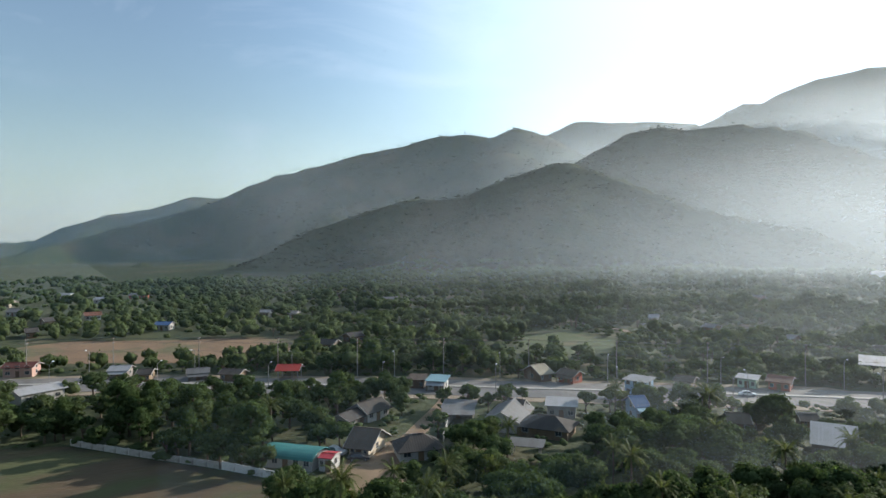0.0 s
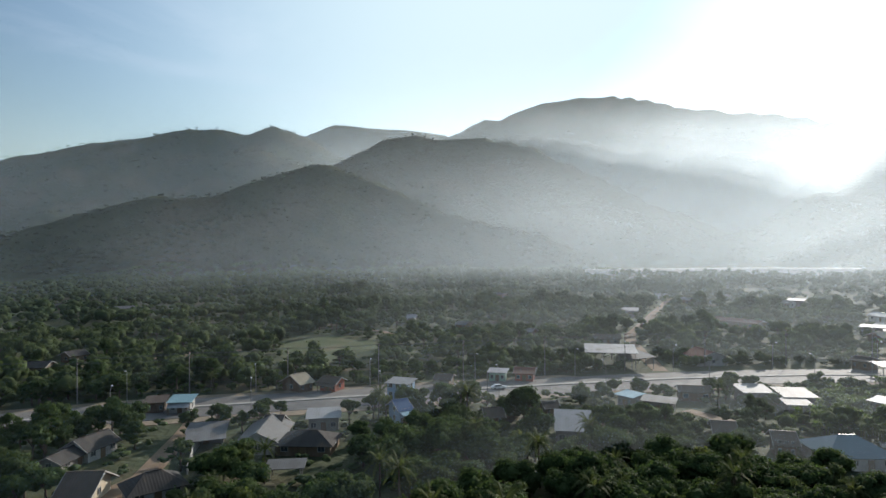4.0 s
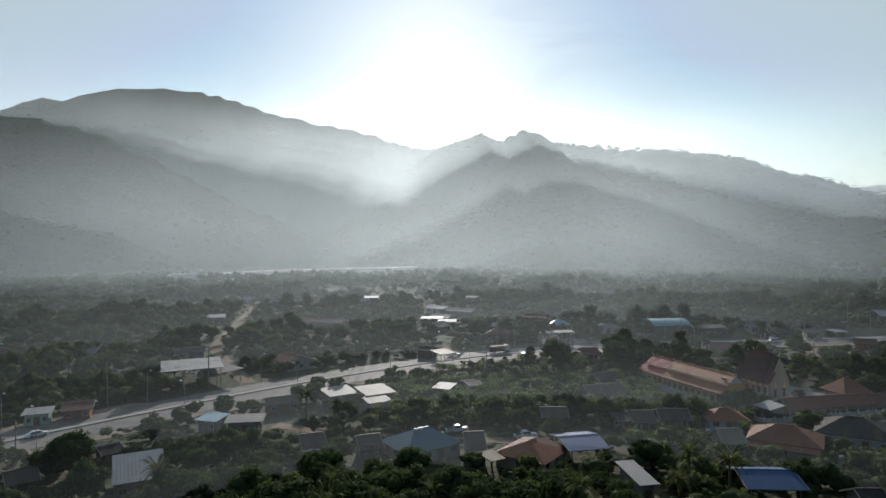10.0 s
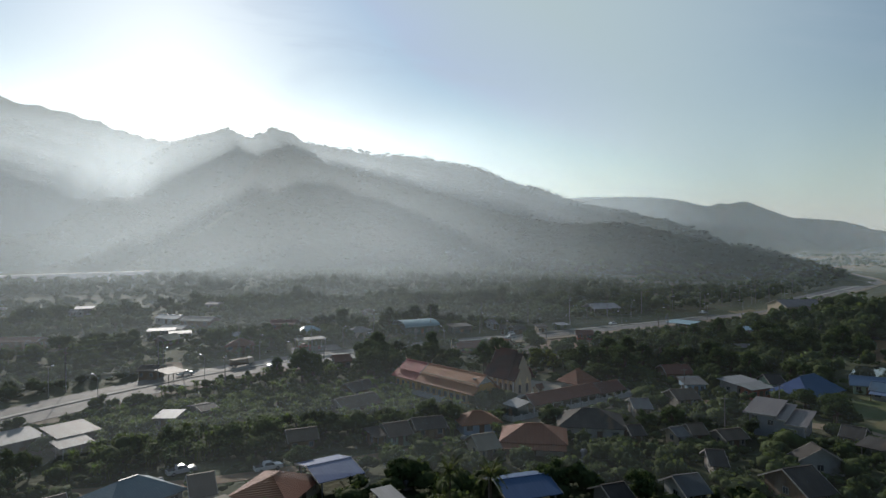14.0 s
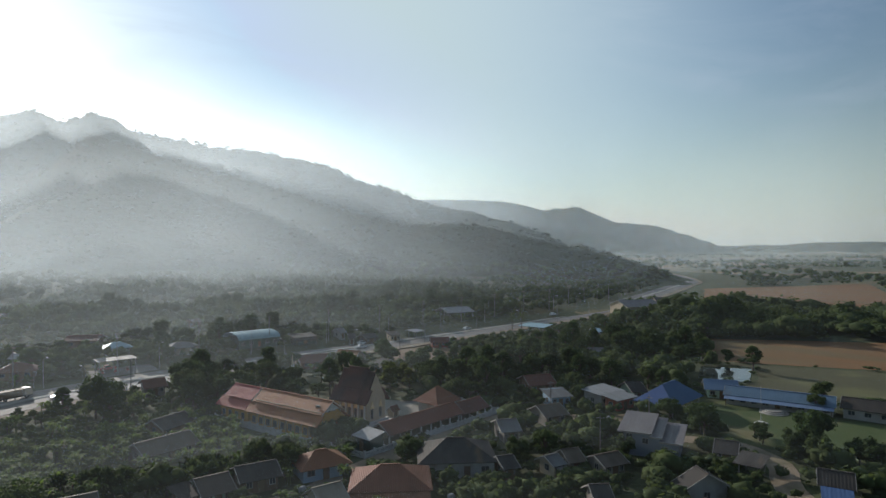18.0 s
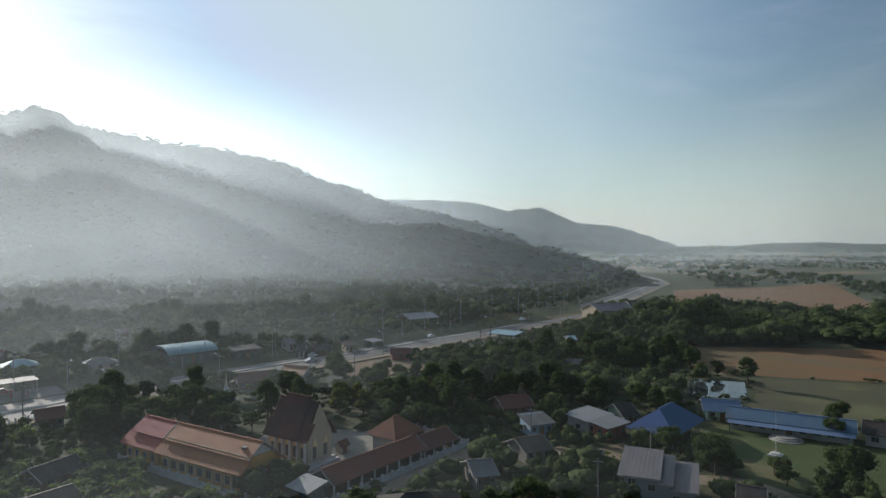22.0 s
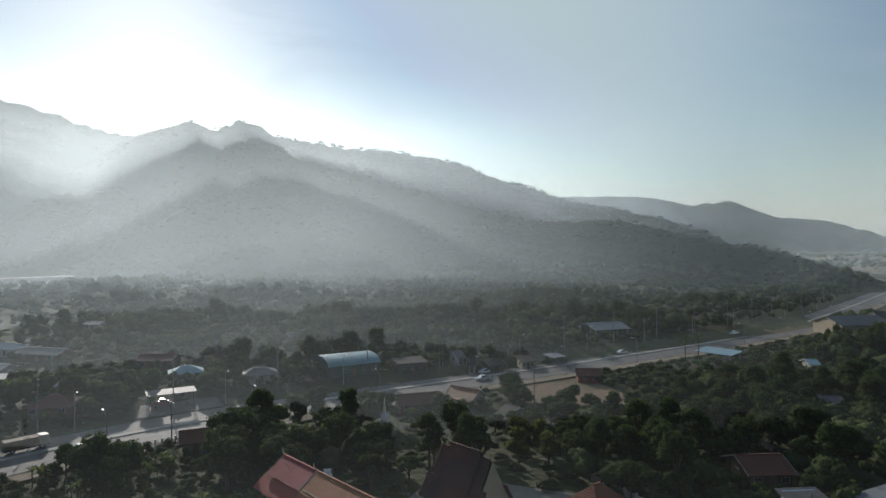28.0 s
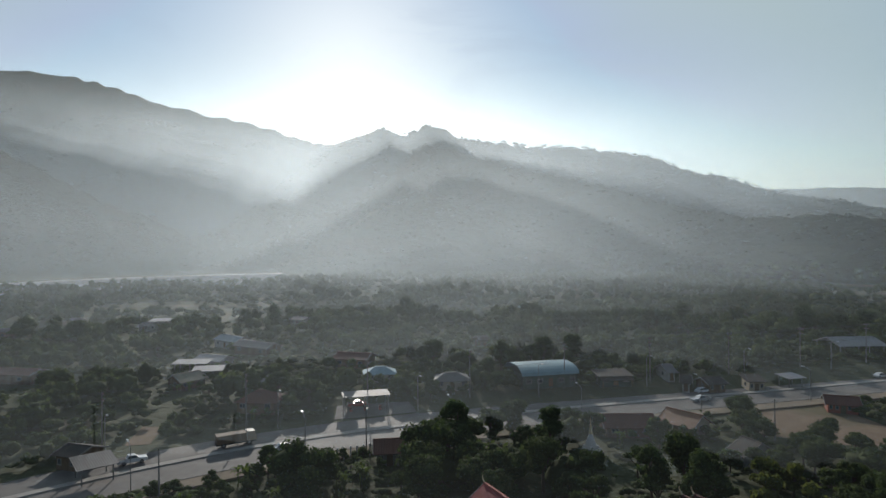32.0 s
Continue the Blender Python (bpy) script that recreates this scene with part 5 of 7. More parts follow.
def temple_wall():
    for (ax, ay), (bx, by) in (((84.4, 184.0), (89.6, 160.5)), ((89.6, 160.5), (92.4, 148.5)), ((92.4, 148.5), (95.2, 136.6)), ((95.2, 136.6), (139.5, 141.6)), ((139.5, 141.6), (140.5, 166.0))):
        n = max(2, int(math.hypot(bx - ax, by - ay) / 2.6))
        a = math.degrees(math.atan2(by - ay, bx - ax))
        w = thing("temple_wall", ax, ay, a, "white temple wall of posts and panels", "wall", "temple walls")
        step = math.hypot(bx - ax, by - ay) / n
        for k in range(n + 1):
            put("wall_post", shared_mesh(("wall_post",), lambda: boxes([(-0.16, -0.16, -0.4, 0.16, 0.16, 1.4), (-0.2, -0.2, 1.4, 0.2, 0.2, 1.52)]), M_WHITE), w, pose(k * step, 0, 0))
            if k < n:
                put("wall_panel", shared_mesh(("wall_panel", round(step, 2)), lambda: boxes([(0.16, -0.07, -0.4, step - 0.16, 0.07, 0.5), (0.16, -0.07, 1.1, step - 0.16, 0.07, 1.22)] + [(0.2 + (step - 0.4) * (j + 0.2) / 7, -0.05, 0.5, 0.2 + (step - 0.4) * (j + 0.75) / 7, 0.05, 1.1) for j in range(7)]), M_WHITE), w, pose(k * step, 0, 0))


def pavilion():
    p = thing("temple_pavilion", 127.0, 150.6, 6, "two-storey white pavilion with tiered orange hipped roofs", "pavilion")
    FOOTPRINTS.append((127.0, 150.6, 6, 8))
    add_walls(p, "hip", 7, 6.2, 3.4, 4, WALLS["white"])
    raw_part("upper_wall", *boxes([(-3.2, -2.9, 3.4, 3.2, 2.9, 4.9)]), WALLS["white"], p)
    add_roof(p, "hip", 6.8, 6.0, 4.8, 7.2, 1.2, ROOFS["orange"])
    for k in (-1, 0, 1):
        window(p, pose(k * 2.2, -3.13, 1.0), 1.1, 1.4)
        window(p, pose(k * 1.9, -2.93, 3.7), 0.9, 0.9)


def lathe(profile, n=16):
    verts, faces = [], []
    for r, z in profile:
        verts += [(r * math.cos(2 * math.pi * k / n), r * math.sin(2 * math.pi * k / n), z) for k in range(n)]
    for j in range(len(profile) - 1):
        for k in range(n):
            faces.append((j * n + k, j * n + (k + 1) % n, (j + 1) * n + (k + 1) % n, (j + 1) * n + k))
    return verts, faces


def chedi(x, y, s, label):
    c = thing("chedi", x, y, 20, label, "chedi", "chedis")
    FOOTPRINTS.append((x, y, 3 * s, 9 * s))
    raw_part("base", *boxes([(-2.2 * s, -2.2 * s, -0.5, 2.2 * s, 2.2 * s, 0.9 * s), (-1.8 * s, -1.8 * s, 0.9 * s, 1.8 * s, 1.8 * s, 1.7 * s), (-1.4 * s, -1.4 * s, 1.7 * s, 1.4 * s, 1.4 * s, 2.4 * s)]), M_WHITE, c)
    raw_part("bell", *lathe([(1.35 * s, 2.4 * s), (1.3 * s, 2.8 * s), (1.0 * s, 3.5 * s), (0.8 * s, 4.2 * s), (0.55 * s, 4.7 * s), (0.5 * s, 5.1 * s)]), M_WHITE, c)
    raw_part("spire", *lathe([(0.5 * s, 5.1 * s), (0.42 * s, 5.4 * s), (0.45 * s, 5.6 * s), (0.34 * s, 6.0 * s), (0.36 * s, 6.2 * s), (0.2 * s, 7.2 * s), (0.06 * s, 9.0 * s), (0.0, 9.2 * s)], 10), M_GOLD, c)


temple_hall()
ordination_hall()
gallery()
temple_wall()
pavilion()
chedi(120.3, 211.8, 0.82, "white temple chedi with a slender gilded spire")
house("small dark green temple store under pale zinc sheets", 99.2, 141.0, -85, 5.0, 3.6, 2.8, 3.7, "mono", "darkgreen", "white", name="temple_shelter", category="shelter", over=0.4, windows=1)
house("tiny tiled shrine in the temple courtyard", 118.5, 157.5, 10, 2.2, 1.6, 1.7, 2.5, "gable", "cream", "rust", name="shrine", category="shrine", over=0.3, windows=1)


# ---- the grey two-storey house and the school ----
def grey_house():
    h = thing("house", 142.0, 100.6, -68, "large two-storey grey-blue house with stepped slate metal roofs", "house", "village houses")
    FOOTPRINTS.append((142.0, 100.6, 8, 6.2))
    raw_part("wall", *boxes([(-5.2, -5, -0.5, 0.2, 5, 4.9), (0.2, -5, -0.5, 2.0, 5, 4.3), (2.0, -5, -0.5, 5.4, 5, 3.6)]), WALLS["greyblue"], h)
    for x0, x1, z0, z1 in ((-6.2, 0.5, 5.0, 6.1), (0.0, 2.4, 4.4, 5.4), (1.9, 6.2, 3.6, 4.5)):
        v, f = slab([(x0, -6.0, z0), (x1, -6.0, z0), (x1, 6.0, z1), (x0, 6.0, z1)], 0.16)
        raw_part("roof", v, f, ROOFS["metal"], h)
        raw_part("fascia", *boxes([(x0, -6.06, z0 - 0.28, x1, -6.0, z0 + 0.02)]), M_TRIM, h)
    for px, pz in ((-4.0, 3.2), (-0.9, 2.6), (2.8, 1.3)):
        window(h, pose(px, -5.03, pz), 1.2, 1.15)
    for py, pz in ((-3.0, 1.4), (1.8, 1.4)):
        window(h, pose(5.43, py, pz, 0, 0, 90), 1.2, 1.1)
    window(h, pose(-5.23, 0, 3.0, 0, 0, -90), 1.3, 1.25)

grey_house()
house("open school pavilion under a broad blue metal roof", 175.2, 114.6, 3, 16, 9.5, 3.4, 6.9, "hip", None, "blue", name="pavilion", category="pavilion", over=0.8)
house("long school building with a pale blue metal roof", 196.6, 95.6, -76, 24, 6.0, 3.0, 4.6, "gable", "white", "paleblue", name="school_building", category="school", windows=9, porch=2.4, group="school buildings")
house("small school block with a pale blue metal roof", 198.6, 111.5, -60, 7, 6.5, 3.0, 4.6, "gable", "green", "paleblue", name="school_building", category="school", over=1.0, group="school buildings")
house("long dark-roofed white school annex", 203, 72, -82, 20, 7, 2.9, 4.6, "gable", "white", "dark", name="school_building", category="school", windows=6, group="school buildings")


# ---- walls round plots ----
def plot_wall(points, tall, mat, label):
    for (ax, ay), (bx, by) in zip(points, points[1:]):
        d = math.hypot(bx - ax, by - ay)
        w = thing("plot_wall", ax, ay, math.degrees(math.atan2(by - ay, bx - ax)), label, "wall", "plot walls")
        n = max(1, int(d / 3))
        for k in range(n):
            put("wall_panel", shared_mesh(("plain_panel", tall, round(d / n, 2), mat.name), lambda: box_data(0.1, -0.07, -0.4, d / n - 0.1, 0.07, tall), mat), w, pose(k * d / n, 0, 0))
            put("wall_post", shared_mesh(("plain_post", tall, mat.name), lambda: box_data(-0.12, -0.12, -0.4, 0.12, 0.12, tall + 0.12), mat), w, pose(k * d / n, 0, 0))


plot_wall([(-104, 12.5), (-86.5, 22)], 1.5, M_WHITE, "white block wall round a plot")
plot_wall([(-138, -9), (-121, 1.5), (-104, 12.5)], 1.3, M_CONCRETE, "grey block wall along the ploughed field")
plot_wall([(-92, 56), (-101, 64), (-112, 77)], 1.6, M_CONCRETE, "grey block wall beside the lane")
plot_wall([(152, 110), (158, 106)], 1.2, M_WHITE, "white gate wall of the school")


# ---- dam across the valley mouth ----
M_DAM = material("dam_gravel", (0.4, 0.38, 0.35), (0.3, 0.28, 0.25), 0.08, 0.8, third=(0.2, 0.18, 0.12), third_scale=0.02, third_at=0.6)


def dam():
    """An embankment with sloping sides."""
    line = smooth_line([(-215, 662), (-172, 676), (-91, 722), (20, 750), (48, 754)], 12)
    verts, faces = [], []
    for p, n in zip(line, normals_of(line)):
        zc = 0.02 * (p.y - 170)
        for off, z in ((-34, -2), (-6, 7), (4, 7.3), (26, -2)):
            q = p + n * off
            verts.append((q.x, q.y, zc + z))
    for k in range(len(line) - 1):
        faces += [(4 * k + m, 4 * k + m + 1, 4 * k + m + 5, 4 * k + m + 4) for m in range(3)]
    return tagged(mesh_object("dam", verts, faces, M_DAM), "pale gravel dam across the valley mouth", "dam", kind="structure")

dam()



# ---- leaves and bark ----
def leaf_material(name, a, b, c, thin=0.42, rough=0.8):
    """Foliage that lets some light through; shade varies by plant and by leaf clump."""
    m = bpy.data.materials.new(name)
    m.use_nodes = True
    nt, lk = m.node_tree.nodes, m.node_tree.links
    b0, out = nt["Principled BSDF"], nt["Material Output"]
    b0.inputs["Roughness"].default_value, b0.inputs["Specular IOR Level"].default_value = rough, 0.06
    oi, ge, m1, m2 = nt.new("ShaderNodeObjectInfo"), nt.new("ShaderNodeNewGeometry"), nt.new("ShaderNodeMixRGB"), nt.new("ShaderNodeMixRGB")
    m1.inputs["Color1"].default_value, m1.inputs["Color2"].default_value = (*a, 1), (*b, 1)
    m2.inputs["Color2"].default_value = (*c, 1)
    mr = nt.new("ShaderNodeMapRange")
    mr.inputs["From Min"].default_value, mr.inputs["From Max"].default_value, mr.inputs["To Max"].default_value = 0.2, 1.0, 0.75
    lk.new(oi.outputs["Random"], m1.inputs["Fac"])
    lk.new(ge.outputs["Random Per Island"], mr.inputs["Value"])
    lk.new(mr.outputs["Result"], m2.inputs["Fac"])
    lk.new(m1.outputs["Color"], m2.inputs["Color1"])
    lk.new(m2.outputs["Color"], b0.inputs["Base Color"])
    tr, mix = nt.new("ShaderNodeBsdfTranslucent"), nt.new("ShaderNodeMixShader")
    warm = nt.new("ShaderNodeMixRGB")
    warm.blend_type = "MULTIPLY"
    warm.inputs["Fac"].default_value, warm.inputs["Color2"].default_value = 1.0, (1.12, 1.15, 0.75, 1)
    lk.new(m2.outputs["Color"], warm.inputs["Color1"])
    lk.new(warm.outputs["Color"], tr.inputs["Color"])
    mix.inputs["Fac"].default_value = thin
    lk.new(b0.outputs["BSDF"], mix.inputs[1])
    lk.new(tr.outputs["BSDF"], mix.inputs[2])
    lk.new(mix.outputs["Shader"], out.inputs["Surface"])
    return m


L_DARK = leaf_material("dark_orchard_leaf", (0.0333, 0.0586, 0.0244), (0.0529, 0.0801, 0.0305), (0.0784, 0.112, 0.0414))
L_MID = leaf_material("village_tree_leaf", (0.0353, 0.0606, 0.0268), (0.0647, 0.0859, 0.0365), (0.0882, 0.118, 0.0463))
L_LIGHT = leaf_material("light_green_leaf", (0.0735, 0.0977, 0.0305), (0.108, 0.122, 0.0426), (0.137, 0.156, 0.0548), 0.5)
L_DRY = leaf_material("dry_season_leaf", (0.0735, 0.0635, 0.0317), (0.098, 0.0781, 0.0414), (0.118, 0.0977, 0.0548))
L_PALM = leaf_material("palm_frond", (0.049, 0.0684, 0.0244), (0.0735, 0.0879, 0.0341), (0.098, 0.112, 0.0487), 0.4, 0.7)
L_BANANA = leaf_material("banana_leaf", (0.0882, 0.137, 0.0365), (0.127, 0.175, 0.0548), (0.157, 0.195, 0.0731), 0.5, 0.65)
M_BARK = material("grey_brown_bark", (0.11, 0.085, 0.06), (0.06, 0.045, 0.032), 3, 0.9, per_object=0.2, stretch=(1, 1, 0.3))
RNG = np.random.RandomState(11)


def ico(level=1):
    bm = bmesh.new()
    bmesh.ops.create_icosphere(bm, subdivisions=level, radius=1.0)
    v = np.array([p.co[:] for p in bm.verts])
    f = np.array([[q.index for q in p.verts] for p in bm.faces])
    bm.free()
    return v, f


ICO1, ICO2 = ico(1), ico(2)


def leaf_quads(centres, normals, size, rng):
    """Small folded leaf sprays at the given places."""
    n = len(centres)
    t = np.cross(normals, rng.normal(size=(n, 3)))
    t /= np.linalg.norm(t, axis=1)[:, None] + 1e-9
    b = np.cross(normals, t)
    s = size * rng.uniform(0.6, 1.35, (n, 1))
    droop = normals * s * rng.uniform(-0.5, 0.2, (n, 1))
    v = np.stack([centres - t * s * 0.5, centres + b * s * 0.42 + droop * 0.3, centres + t * s * 0.75 + droop, centres - b * s * 0.42 + droop * 0.3], 1).reshape(-1, 3)
    i = np.arange(n)[:, None] * 4
    return v, np.concatenate([i + [0, 1, 2], i + [0, 2, 3]])


def lobes_of(rng, tall, wide, count, style):
    """Places and sizes of the leafy lobes: a rounded dome, or a taller ragged crown."""
    out = []
    mid, half = (0.55, 0.36) if style == "dome" else (0.6, 0.36)
    for k in range(count):
        d = rng.normal(size=3)
        d[2] = d[2] if rng.rand() < 0.45 else abs(d[2])
        d /= np.linalg.norm(d)
        u = rng.uniform(0.35, 1.0) ** 0.5
        r = wide * rng.choice([0.22, 0.29, 0.37, 0.46], p=[0.2, 0.3, 0.3, 0.2]) * (1.25 - 0.45 * u)
        reach = wide * (0.72 if style == "dome" else rng.uniform(0.5, 0.8))
        out.append((d[0] * u * reach, d[1] * u * reach, tall * mid + d[2] * u * tall * half * 0.85, r))
    return out


def crown_data(seed, tall, wide, lobes, leaves, size, style="dome"):
    rng = np.random.RandomState(seed)
    vs, fs, o = [], [], 0
    spots = lobes_of(rng, tall, wide, lobes, style)
    for x, y, z, r in spots:
        v, f = ICO1
        q = v * r * 0.8 * (1 + 0.34 * rng.uniform(-1, 1, (len(v), 1))) * [1, 1, rng.uniform(0.65, 0.95)] + [x, y, z]
        vs.append(q)
        fs.append(f + o)
        o += len(q)
        n = max(6, int(leaves * r * r / sum(s[3] ** 2 for s in spots)))
        d = rng.normal(size=(n, 3))
        d[:, 2] = np.abs(d[:, 2]) * 0.9 - 0.25
        d /= np.linalg.norm(d, axis=1)[:, None]
        c = d * r * rng.uniform(0.72, 1.2, (n, 1)) * [1, 1, 0.82] + [x, y, z]
        lean = d * 0.8 + rng.normal(size=(n, 3)) * 0.45 + [0, 0, 0.3]
        lean /= np.linalg.norm(lean, axis=1)[:, None]
        v, f = leaf_quads(c, lean, size, rng)
        vs.append(v)
        fs.append(f + o)
        o += len(v)
    return np.concatenate(vs), np.concatenate(fs), spots


def fast_mesh(name, v, f, mat):
    me = bpy.data.meshes.new(name)
    k = f.shape[1]
    me.vertices.add(len(v))
    me.vertices.foreach_set("co", np.ascontiguousarray(v, np.float32).ravel())
    me.loops.add(f.size)
    me.loops.foreach_set("vertex_index", np.ascontiguousarray(f, np.int32).ravel())
    me.polygons.add(len(f))
    me.polygons.foreach_set("loop_start", np.arange(0, f.size, k))
    me.polygons.foreach_set("loop_total", np.full(len(f), k))
    me.materials.append(mat)
    me.update(calc_edges=True)
    return me


def limb(a, b, r0, r1, n=6):
    a, b = np.array(a, float), np.array(b, float)
    d = (b - a) / (np.linalg.norm(b - a) + 1e-9)
    u = np.cross(d, [0.3, 0.9, 0.2])
    u /= np.linalg.norm(u)
    w = np.cross(d, u)
    ang = np.arange(n) * 2 * math.pi / n
    ring = np.cos(ang)[:, None] * u + np.sin(ang)[:, None] * w
    v = np.concatenate([a + ring * r0, b + ring * r1])
    i = np.arange(n)
    return v, np.stack([i, (i + 1) % n, n + (i + 1) % n, n + i], 1)


def trunk_data(seed, tall, wide, spots, bare=False):
    rng = np.random.RandomState(seed + 500)
    r = 0.02 * tall + 0.06
    fork = np.array([rng.uniform(-0.2, 0.2), rng.uniform(-0.2, 0.2), tall * 0.33])
    vs, fs, o = [], [], 0
    runs = [((0, 0, -0.4), fork, r * 1.25, r * 0.85)]
    for x, y, z, rr in spots[:7]:
        mid = fork * 0.45 + np.array([x, y, z]) * 0.55 + rng.normal(size=3) * 0.15
        runs += [(fork, mid, r * 0.6, r * 0.4), (mid, (x, y, z), r * 0.4, r * 0.12)]
        if bare:
            for k in range(6):
                runs.append((mid, np.array([x, y, z]) + rng.normal(size=3) * rr * 0.7, r * 0.2, r * 0.03))
    for a, b, r0, r1 in runs:
        v, f = limb(a, b, r0, r1)
        vs.append(v)
        fs.append(f + o)
        o += len(v)
    return np.concatenate(vs), np.concatenate(fs)


TREES = {}


def tree_kind(key, name, label, seed, tall, wide, lobes, leaves, size, mat, style="dome", category="tree"):
    v, f, spots = crown_data(seed, tall, wide, lobes, leaves, size, style)
    tv, tf = trunk_data(seed, tall, wide, spots)
    TREES[key] = (name, label, category, fast_mesh("trunk", tv, tf, M_BARK), fast_mesh("crown", v, f, mat), tall, wide)


for k in range(3):
    tree_kind(f"dark{k}", "fruit_tree", "dense dark green fruit tree with a domed crown", 20 + k, 6.5 + k * 0.7, 3.4 + 0.3 * k, 24, 1900, 0.36, L_DARK)
    tree_kind(f"mid{k}", "broadleaf_tree", "leafy green village tree with an uneven crown", 40 + k, 7.5 + k * 0.9, 3.1 + 0.35 * k, 22, 1750, 0.37, L_MID)
    tree_kind(f"tall{k}", "tall_tree", "tall dark tree with a ragged crown", 60 + k, 11.0 + 1.4 * k, 3.6 + 0.4 * k, 26, 2200, 0.42, (L_DARK, L_MID, L_DARK)[k], "tall")
    tree_kind(f"small{k}", "small_tree", "small bushy green tree with leafy branches", 80 + k, 3.6 + 0.4 * k, 1.9 + 0.25 * k, 12, 800, 0.28, (L_MID, L_DARK, L_MID)[k])
    tree_kind(f"light{k}", "young_tree", "young light green tree with a loose crown", 100 + k, 6.5 + k, 2.4 + 0.3 * k, 13, 900, 0.46, (L_LIGHT, L_MID, L_DRY)[k], "tall")


def plant_tree(key, x, y, s=1.0, turn=None):
    name, label, category, trunk, crown, tall, wide = TREES[key]
    t = new(name)
    t.matrix_world = Matrix.Translation((x, y, ground_z(x, y))) @ pose(0, 0, 0, 0, 0, RNG.uniform(0, 360) if turn is None else turn) @ Matrix.Diagonal((s, s, s * RNG.uniform(0.9, 1.1), 1))
    tagged(t, label, category, name.replace("_", " ") + "s")
    for part_name, me in (("trunk", trunk), ("crown", crown)):
        put(part_name, me, t, Matrix())
    return t


# ---- palms and bananas ----
def frond_data(rng, reach, droop, wide, pairs, lift):
    """One feathered frond: a rib with leaflets on both sides."""
    vs, fs, o = [], [], 0
    t = np.linspace(0, 1, pairs)
    rib = np.stack([reach * t, np.zeros(pairs), lift * np.sin(t * 1.8) - droop * t**2], 1)
    for k in range(pairs - 1):
        w = wide * (0.35 + math.sin(math.pi * min(1, t[k] * 0.9 + 0.12))) * 0.75
        for s in (-1, 1):
            a, b = rib[k], rib[k + 1]
            tip = (a + b) / 2 + [0.25, s * w, -w * rng.uniform(0.35, 0.7)]
            vs.append(np.array([a, b, tip]))
            fs.append(np.array([[o, o + 1, o + 2]]))
            o += 3
    return np.concatenate(vs), np.concatenate(fs)


def spin(v, a):
    c, s = math.cos(a), math.sin(a)
    return v @ np.array([[c, s, 0], [-s, c, 0], [0, 0, 1]])


def palm_kind(key, seed, tall):
    rng = np.random.RandomState(seed)
    vs, fs, o = [], [], 0
    for k in range(20):
        young = k % 3
        v, f = frond_data(rng, rng.uniform(2.3, 3.0), (2.3, 1.2, 0.3)[young], 0.55, 14, (0.5, 1.2, 2.2)[young])
        v = spin(v, k * 2.4 + rng.uniform(-0.2, 0.2)) + [0.3, 0, tall]
        vs.append(v)
        fs.append(f + o)
        o += len(v)
    tv, tf = [], []
    o2 = 0
    for k in range(5):
        bend = lambda q: 0.3 * math.sin(q * 1.5)
        v, f = limb((bend(k / 5), 0, tall * k / 5 - (0.4 if k == 0 else 0)), (bend((k + 1) / 5), 0, tall * (k + 1) / 5), 0.2 - 0.015 * k, 0.185 - 0.015 * k, 8)
        tv.append(v)
        tf.append(f + o2)
        o2 += len(v)
    TREES[key] = ("coconut_palm", "coconut palm with a crown of drooping fronds", "palm", fast_mesh("trunk", np.concatenate(tv), np.concatenate(tf), M_BARK), fast_mesh("fronds", np.concatenate(vs), np.concatenate(fs), L_PALM), tall + 1.5, 3.0)


def banana_kind(key, seed):
    rng = np.random.RandomState(seed)
    vs, fs, o, tv, tf, o2 = [], [], 0, [], [], 0
    for stem in range(4):
        sx_, sy_, h = rng.uniform(-0.9, 0.9), rng.uniform(-0.9, 0.9), rng.uniform(1.6, 2.6)
        v, f = limb((sx_, sy_, -0.3), (sx_, sy_, h), 0.13, 0.09)
        tv.append(v)
        tf.append(f + o2)
        o2 += len(v)
        for k in range(7):
            n, reach, up = 6, rng.uniform(1.3, 2.0), rng.uniform(0.3, 1.7)
            t = np.linspace(0, 1, n)
            rib = np.stack([reach * t * (0.4 + 0.6 * t), 0 * t, up * np.sin(t * 2.0) - 0.5 * t**2], 1)
            w = 0.3 * np.sin(math.pi * np.clip(t * 0.88 + 0.1, 0, 1))
            left, right = rib + np.stack([0 * t, w, w * 0.35], 1), rib + np.stack([0 * t, -w, w * 0.35], 1)
            v = np.concatenate([rib, left, right])
            i = np.arange(n - 1)
            f = np.concatenate([np.stack([i, i + 1, n + i + 1], 1), np.stack([i, n + i + 1, n + i], 1), np.stack([i + 1, i, 2 * n + i + 1], 1), np.stack([i, 2 * n + i, 2 * n + i + 1], 1)])
            v = spin(v, k * 2.4 + stem) + [sx_, sy_, h]
            vs.append(v)
            fs.append(f + o)
            o += len(v)
    TREES[key] = ("banana_plant", "clump of bright green banana plants with ragged leaves", "banana plant", fast_mesh("stems", np.concatenate(tv), np.concatenate(tf), L_BANANA), fast_mesh("leaves", np.concatenate(vs), np.concatenate(fs), L_BANANA), 3.6, 1.7)


palm_kind("palm0", 5, 8.0)
palm_kind("palm1", 6, 6.2)
banana_kind("ban0", 8)
banana_kind("ban1", 9)

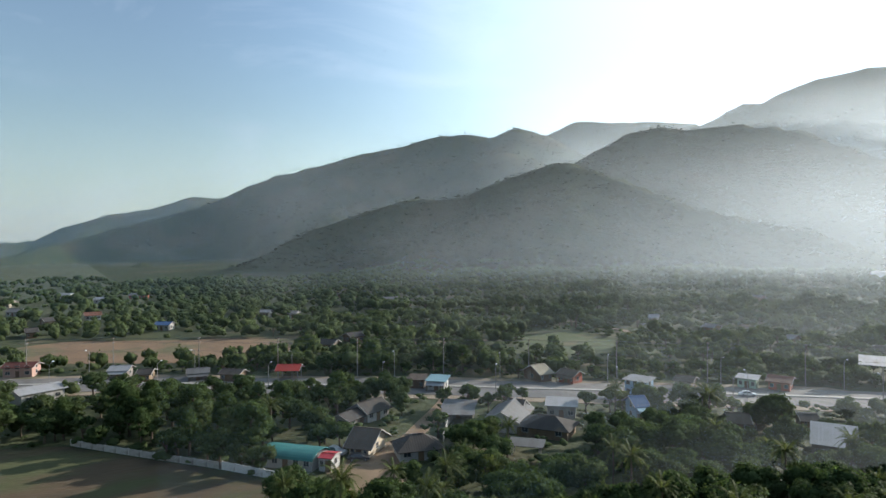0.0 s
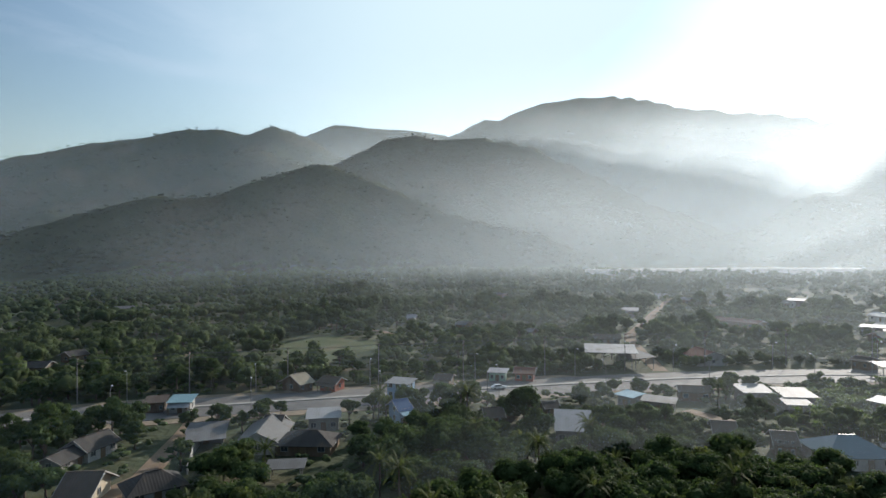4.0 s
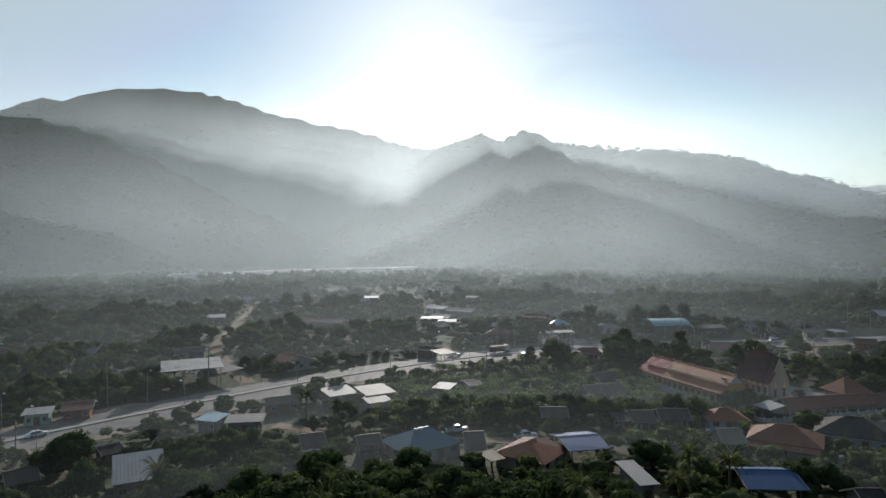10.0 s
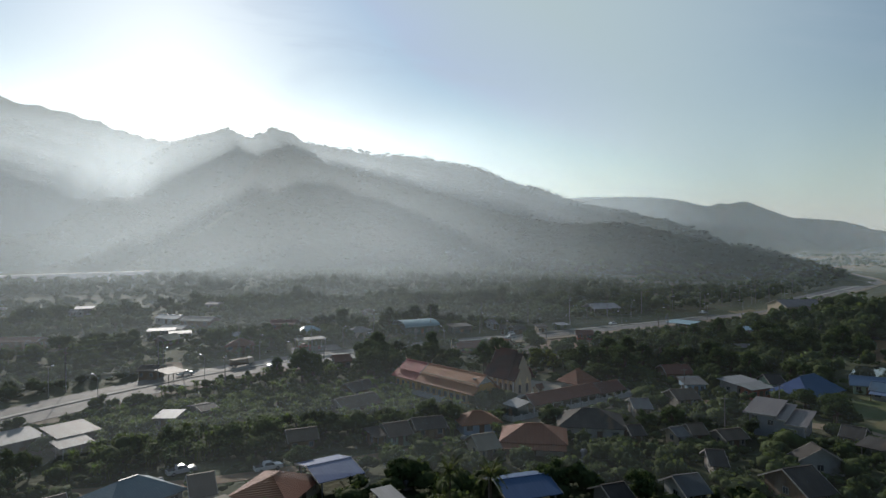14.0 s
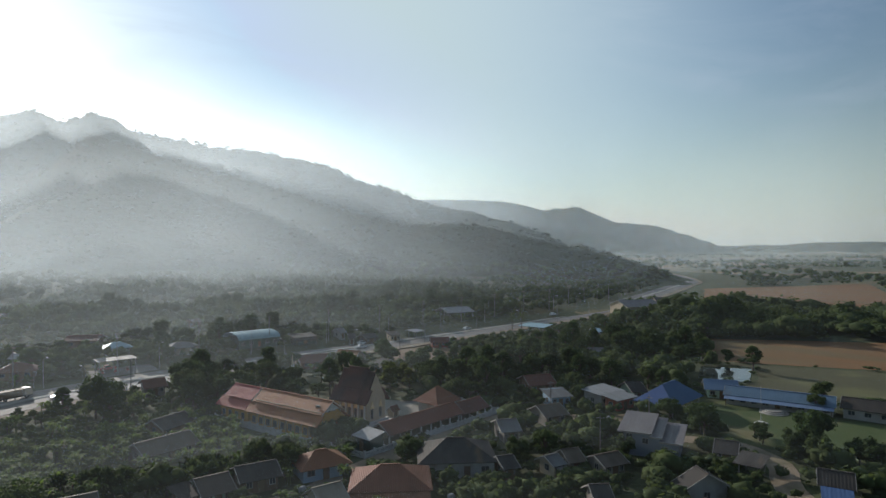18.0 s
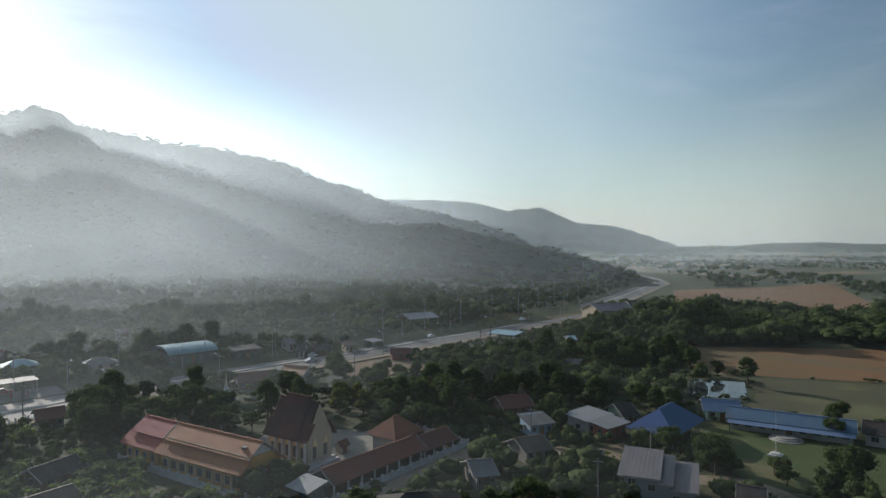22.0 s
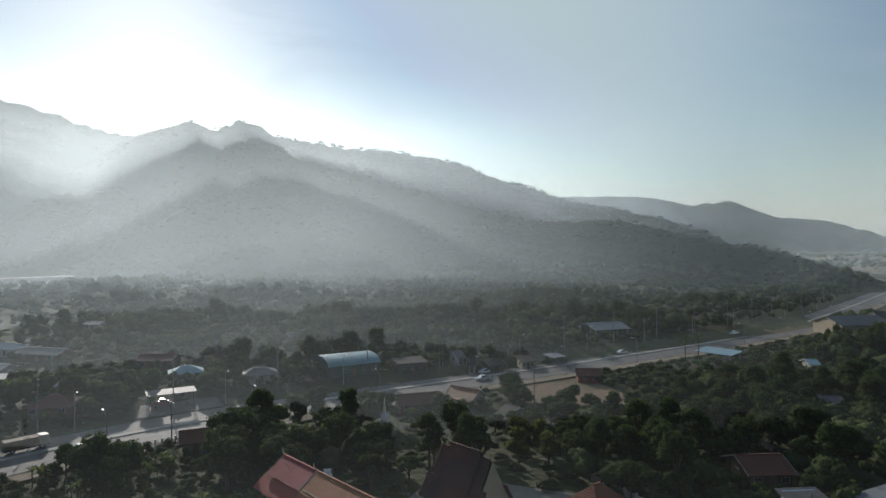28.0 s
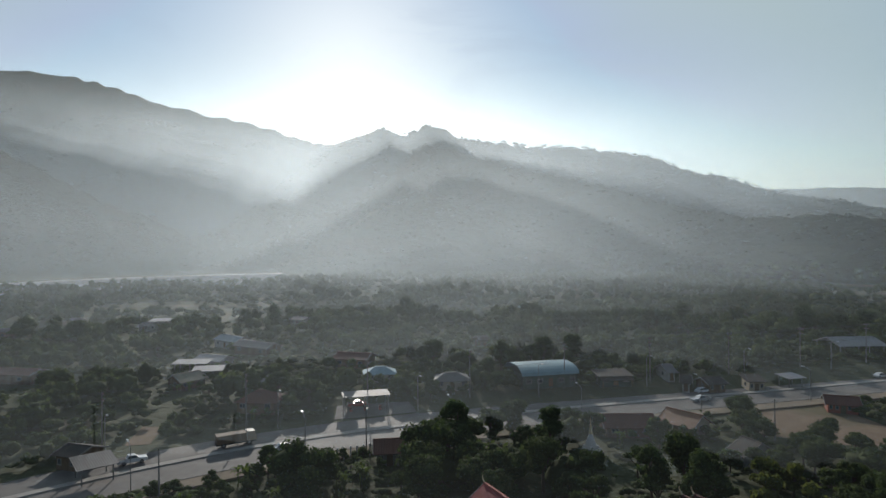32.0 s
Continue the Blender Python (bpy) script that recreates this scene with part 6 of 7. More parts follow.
# ---- where things grow ----
ROAD_PTS = np.array([(p.x, p.y) for p in ROAD_LINE])
LANE_PTS = np.array(LANES)
FOOT = np.array([(*q, 0.8 if q[1] > 245 else 0.7 if q[0] < 60 or q[1] > 190 else 0.52) for q in FOOTPRINTS] + [(229, 123, 7, 0.5, 1.0), (222, 122, 6, 0.5, 1.0)] + [(p[0], p[1], 6.0, 0.3, 1.0) for p in ROAD_PTS[::3] if 205 < p[0] < 420])
LOOKOUTS = [(14, -22, 42), (8, -14, 42), (7, 4, 42), (20, 30, 42), (42, 53, 42), (58, 75, 42), (64, 97, 42)]


def inside(x, y, poly):
    hit = False
    for (ax, ay), (bx, by) in zip(poly, poly[1:] + poly[:1]):
        if (ay > y) != (by > y) and x < (bx - ax) * (y - ay) / (by - ay) + ax:
            hit = not hit
    return hit


def free(x, y, r, tall, strict=True):
    """Whether a plant may stand here: clear of roads, lanes, yards and houses, and not before a house that is overlooked from the air."""
    if np.hypot(ROAD_PTS[:, 0] - x, ROAD_PTS[:, 1] - y).min() < 13.5 + 0.5 * r:
        return False
    if (np.hypot(LANE_PTS[:, 0] - x, LANE_PTS[:, 1] - y) - LANE_PTS[:, 2]).min() < 0.6 * r:
        return False
    if any(inside(x, y, poly) for poly in OPEN):
        return False
    d = np.hypot(FOOT[:, 0] - x, FOOT[:, 1] - y) - FOOT[:, 2]
    if d.min() < 0.3 * r - 0.4:
        return False
    if strict:
        away = np.hypot(FOOT[:, 0] - x, FOOT[:, 1] - y)
        near = FOOT[(away < 45) | (away < 85) & (FOOT[:, 3] < 0.4)]
        for ex, ey, ez in LOOKOUTS if len(near) else ():
            dx, dy = near[:, 0] - ex, near[:, 1] - ey
            far = np.hypot(dx, dy)
            along = ((x - ex) * dx + (y - ey) * dy) / far
            off = np.abs((x - ex) * dy - (y - ey) * dx) / far
            hides = (along > 0) & (along < far) & (far < 420) & (off < near[:, 2] * 0.6 + r * 0.5) & (tall > ez + (near[:, 3] * near[:, 4] - ez) * along / far)
            if hides.any():
                return False
    return True


def scatter(x0, y0, x1, y1, gap, seed, keep=1.0):
    rng = np.random.RandomState(seed)
    for gx in np.arange(x0, x1, gap):
        for gy in np.arange(y0, y1, gap):
            x, y = gx + rng.uniform(-0.55, 0.55) * gap, gy + rng.uniform(-0.55, 0.55) * gap
            if rng.rand() < keep:
                yield x, y, rng


COUNT = {}
REST = []


def grow(kinds, x, y, s, strict=True, limit=300):
    key = kinds[int(RNG.randint(len(kinds)))]
    name, tall, wide = TREES[key][0], TREES[key][5] * s, TREES[key][6] * s
    if not free(x, y, wide, tall, strict):
        return False
    if COUNT.get(name, 0) < limit:
        COUNT[name] = COUNT.get(name, 0) + 1
        plant_tree(key, x, y, s)
    else:
        REST.append((x, y, tall, wide))
    return True


# single trees that stand out
for key, x, y, s in (("dark2", 163, 222, 1.0), ("dark2", 62.5, 202, 1.35), ("dark1", 66.5, 205, 1.2), ("dark2", 64.5, 197, 1.1), ("dark2", 86, 206, 1.4), ("dark1", 90.6, 211, 1.45), ("mid2", 83, 199, 1.2), ("dark0", 93, 204, 1.2), ("tall1", 82, 192, 0.95), ("tall0", 58, 231 - 16, 0.6),
                     ("dark2", 163, 77, 1.15), ("dark1", 160, 99, 1.1), ("dark0", 164, 108.5, 1.0), ("mid0", 164, 88, 0.6), ("small1", 167, 90, 0.9), ("mid1", 205, 88, 0.9), ("mid0", 197, 86, 0.5), ("light0", 133, 178, 1.15), ("light0", 139, 186, 1.2), ("light0", 142.5, 184, 1.0), ("mid1", 144, 194, 0.75), ("mid0", 149, 193.5, 0.8), ("dark0", 140, 196, 0.8), ("mid2", 156, 196, 0.8), ("tall2", 97, 262, 0.7), ("tall1", 104, 285, 0.9), ("dark2", 58, 262, 1.0), ("dark1", 66, 259.5, 0.9), ("mid2", 97, 255.5, 0.7), ("dark1", 116, 259, 0.75),
                     ("light0", 138, 175, 1.05), ("tall0", 144, 168, 1.0), ("tall1", 150, 160, 0.95), ("tall2", 146, 152, 0.85), ("tall0", 118, 186, 0.9), ("tall1", 126, 189, 0.95), ("mid2", 111, 195, 1.0), ("tall1", 104, 197, 0.9),
                     ("dark1", 98, 199, 1.0), ("tall2", 110, 208, 0.85), ("palm0", -111, 20, 1.0), ("palm0", -113.5, 26, 1.05), ("palm1", -116, 18, 0.9), ("palm0", 56, 97, 0.95), ("palm0", 59.5, 91, 1.0), ("palm1", 52, 92, 0.9),
                     ("palm1", -31, 104, 0.95), ("palm0", -12.5, 151.5, 0.9), ("palm0", 248, 232, 0.95), ("palm0", 251, 229, 1.0), ("tall2", 236, 170, 1.0), ("tall1", 226, 152, 0.9), ("palm1", -72, 46, 0.9), ("palm1", -66, 38, 0.9),
                     ("small0", -146, 48, 0.9), ("dark0", -112, 92, 0.55), ("dark0", -107, 94, 0.6), ("small2", 104, 151, 0.9), ("dark0", 158.8, 97.6, 1.0), ("small1", 161.9, 86.7, 1.0), ("mid0", 196, 87, 0.75), ("small0", 105.1, 133.4, 0.9), ("small0", 108.9, 134.5, 0.85), ("dark0", 97.5, 146.5, 0.8), ("dark1", 99.5, 149.5, 0.7)):
    plant_tree(key, x, y, s)

# banana plots and low orchards between the highway and the temple
for x, y, rng in scatter(4, 144, 62, 186, 3.1, 1):
    if rng.rand() < (0.85 if 6 < x < 44 else 0.35):
        grow(("ban0", "ban1"), x, y, rng.uniform(0.8, 1.15), True, 190)
    else:
        grow(("small0", "small1", "small2"), x, y, rng.uniform(0.6, 0.95), True, 300)
for x, y, rng in scatter(24, 172, 92, 224, 4.0, 2):
    if rng.rand() < 0.2:
        grow(("ban0", "ban1"), x, y, rng.uniform(0.8, 1.1), True, 230)
    else:
        grow(("small0", "small1", "small2"), x, y, rng.uniform(0.55, 0.9), True, 300)
for x, y, rng in scatter(60, 124, 92, 186, 3.0, 21):
    if rng.rand() < 0.6:
        grow(("ban0", "ban1"), x, y, rng.uniform(0.75, 1.05), True, 300)
    else:
        grow(("small0", "small1", "small2"), x, y, rng.uniform(0.55, 0.9), True, 300)
# low hedges, bananas and shrubs between the village houses
for x, y, rng in scatter(60, 58, 178, 150, 3.9, 22, 0.9):
    grow(("small0", "small1", "ban0", "small2", "ban1"), x, y, rng.uniform(0.5, 0.8), True, 300)
# orchard belt below the first part of the flight
for x, y, rng in scatter(-84, 14, 34, 124, 5.1, 3):
    grow(("dark0", "dark1", "dark2", "mid0") if rng.rand() < 0.74 else ("mid1", "light0", "light1", "palm1", "palm0", "ban1"), x, y, rng.uniform(0.8, 1.15))
# the village
for x, y, rng in scatter(-180, -30, -84, 92, 5.6, 4, 0.95):
    grow(("dark0", "mid0", "mid1", "mid2", "light1", "tall0"), x, y, rng.uniform(0.75, 1.08))
for x, y, rng in scatter(34, 60, 168, 150, 4.9, 5, 0.95):
    grow(("dark0", "dark1", "mid0", "small2", "small1", "ban0"), x, y, rng.uniform(0.65, 0.95))
for x, y, rng in scatter(92, 150, 262, 240, 6.6, 6, 0.95):
    grow(("mid1", "mid2", "dark1", "tall0", "dark2", "light1"), x, y, rng.uniform(0.8, 1.1))
for x, y, rng in scatter(168, 112, 250, 190, 7.0, 16, 0.9):
    grow(("mid1", "tall1", "dark1", "tall0", "dark2"), x, y, rng.uniform(0.7, 1.0))
for x, y, rng in scatter(-84, 122, 24, 200, 6.2, 7, 0.85):
    grow(("dark0", "mid0", "small1", "small2", "mid1"), x, y, rng.uniform(0.6, 0.9))
# beyond the highway
for x, y, rng in scatter(-330, 40, 330, 420, 6.3, 8, 0.93):
    if y > 60 - 0.9 * x - 220 + 0 and np.hypot(ROAD_PTS[:, 0] - x, ROAD_PTS[:, 1] - y).min() > 14:
        side = ROAD_PTS[np.hypot(ROAD_PTS[:, 0] - x, ROAD_PTS[:, 1] - y).argmin()]
        if y > side[1] - 2:
            stand = float(value_noise(np.array(x / 24 + 3), np.array(y / 24)))
            if stand < -0.42:
                continue
            kinds = ("small2", "small0", "ban1", "small1") if stand < -0.12 else ("mid0", "mid1", "dark1", "small2", "light1", "dark0") if stand < 0.25 else ("tall0", "mid2", "tall1", "dark2", "palm0")
            grow(kinds, x, y, rng.uniform(0.55, 1.05))
for x, y, rng in scatter(-420, -120, -180, 140, 8.0, 9, 0.85):
    grow(("mid0", "mid1", "dark1", "small2"), x, y, rng.uniform(0.7, 1.0))
for x, y, rng in scatter(262, 140, 420, 262, 7.6, 10, 0.9):
    grow(("tall0", "mid1", "dark1", "mid2"), x, y, rng.uniform(0.75, 1.05))


# low shrubs on the near verge of the eastern highway
for x, y, rng in scatter(196, 150, 425, 262, 4.2, 26, 0.9):
    d = np.hypot(ROAD_PTS[:, 0] - x, ROAD_PTS[:, 1] - y)
    if d.min() > 17 and y < ROAD_PTS[d.argmin()][1] and free(x, y, 1.2, 2.5, False):
        tall = rng.uniform(1.6, 2.6) + 0.045 * min(60.0, d.min() - 17)
        REST.append((x, y, tall, tall * 0.62))
# garden trees along the far side of the highway
for x, y, rng in scatter(-210, 20, 215, 285, 4.6, 24, 0.75):
    d = np.hypot(ROAD_PTS[:, 0] - x, ROAD_PTS[:, 1] - y)
    if 15.5 < d.min() < 40 and y > ROAD_PTS[d.argmin()][1]:
        grow(("small0", "small1", "small2", "dark0", "mid0", "ban0"), x, y, rng.uniform(0.5, 0.72), False, 330)

# low gardens before the houses beyond the highway
for hx, hy, hw, hh in FOOTPRINTS:
    if 20 < hx < 225 and 215 < hy < 320 and hw < 10 and not 70 < hx < 90:
        for k in range(4):
            x, y = hx + hw * (-0.9 + 0.6 * k) + RNG.uniform(-0.5, 0.5), hy - hw * 0.8 - 1.2 + RNG.uniform(-0.7, 0.5)
            if np.hypot(ROAD_PTS[:, 0] - x, ROAD_PTS[:, 1] - y).min() > 14.6 and not any(inside(x, y, poly) for poly in OPEN):
                plant_tree(("small0", "small1", "small2", "ban0")[int(RNG.randint(4))], x, y, RNG.uniform(0.62, 0.85))


# ---- woods too many to count ----
def crown_pattern(seed, lobes, leaves, size):
    """A crown of unit height and half width, uneven in outline, for joining into woods."""
    rng = np.random.RandomState(seed)
    v0, f0 = ICO1
    vs, fs, o = [], [], 0
    style = rng.rand()
    for k in range(lobes):
        a, q = rng.uniform(0, 6.28), rng.uniform(0.0, 0.42)
        r = rng.uniform(0.14, 0.34) * (1.25 - q)
        c = np.array([q * math.cos(a), q * math.sin(a), rng.uniform(0.42, 1.0 - r - 0.25 * q * (1 + style))])
        vs.append(v0 * r * (1 + 0.36 * rng.uniform(-1, 1, (len(v0), 1))) * [1, 1, 0.85] + c)
        fs.append(f0 + o)
        o += len(v0)
        n = leaves // lobes
        if n:
            d = rng.normal(size=(n, 3))
            d[:, 2] = np.abs(d[:, 2]) - 0.25
            d /= np.linalg.norm(d, axis=1)[:, None]
            lean = d + rng.normal(size=(n, 3)) * 0.5
            lean /= np.linalg.norm(lean, axis=1)[:, None]
            v, f = leaf_quads(d * r * rng.uniform(0.8, 1.3, (n, 1)) + c, lean, size, rng)
            vs.append(v)
            fs.append(f + o)
            o += len(v)
    return np.concatenate(vs), np.concatenate(fs)


def woods(name, spots, label, mat, seed, leaves=46, lobes=5):
    """Many crowns joined, each turned and stretched differently."""
    rng = np.random.RandomState(seed)
    patterns = [crown_pattern(seed * 20 + k, max(2, lobes + k % 3 - 1), leaves, 0.13) for k in range(14)]
    vs, fs, o = [], [], 0
    for x, y, tall, wide, z in spots:
        v, f = patterns[int(rng.randint(14))]
        w = 2.0 * wide * rng.uniform(0.8, 1.25)
        v = spin(v, rng.uniform(0, 6.28)) * [w, w * rng.uniform(0.75, 1.25), tall] + [x, y, z - 0.25 * tall * (leaves == 0)]
        vs.append(v)
        fs.append(f + o)
        o += len(v)
    me = fast_mesh(name, np.concatenate(vs), np.concatenate(fs), mat)
    return tagged(new(name, me), label, "trees", kind="stuff")


def far_spots(x0, y0, x1, y1, gap, seed, tall, keep=1.0, test=None):
    pts = [(x, y, rng.uniform(0.5, 1.25)) for x, y, rng in scatter(x0, y0, x1, y1, gap, seed, keep)]
    a = np.array(pts)
    z = land(a[:, 0], a[:, 1])
    base = 0.02 * np.clip(a[:, 1] - 170, 0, 500)
    out = []
    for (x, y, s), zz, b in zip(pts, z, base):
        if test is None or test(x, y, zz - b):
            stand = 0.85 + 0.9 * float(value_noise(np.array(x / 38 + 5), np.array(y / 38))) + 0.5 * float(value_noise(np.array(x / 11), np.array(y / 11 + 9)))
            if stand > 0.5:
                out.append((x, y, tall * s * stand, tall * 0.5 * s * (0.4 + 0.6 * stand), zz))
    return out


def clear_of(x, y, r):
    d = np.hypot(ROAD_PTS[:, 0] - x, ROAD_PTS[:, 1] - y)
    if d.min() < 15 or (x > 250 and d.min() < 60 and y < ROAD_PTS[d.argmin()][1]):
        return False
    return (np.hypot(FOOT[:, 0] - x, FOOT[:, 1] - y) - FOOT[:, 2]).min() > r and not any(inside(x, y, poly) for poly in OPEN)


rest = [(x, y, t, w, ground_z(x, y)) for x, y, t, w in REST]
woods("woodland", rest, "mixed village trees beyond the highway", L_MID, 31, 72, 7)
under = [(x, y, 2.2 * s, 1.9 * s, ground_z(x, y)) for x, y, s in ((x, y, rng.uniform(0.4, 1.1)) for x, y, rng in scatter(-230, -30, 300, 430, 5.0, 30, 0.9)) if free(x, y, 1.5, 2.0, False)]
woods("undergrowth", under, "low scrub and hedges between the houses", L_MID, 29, 12, 3)
mid_spots = far_spots(-760, 100, 720, 760, 8.6, 33, 7.5, 0.9, lambda x, y, up: (y > 418 or x < -330 or x > 325 and y > 272) and up < 14 and clear_of(x, y, 3))
woods("woodland", mid_spots, "broken woodland at the foot of the hills", L_MID, 34, 22, 5)
west_spots = far_spots(-900, -330, -420, 100, 12, 35, 8.0, 0.7, lambda x, y, up: up < 10 and clear_of(x, y, 3))
woods("woodland", west_spots, "scattered trees of the western village", L_MID, 36, 30, 5)
east = far_spots(420, 60, 1000, 330, 14, 37, 9.0, 0.55, lambda x, y, up: up < 4 and clear_of(x, y, 3) and float(value_noise(np.array(x / 120 + 3), np.array(y / 60))) > 0.02)
east += far_spots(300, 20, 450, 225, 6.0, 38, 15.0, 0.97, lambda x, y, up: max(310 + 0.5 * (150 - y), 306) < x < 425 + 0.58 * (222 - y) and clear_of(x, y, 3))
east += far_spots(200, -200, 420, 60, 11, 39, 8.0, 0.35, lambda x, y, up: clear_of(x, y, 3))
woods("woodland", east, "tree belts between the eastern fields", L_MID, 40, 60, 6)
plain = far_spots(560, -500, 2600, 1200, 17, 41, 9.0, 0.85, lambda x, y, up: up < 3 and clear_of(x, y, 3) and float(value_noise(np.array((0.86 * x + 0.5 * y) / 105 + 3), np.array((0.5 * x - 0.86 * y) / 420))) > 0.06)
woods("woodland", plain, "distant tree lines across the plain", L_DARK, 42, 6, 3)
hill = far_spots(-1300, 250, 860, 1500, 9.5, 43, 9.0, 0.95, lambda x, y, up: up >= 5)
woods("forest", [(x, y, t * 0.55, w * 1.05, z) for x, y, t, w, z in hill], "dry forest covering the nearer hills", leaf_material("hill_forest_leaf", (0.03, 0.044, 0.019), (0.032, 0.046, 0.02), (0.042, 0.05, 0.024), 0.2), 44, 0, 2)
crest = far_spots(-2450, 300, 980, 2700, 19, 45, 13.0, 0.95, lambda x, y, up: up > 40 and (x < -1300 or y > 1500) and y < 2250 + 0.25 * abs(x + 700))
woods("forest", [(x, y, t * 0.42, w * 1.15, z) for x, y, t, w, z in crest], "dry forest covering the far ridges", bpy.data.materials["hill_forest_leaf"], 46, 0, 2)



# ---- poles, cables and street lamps along the highway ----
M_INSUL = material("glazed_insulator", (0.3, 0.14, 0.07), (0.24, 0.1, 0.05), 4, 0.3)
M_POLE = material("weathered_pole_concrete", (0.2, 0.19, 0.175), (0.14, 0.13, 0.12), 1.2, 0.85)
M_CABLE = material("weathered_cable", (0.06, 0.06, 0.06), (0.1, 0.1, 0.1), 2, 0.6)
M_LAMP = material("lamp_housing", (0.6, 0.62, 0.62), (0.5, 0.52, 0.52), 3, 0.4, 0.3)


def tapered(r0, r1, z0, z1, n=8):
    v = [(r * math.cos(2 * math.pi * k / n), r * math.sin(2 * math.pi * k / n), z) for r, z in ((r0, z0), (r1, z1)) for k in range(n)]
    f = [(k, (k + 1) % n, n + (k + 1) % n, n + k) for k in range(n)] + [tuple(range(2 * n - 1, n - 1, -1)), tuple(range(n))]
    return v, [q if i < n else q for i, q in enumerate(f)]


def along_road(step, start, stop):
    """Places and headings at even steps along the highway."""
    out, run, mark = [], 0.0, start
    for a, b in zip(ROAD_LINE, ROAD_LINE[1:]):
        d = (b - a).length
        while run + d >= mark and mark <= stop:
            p = a + (b - a) * ((mark - run) / d)
            out.append((p, math.degrees(math.atan2(b.y - a.y, b.x - a.x)), Vector((-(b - a).y, (b - a).x)).normalized()))
            mark += step
        run += d
    return out


POLE_TOPS = []


def utility_pole(x, y, rot):
    p = thing("utility_pole", x, y, rot, "tall concrete utility pole with steel crossarms", "utility pole", "utility poles")
    put("pole", shared_mesh(("pole",), lambda: tapered(0.17, 0.1, -0.5, 12.6), M_POLE), p, Matrix())
    for z, w in ((12.2, 1.1), (10.9, 1.0)):
        arm = put("crossarm", shared_mesh(("crossarm", w), lambda: box_data(-0.06, -w, -0.06, 0.06, w, 0.06), M_STEEL), p, pose(0.17, 0, z))
        for s in (-1, 0, 1):
            put("insulator", shared_mesh(("insulator",), lambda: lathe([(0.05, 0.06), (0.09, 0.12), (0.05, 0.18), (0.09, 0.24), (0.03, 0.32), (0.0, 0.33)], 8), M_INSUL), arm, pose(0, s * w * 0.85, 0))
    put("cable_clamp", shared_mesh(("clamp",), lambda: box_data(-0.2, -0.05, -0.3, -0.1, 0.05, 0.3), M_STEEL), p, pose(0, 0, 8.2))
    POLE_TOPS.append(p)


for p, a, n in along_road(27.0, 60.0, 900.0):
    q = p + n * 14.2
    utility_pole(q.x, q.y, a)


def cable_data(a, b, sag, r=0.028, n=9):
    vs, fs = [], []
    for k in range(n + 1):
        t = k / n
        c = a.lerp(b, t) - Vector((0, 0, sag * 4 * t * (1 - t)))
        vs += [(c.x - r, c.y, c.z), (c.x + r, c.y, c.z), (c.x, c.y, c.z + r * 1.5)]
        if k:
            o = 3 * k
            fs += [(o - 3, o - 2, o + 1, o), (o - 2, o - 1, o + 2, o + 1), (o - 1, o - 3, o, o + 2)]
    return vs, fs


for p, q in zip(POLE_TOPS, POLE_TOPS[1:]):
    span = tagged(new("power_line"), "sagging span of power cables between utility poles", "cable", "power lines")
    span.location = p.location
    for off, z, sag in ((-0.93, 12.5, 0.45), (0, 12.5, 0.5), (0.93, 12.5, 0.45), (-0.85, 11.2, 0.5), (0.85, 11.2, 0.55), (0, 8.2, 0.7)):
        a = p.matrix_basis @ Vector((0.17, off, z)) - p.location
        b = q.matrix_basis @ Vector((0.17, off, z)) - p.location
        raw_part("cable", *cable_data(a, b, sag), M_CABLE, span)


def street_lamp(x, y, rot):
    l = thing("street_lamp", x, y, rot, "slim steel street lamp with a curved arm", "street lamp", "street lamps")
    put("pole", shared_mesh(("lamp_pole",), lambda: tapered(0.11, 0.06, -0.4, 8.4), M_STEEL), l, Matrix())

    def arm():
        vs, fs = [], []
        for k in range(7):
            t = k / 6
            cx, cz, r = 2.2 * math.sin(t * 1.35), 8.4 + 0.75 * math.sin(t * 1.6), 0.05
            vs += [(cx - r, -r, cz), (cx + r, -r, cz), (cx + r, r, cz), (cx - r, r, cz)]
            if k:
                o = 4 * k
                fs += [(o - 4 + m, o - 4 + (m + 1) % 4, o + (m + 1) % 4, o + m) for m in range(4)]
        return vs, fs
    put("arm", shared_mesh(("lamp_arm",), arm, M_STEEL), l, Matrix())
    put("lamp_head", shared_mesh(("lamp_head",), lambda: box_data(1.9, -0.16, 9.02, 2.75, 0.16, 9.2), M_LAMP), l, Matrix())


for k, (p, a, n) in enumerate(along_road(33.0, 75.0, 880.0)):
    q, r = p + n * 11.2, p - n * 12.2
    street_lamp(q.x, q.y, a - 90)
    street_lamp(r.x, r.y, a + 90)
for x, y, a in ((41, 208, 40), (77, 226, 20), (162, 210, 90), (150, 106, 10), (146, 130, 60), (-66, 128, 40), (128, 104, 30)):
    p = thing("utility_pole", x, y, a, "plain concrete village pole with one crossarm", "utility pole", "village poles")
    put("pole", shared_mesh(("short_pole",), lambda: tapered(0.16, 0.1, -0.5, 9.0), M_POLE), p, Matrix())
    put("crossarm", shared_mesh(("short_arm",), lambda: box_data(-0.05, -0.8, -0.05, 0.05, 0.8, 0.05), M_STEEL), p, pose(0.15, 0, 8.5))


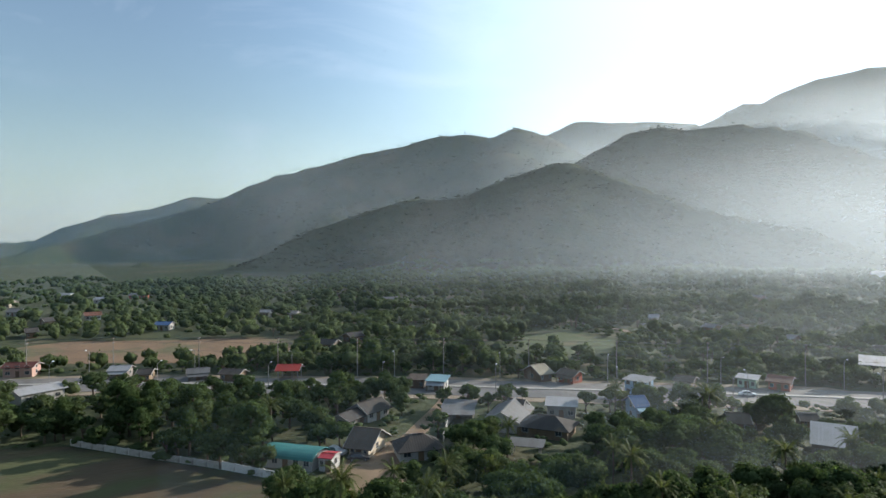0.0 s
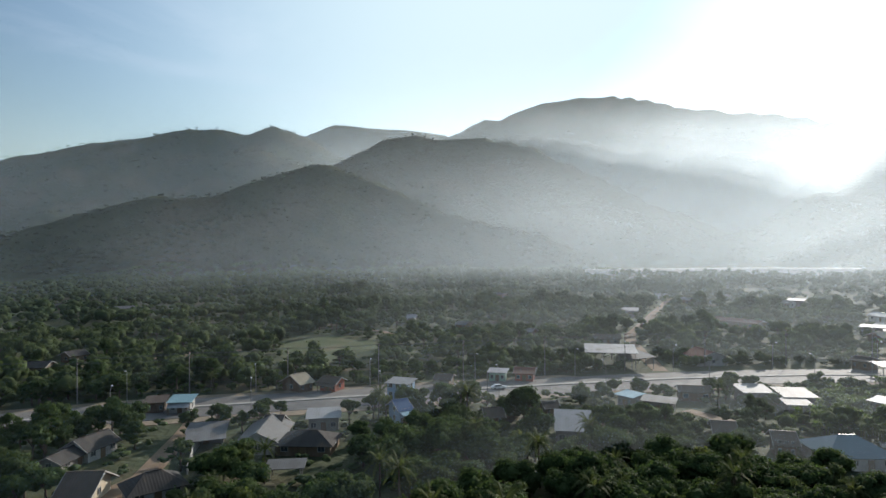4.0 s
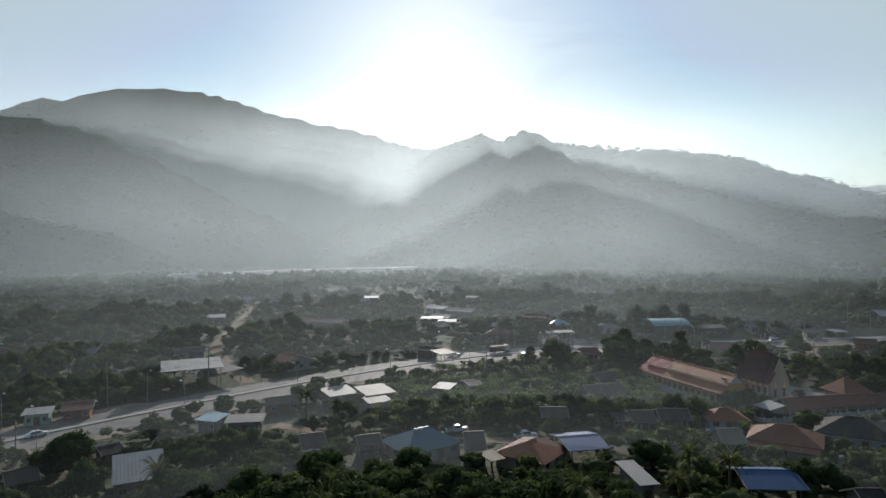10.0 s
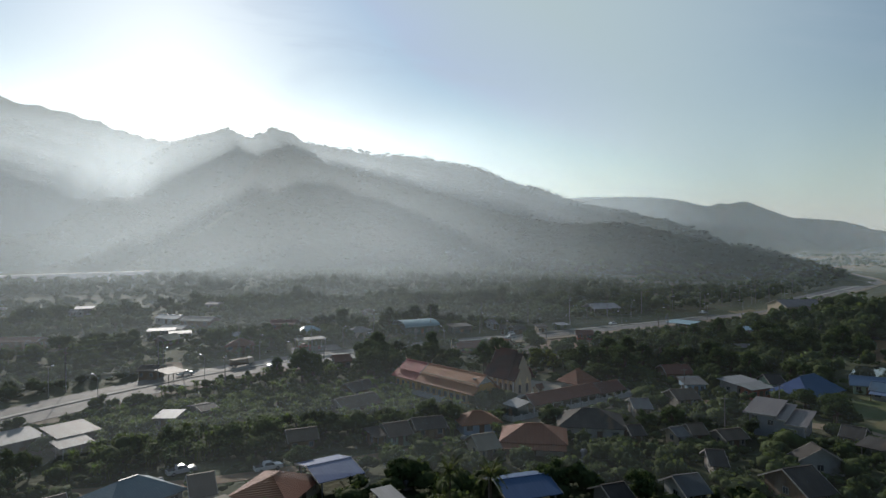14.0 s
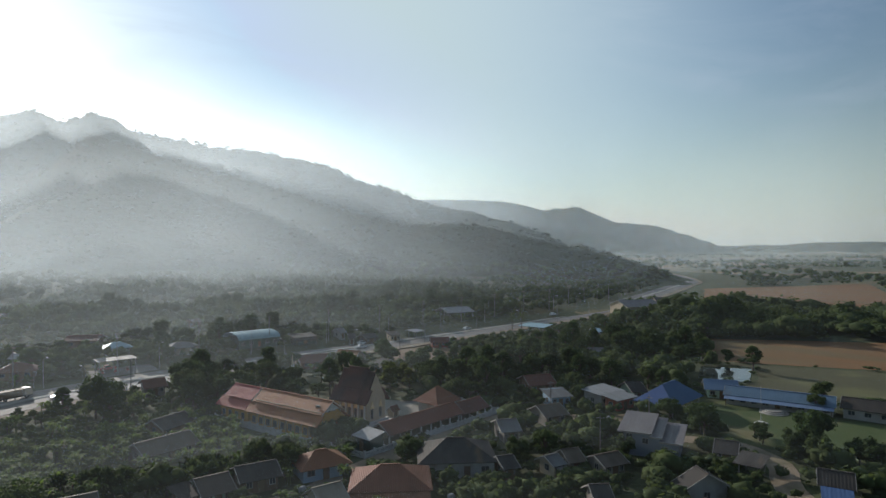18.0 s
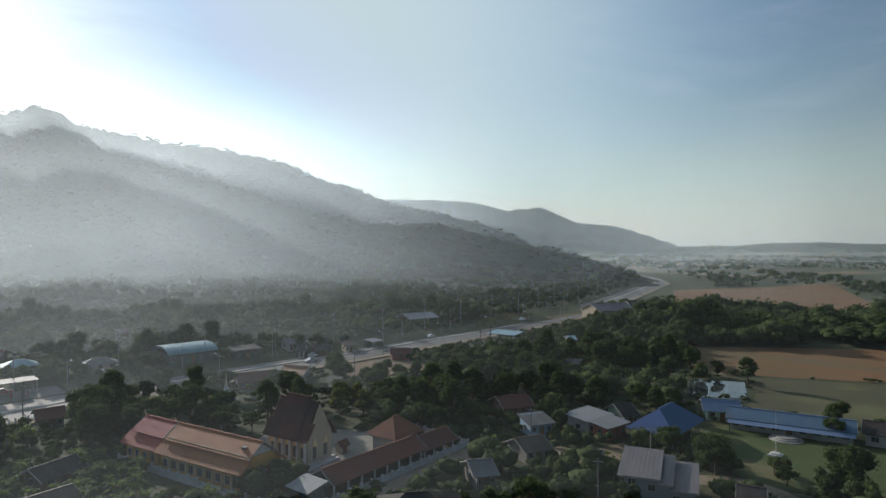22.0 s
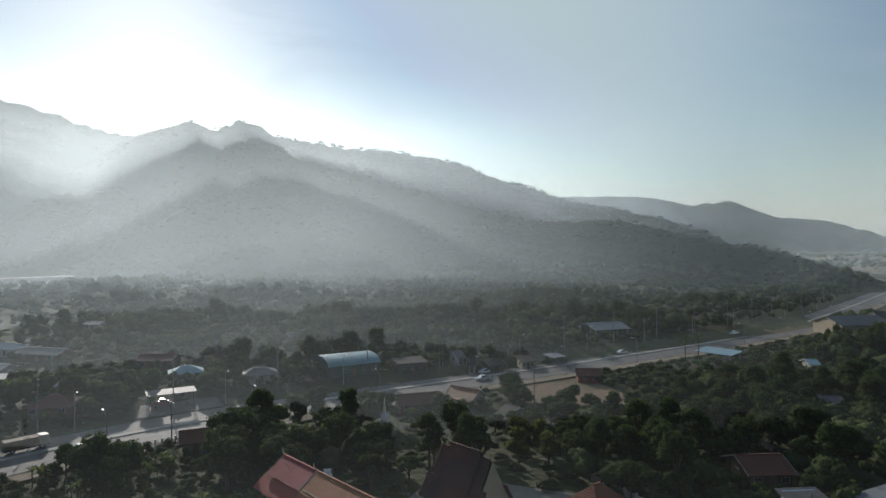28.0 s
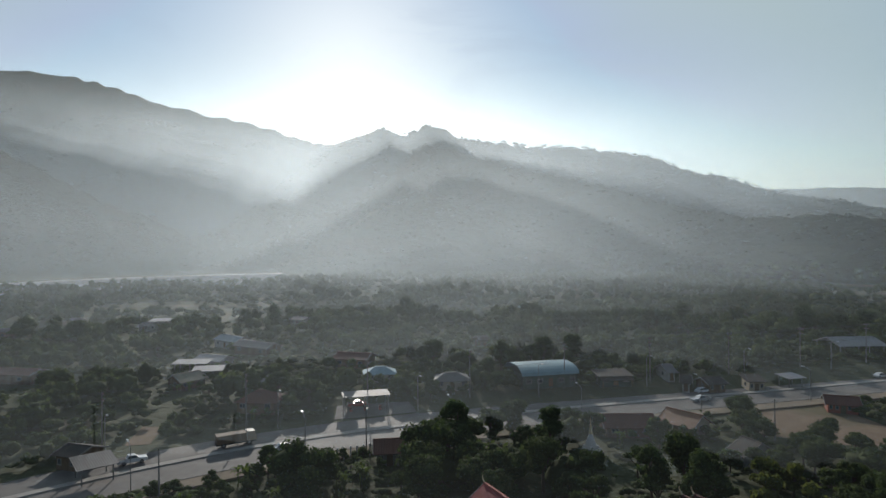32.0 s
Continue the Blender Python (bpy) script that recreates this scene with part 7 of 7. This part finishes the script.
# ---- vehicles ----
PAINTS = {c: material(f"{c}_car_paint", v, tuple(q * 0.9 for q in v), 2, 0.3, spec=0.5) for c, v in (("white", (0.7, 0.7, 0.7)), ("silver", (0.42, 0.43, 0.44)), ("black", (0.03, 0.03, 0.035)), ("red", (0.3, 0.03, 0.03)), ("tan", (0.35, 0.28, 0.2)))}
M_TYRE = material("tyre_rubber", (0.025, 0.025, 0.025), (0.04, 0.04, 0.04), 5, 0.85)
M_RIM = material("wheel_rim", (0.4, 0.4, 0.41), (0.3, 0.3, 0.31), 5, 0.35, 0.7)


def wheel_data(r, w, n=14):
    v, f = lathe([(r * 0.55, -w / 2), (r * 0.92, -w / 2), (r, -w * 0.3), (r, w * 0.3), (r * 0.92, w / 2), (r * 0.55, w / 2)], n)
    return [(a, c, b) for a, b, c in v], [tuple(reversed(q)) for q in f]


def rim_data(r, w, n=14):
    v, f = lathe([(0.0, -w / 2), (r * 0.55, -w / 2), (r * 0.55, w / 2), (0.0, w / 2)], n)
    return [(a, c, b) for a, b, c in v], [tuple(reversed(q)) for q in f]


def hull(profile, half, top_half):
    """A body from a side outline: points (x, z, whether on the upper edge)."""
    n = len(profile)
    v = [(x, -(top_half if up else half), z) for x, z, up in profile] + [(x, top_half if up else half, z) for x, z, up in profile]
    f = [tuple(range(n - 1, -1, -1)), tuple(range(n, 2 * n))] + [(k, (k + 1) % n, n + (k + 1) % n, n + k) for k in range(n)]
    return v, f


def vehicle(kind, x, y, rot, paint, label):
    c = thing(kind, x, y, rot, label, kind.replace("_", " "), "vehicles", z=ground_z(x, y) + (0.2 if np.hypot(ROAD_PTS[:, 0] - x, ROAD_PTS[:, 1] - y).min() < 11 else 0.07))
    mat = PAINTS[paint]
    long, wb, r = {"pickup": (5.2, 1.55, 0.37), "car": (4.4, 1.3, 0.32), "truck": (8.2, 2.6, 0.5)}[kind]
    if kind == "pickup":
        raw_part("body", *hull([(-2.6, 0.4, 0), (2.6, 0.4, 0), (2.62, 0.85, 0), (2.4, 1.0, 0), (1.2, 1.08, 0), (-2.6, 1.08, 0)], 0.9, 0.9), mat, c)
        raw_part("cabin", *hull([(1.2, 1.06, 0), (0.45, 1.68, 1), (-0.75, 1.7, 1), (-0.95, 1.06, 0)], 0.86, 0.68), mat, c)
        raw_part("glazing", *hull([(1.1, 1.14, 0), (0.46, 1.62, 1), (-0.72, 1.63, 1), (-0.86, 1.14, 0)], 0.875, 0.7), M_GLASS, c)
        raw_part("cargo_bed", *boxes([(-2.5, -0.78, 1.085, -1.05, 0.78, 1.11)]), M_TYRE, c)
    elif kind == "car":
        raw_part("body", *hull([(-2.2, 0.35, 0), (2.2, 0.35, 0), (2.2, 0.7, 0), (1.1, 0.9, 0), (-1.9, 0.92, 0), (-2.2, 0.75, 0)], 0.86, 0.86), mat, c)
        raw_part("cabin", *hull([(1.1, 0.88, 0), (0.4, 1.42, 1), (-1.1, 1.44, 1), (-1.8, 0.9, 0)], 0.82, 0.62), mat, c)
        raw_part("glazing", *hull([(1.0, 0.95, 0), (0.41, 1.37, 1), (-1.08, 1.38, 1), (-1.66, 0.96, 0)], 0.835, 0.64), M_GLASS, c)
    else:
        raw_part("chassis", *boxes([(-4.0, -1.0, 0.55, 4.0, 1.0, 0.85)]), M_TYRE, c)
        raw_part("cab", *hull([(2.2, 0.8, 0), (4.1, 0.8, 0), (4.1, 1.7, 0), (3.8, 2.7, 0), (2.2, 2.75, 0)], 1.15, 1.15), mat, c)
        raw_part("windscreen", *hull([(4.02, 1.75, 0), (4.14, 1.75, 0), (3.9, 2.55, 0), (3.8, 2.55, 0)], 1.0, 1.0), M_GLASS, c)
        raw_part("cargo_box", *hull([(-4.0, 0.9, 0), (2.0, 0.9, 0), (2.0, 2.6, 1), (-4.0, 2.6, 1)], 1.2, 1.25), M_WOOD, c)
    for s in (-1, 1):
        for px in (-wb, wb):
            t = put("wheel", shared_mesh(("tyre", r), lambda: wheel_data(r, 0.22), M_TYRE), c, pose(px, s * (0.8 if kind != "truck" else 1.02), r))
            put("rim", shared_mesh(("rim", r), lambda: rim_data(r, 0.2), M_RIM), t, Matrix())
        raw_part("headlight", *boxes([(long / 2 - 0.12, s * 0.62 - 0.16, 0.68, long / 2 + 0.01, s * 0.62 + 0.16, 0.82)]), M_LAMP, c)


for kind, x, y, a, paint, label in (("pickup", 32.0, 228.4, 22, "white", "white pickup truck driving on the highway"), ("truck", 50.5, 234.6, 18, "tan", "loaded lorry with a tan cab on the highway"), ("car", 60.0, 229.0, 196, "silver", "silver car driving on the highway"),
                                    ("car", 172.6, 248.6, 3, "white", "white car beside the far kerb"), ("pickup", 166, 240.5, 182, "silver", "silver pickup driving past the sandy lot"), ("car", 99.5, 191.0, 70, "white", "white car parked under the temple trees"),
                                    ("pickup", 22.5, 139.0, 10, "silver", "silver pickup parked beside the blue-roofed house"), ("pickup", 37.0, 132.8, 5, "white", "white pickup parked on the village lane"), ("car", -72, 147.0, 44, "white", "white car driving on the highway"),
                                    ("car", -92.5, 35.5, 60, "black", "black car parked in the sandy yard"), ("pickup", -98.6, 33.2, 30, "silver", "silver pickup parked beside the bungalow"), ("car", -38, 176, 38, "black", "dark car driving on the highway"),
                                    ("pickup", 78, 255, 0, "red", "red pickup under the station canopy"), ("car", 236, 251, 4, "white", "white car driving on the far highway"), ("pickup", 310, 256, 8, "white", "white pickup driving on the far highway")):
    vehicle(kind, x, y, a, paint, label)


# ---- forecourt pumps, tanks, posts and yard clutter ----
for k in range(3):
    p = thing("fuel_pump", 76 + 3.6 * k, 252.2, 0, "red and white fuel pump under the canopy", "fuel pump", "fuel pumps")
    raw_part("cabinet", *boxes([(-0.35, -0.25, -0.1, 0.35, 0.25, 1.5)]), PAINTS["red"], p)
    raw_part("display", *boxes([(-0.25, -0.28, 0.95, 0.25, -0.25, 1.35)]), M_GLASS, p)
for k in range(7):
    q = thing("gate_post", 69.5 + 1.3 * k, 220.6 + 0.25 * k, 0, "white concrete post of an unfinished fence", "post", "fence posts")
    raw_part("shaft", *boxes([(-0.14, -0.14, -0.3, 0.14, 0.14, 2.3)]), M_WHITE, q)
    raw_part("cap", *boxes([(-0.2, -0.2, 2.3, 0.2, 0.2, 2.42)]), M_WHITE, q)
M_TANK = material("grey_plastic_tank", (0.16, 0.17, 0.18), (0.2, 0.21, 0.22), 2, 0.6)
for x, y, s in ((18.5, 133, 0.9), (76, 127, 1.0), (118, 97, 0.9), (150.5, 116.5, 1.0), (-10, 122, 0.9), (56, 112, 0.9), (92, 108, 1.0)):
    t = thing("water_tank", x, y, 0, "round grey plastic water tank on a concrete stand", "water tank", "water tanks")
    raw_part("stand", *boxes([(-0.8 * s, -0.8 * s, -0.3, 0.8 * s, 0.8 * s, 0.5)]), M_CONCRETE, t)
    raw_part("tank", *lathe([(0.0, 0.5), (0.68 * s, 0.5), (0.72 * s, 0.9), (0.7 * s, 1.9 * s), (0.5 * s, 2.2 * s), (0.2 * s, 2.3 * s), (0.0, 2.32 * s)], 14), M_TANK, t)
f = thing("flagpole", 178, 93, 0, "white flagpole on a stepped base", "flagpole")
raw_part("base", *boxes([(-1.2, -1.2, -0.2, 1.2, 1.2, 0.3), (-0.7, -0.7, 0.3, 0.7, 0.7, 0.6)]), M_WHITE, f)
raw_part("pole", *tapered(0.06, 0.035, 0.6, 9.0), M_WHITE, f)
s = thing("school_stage", 190.6, 94.6, -76, "low pale concrete stage with rounded steps", "stage")
for k in range(3):
    raw_part("step", *lathe([(0.0, 0.25 * (k + 1)), (3.4 - 0.7 * k, 0.25 * (k + 1)), (3.4 - 0.7 * k, 0.25 * k - 0.1)], 20), M_CONCRETE, s)
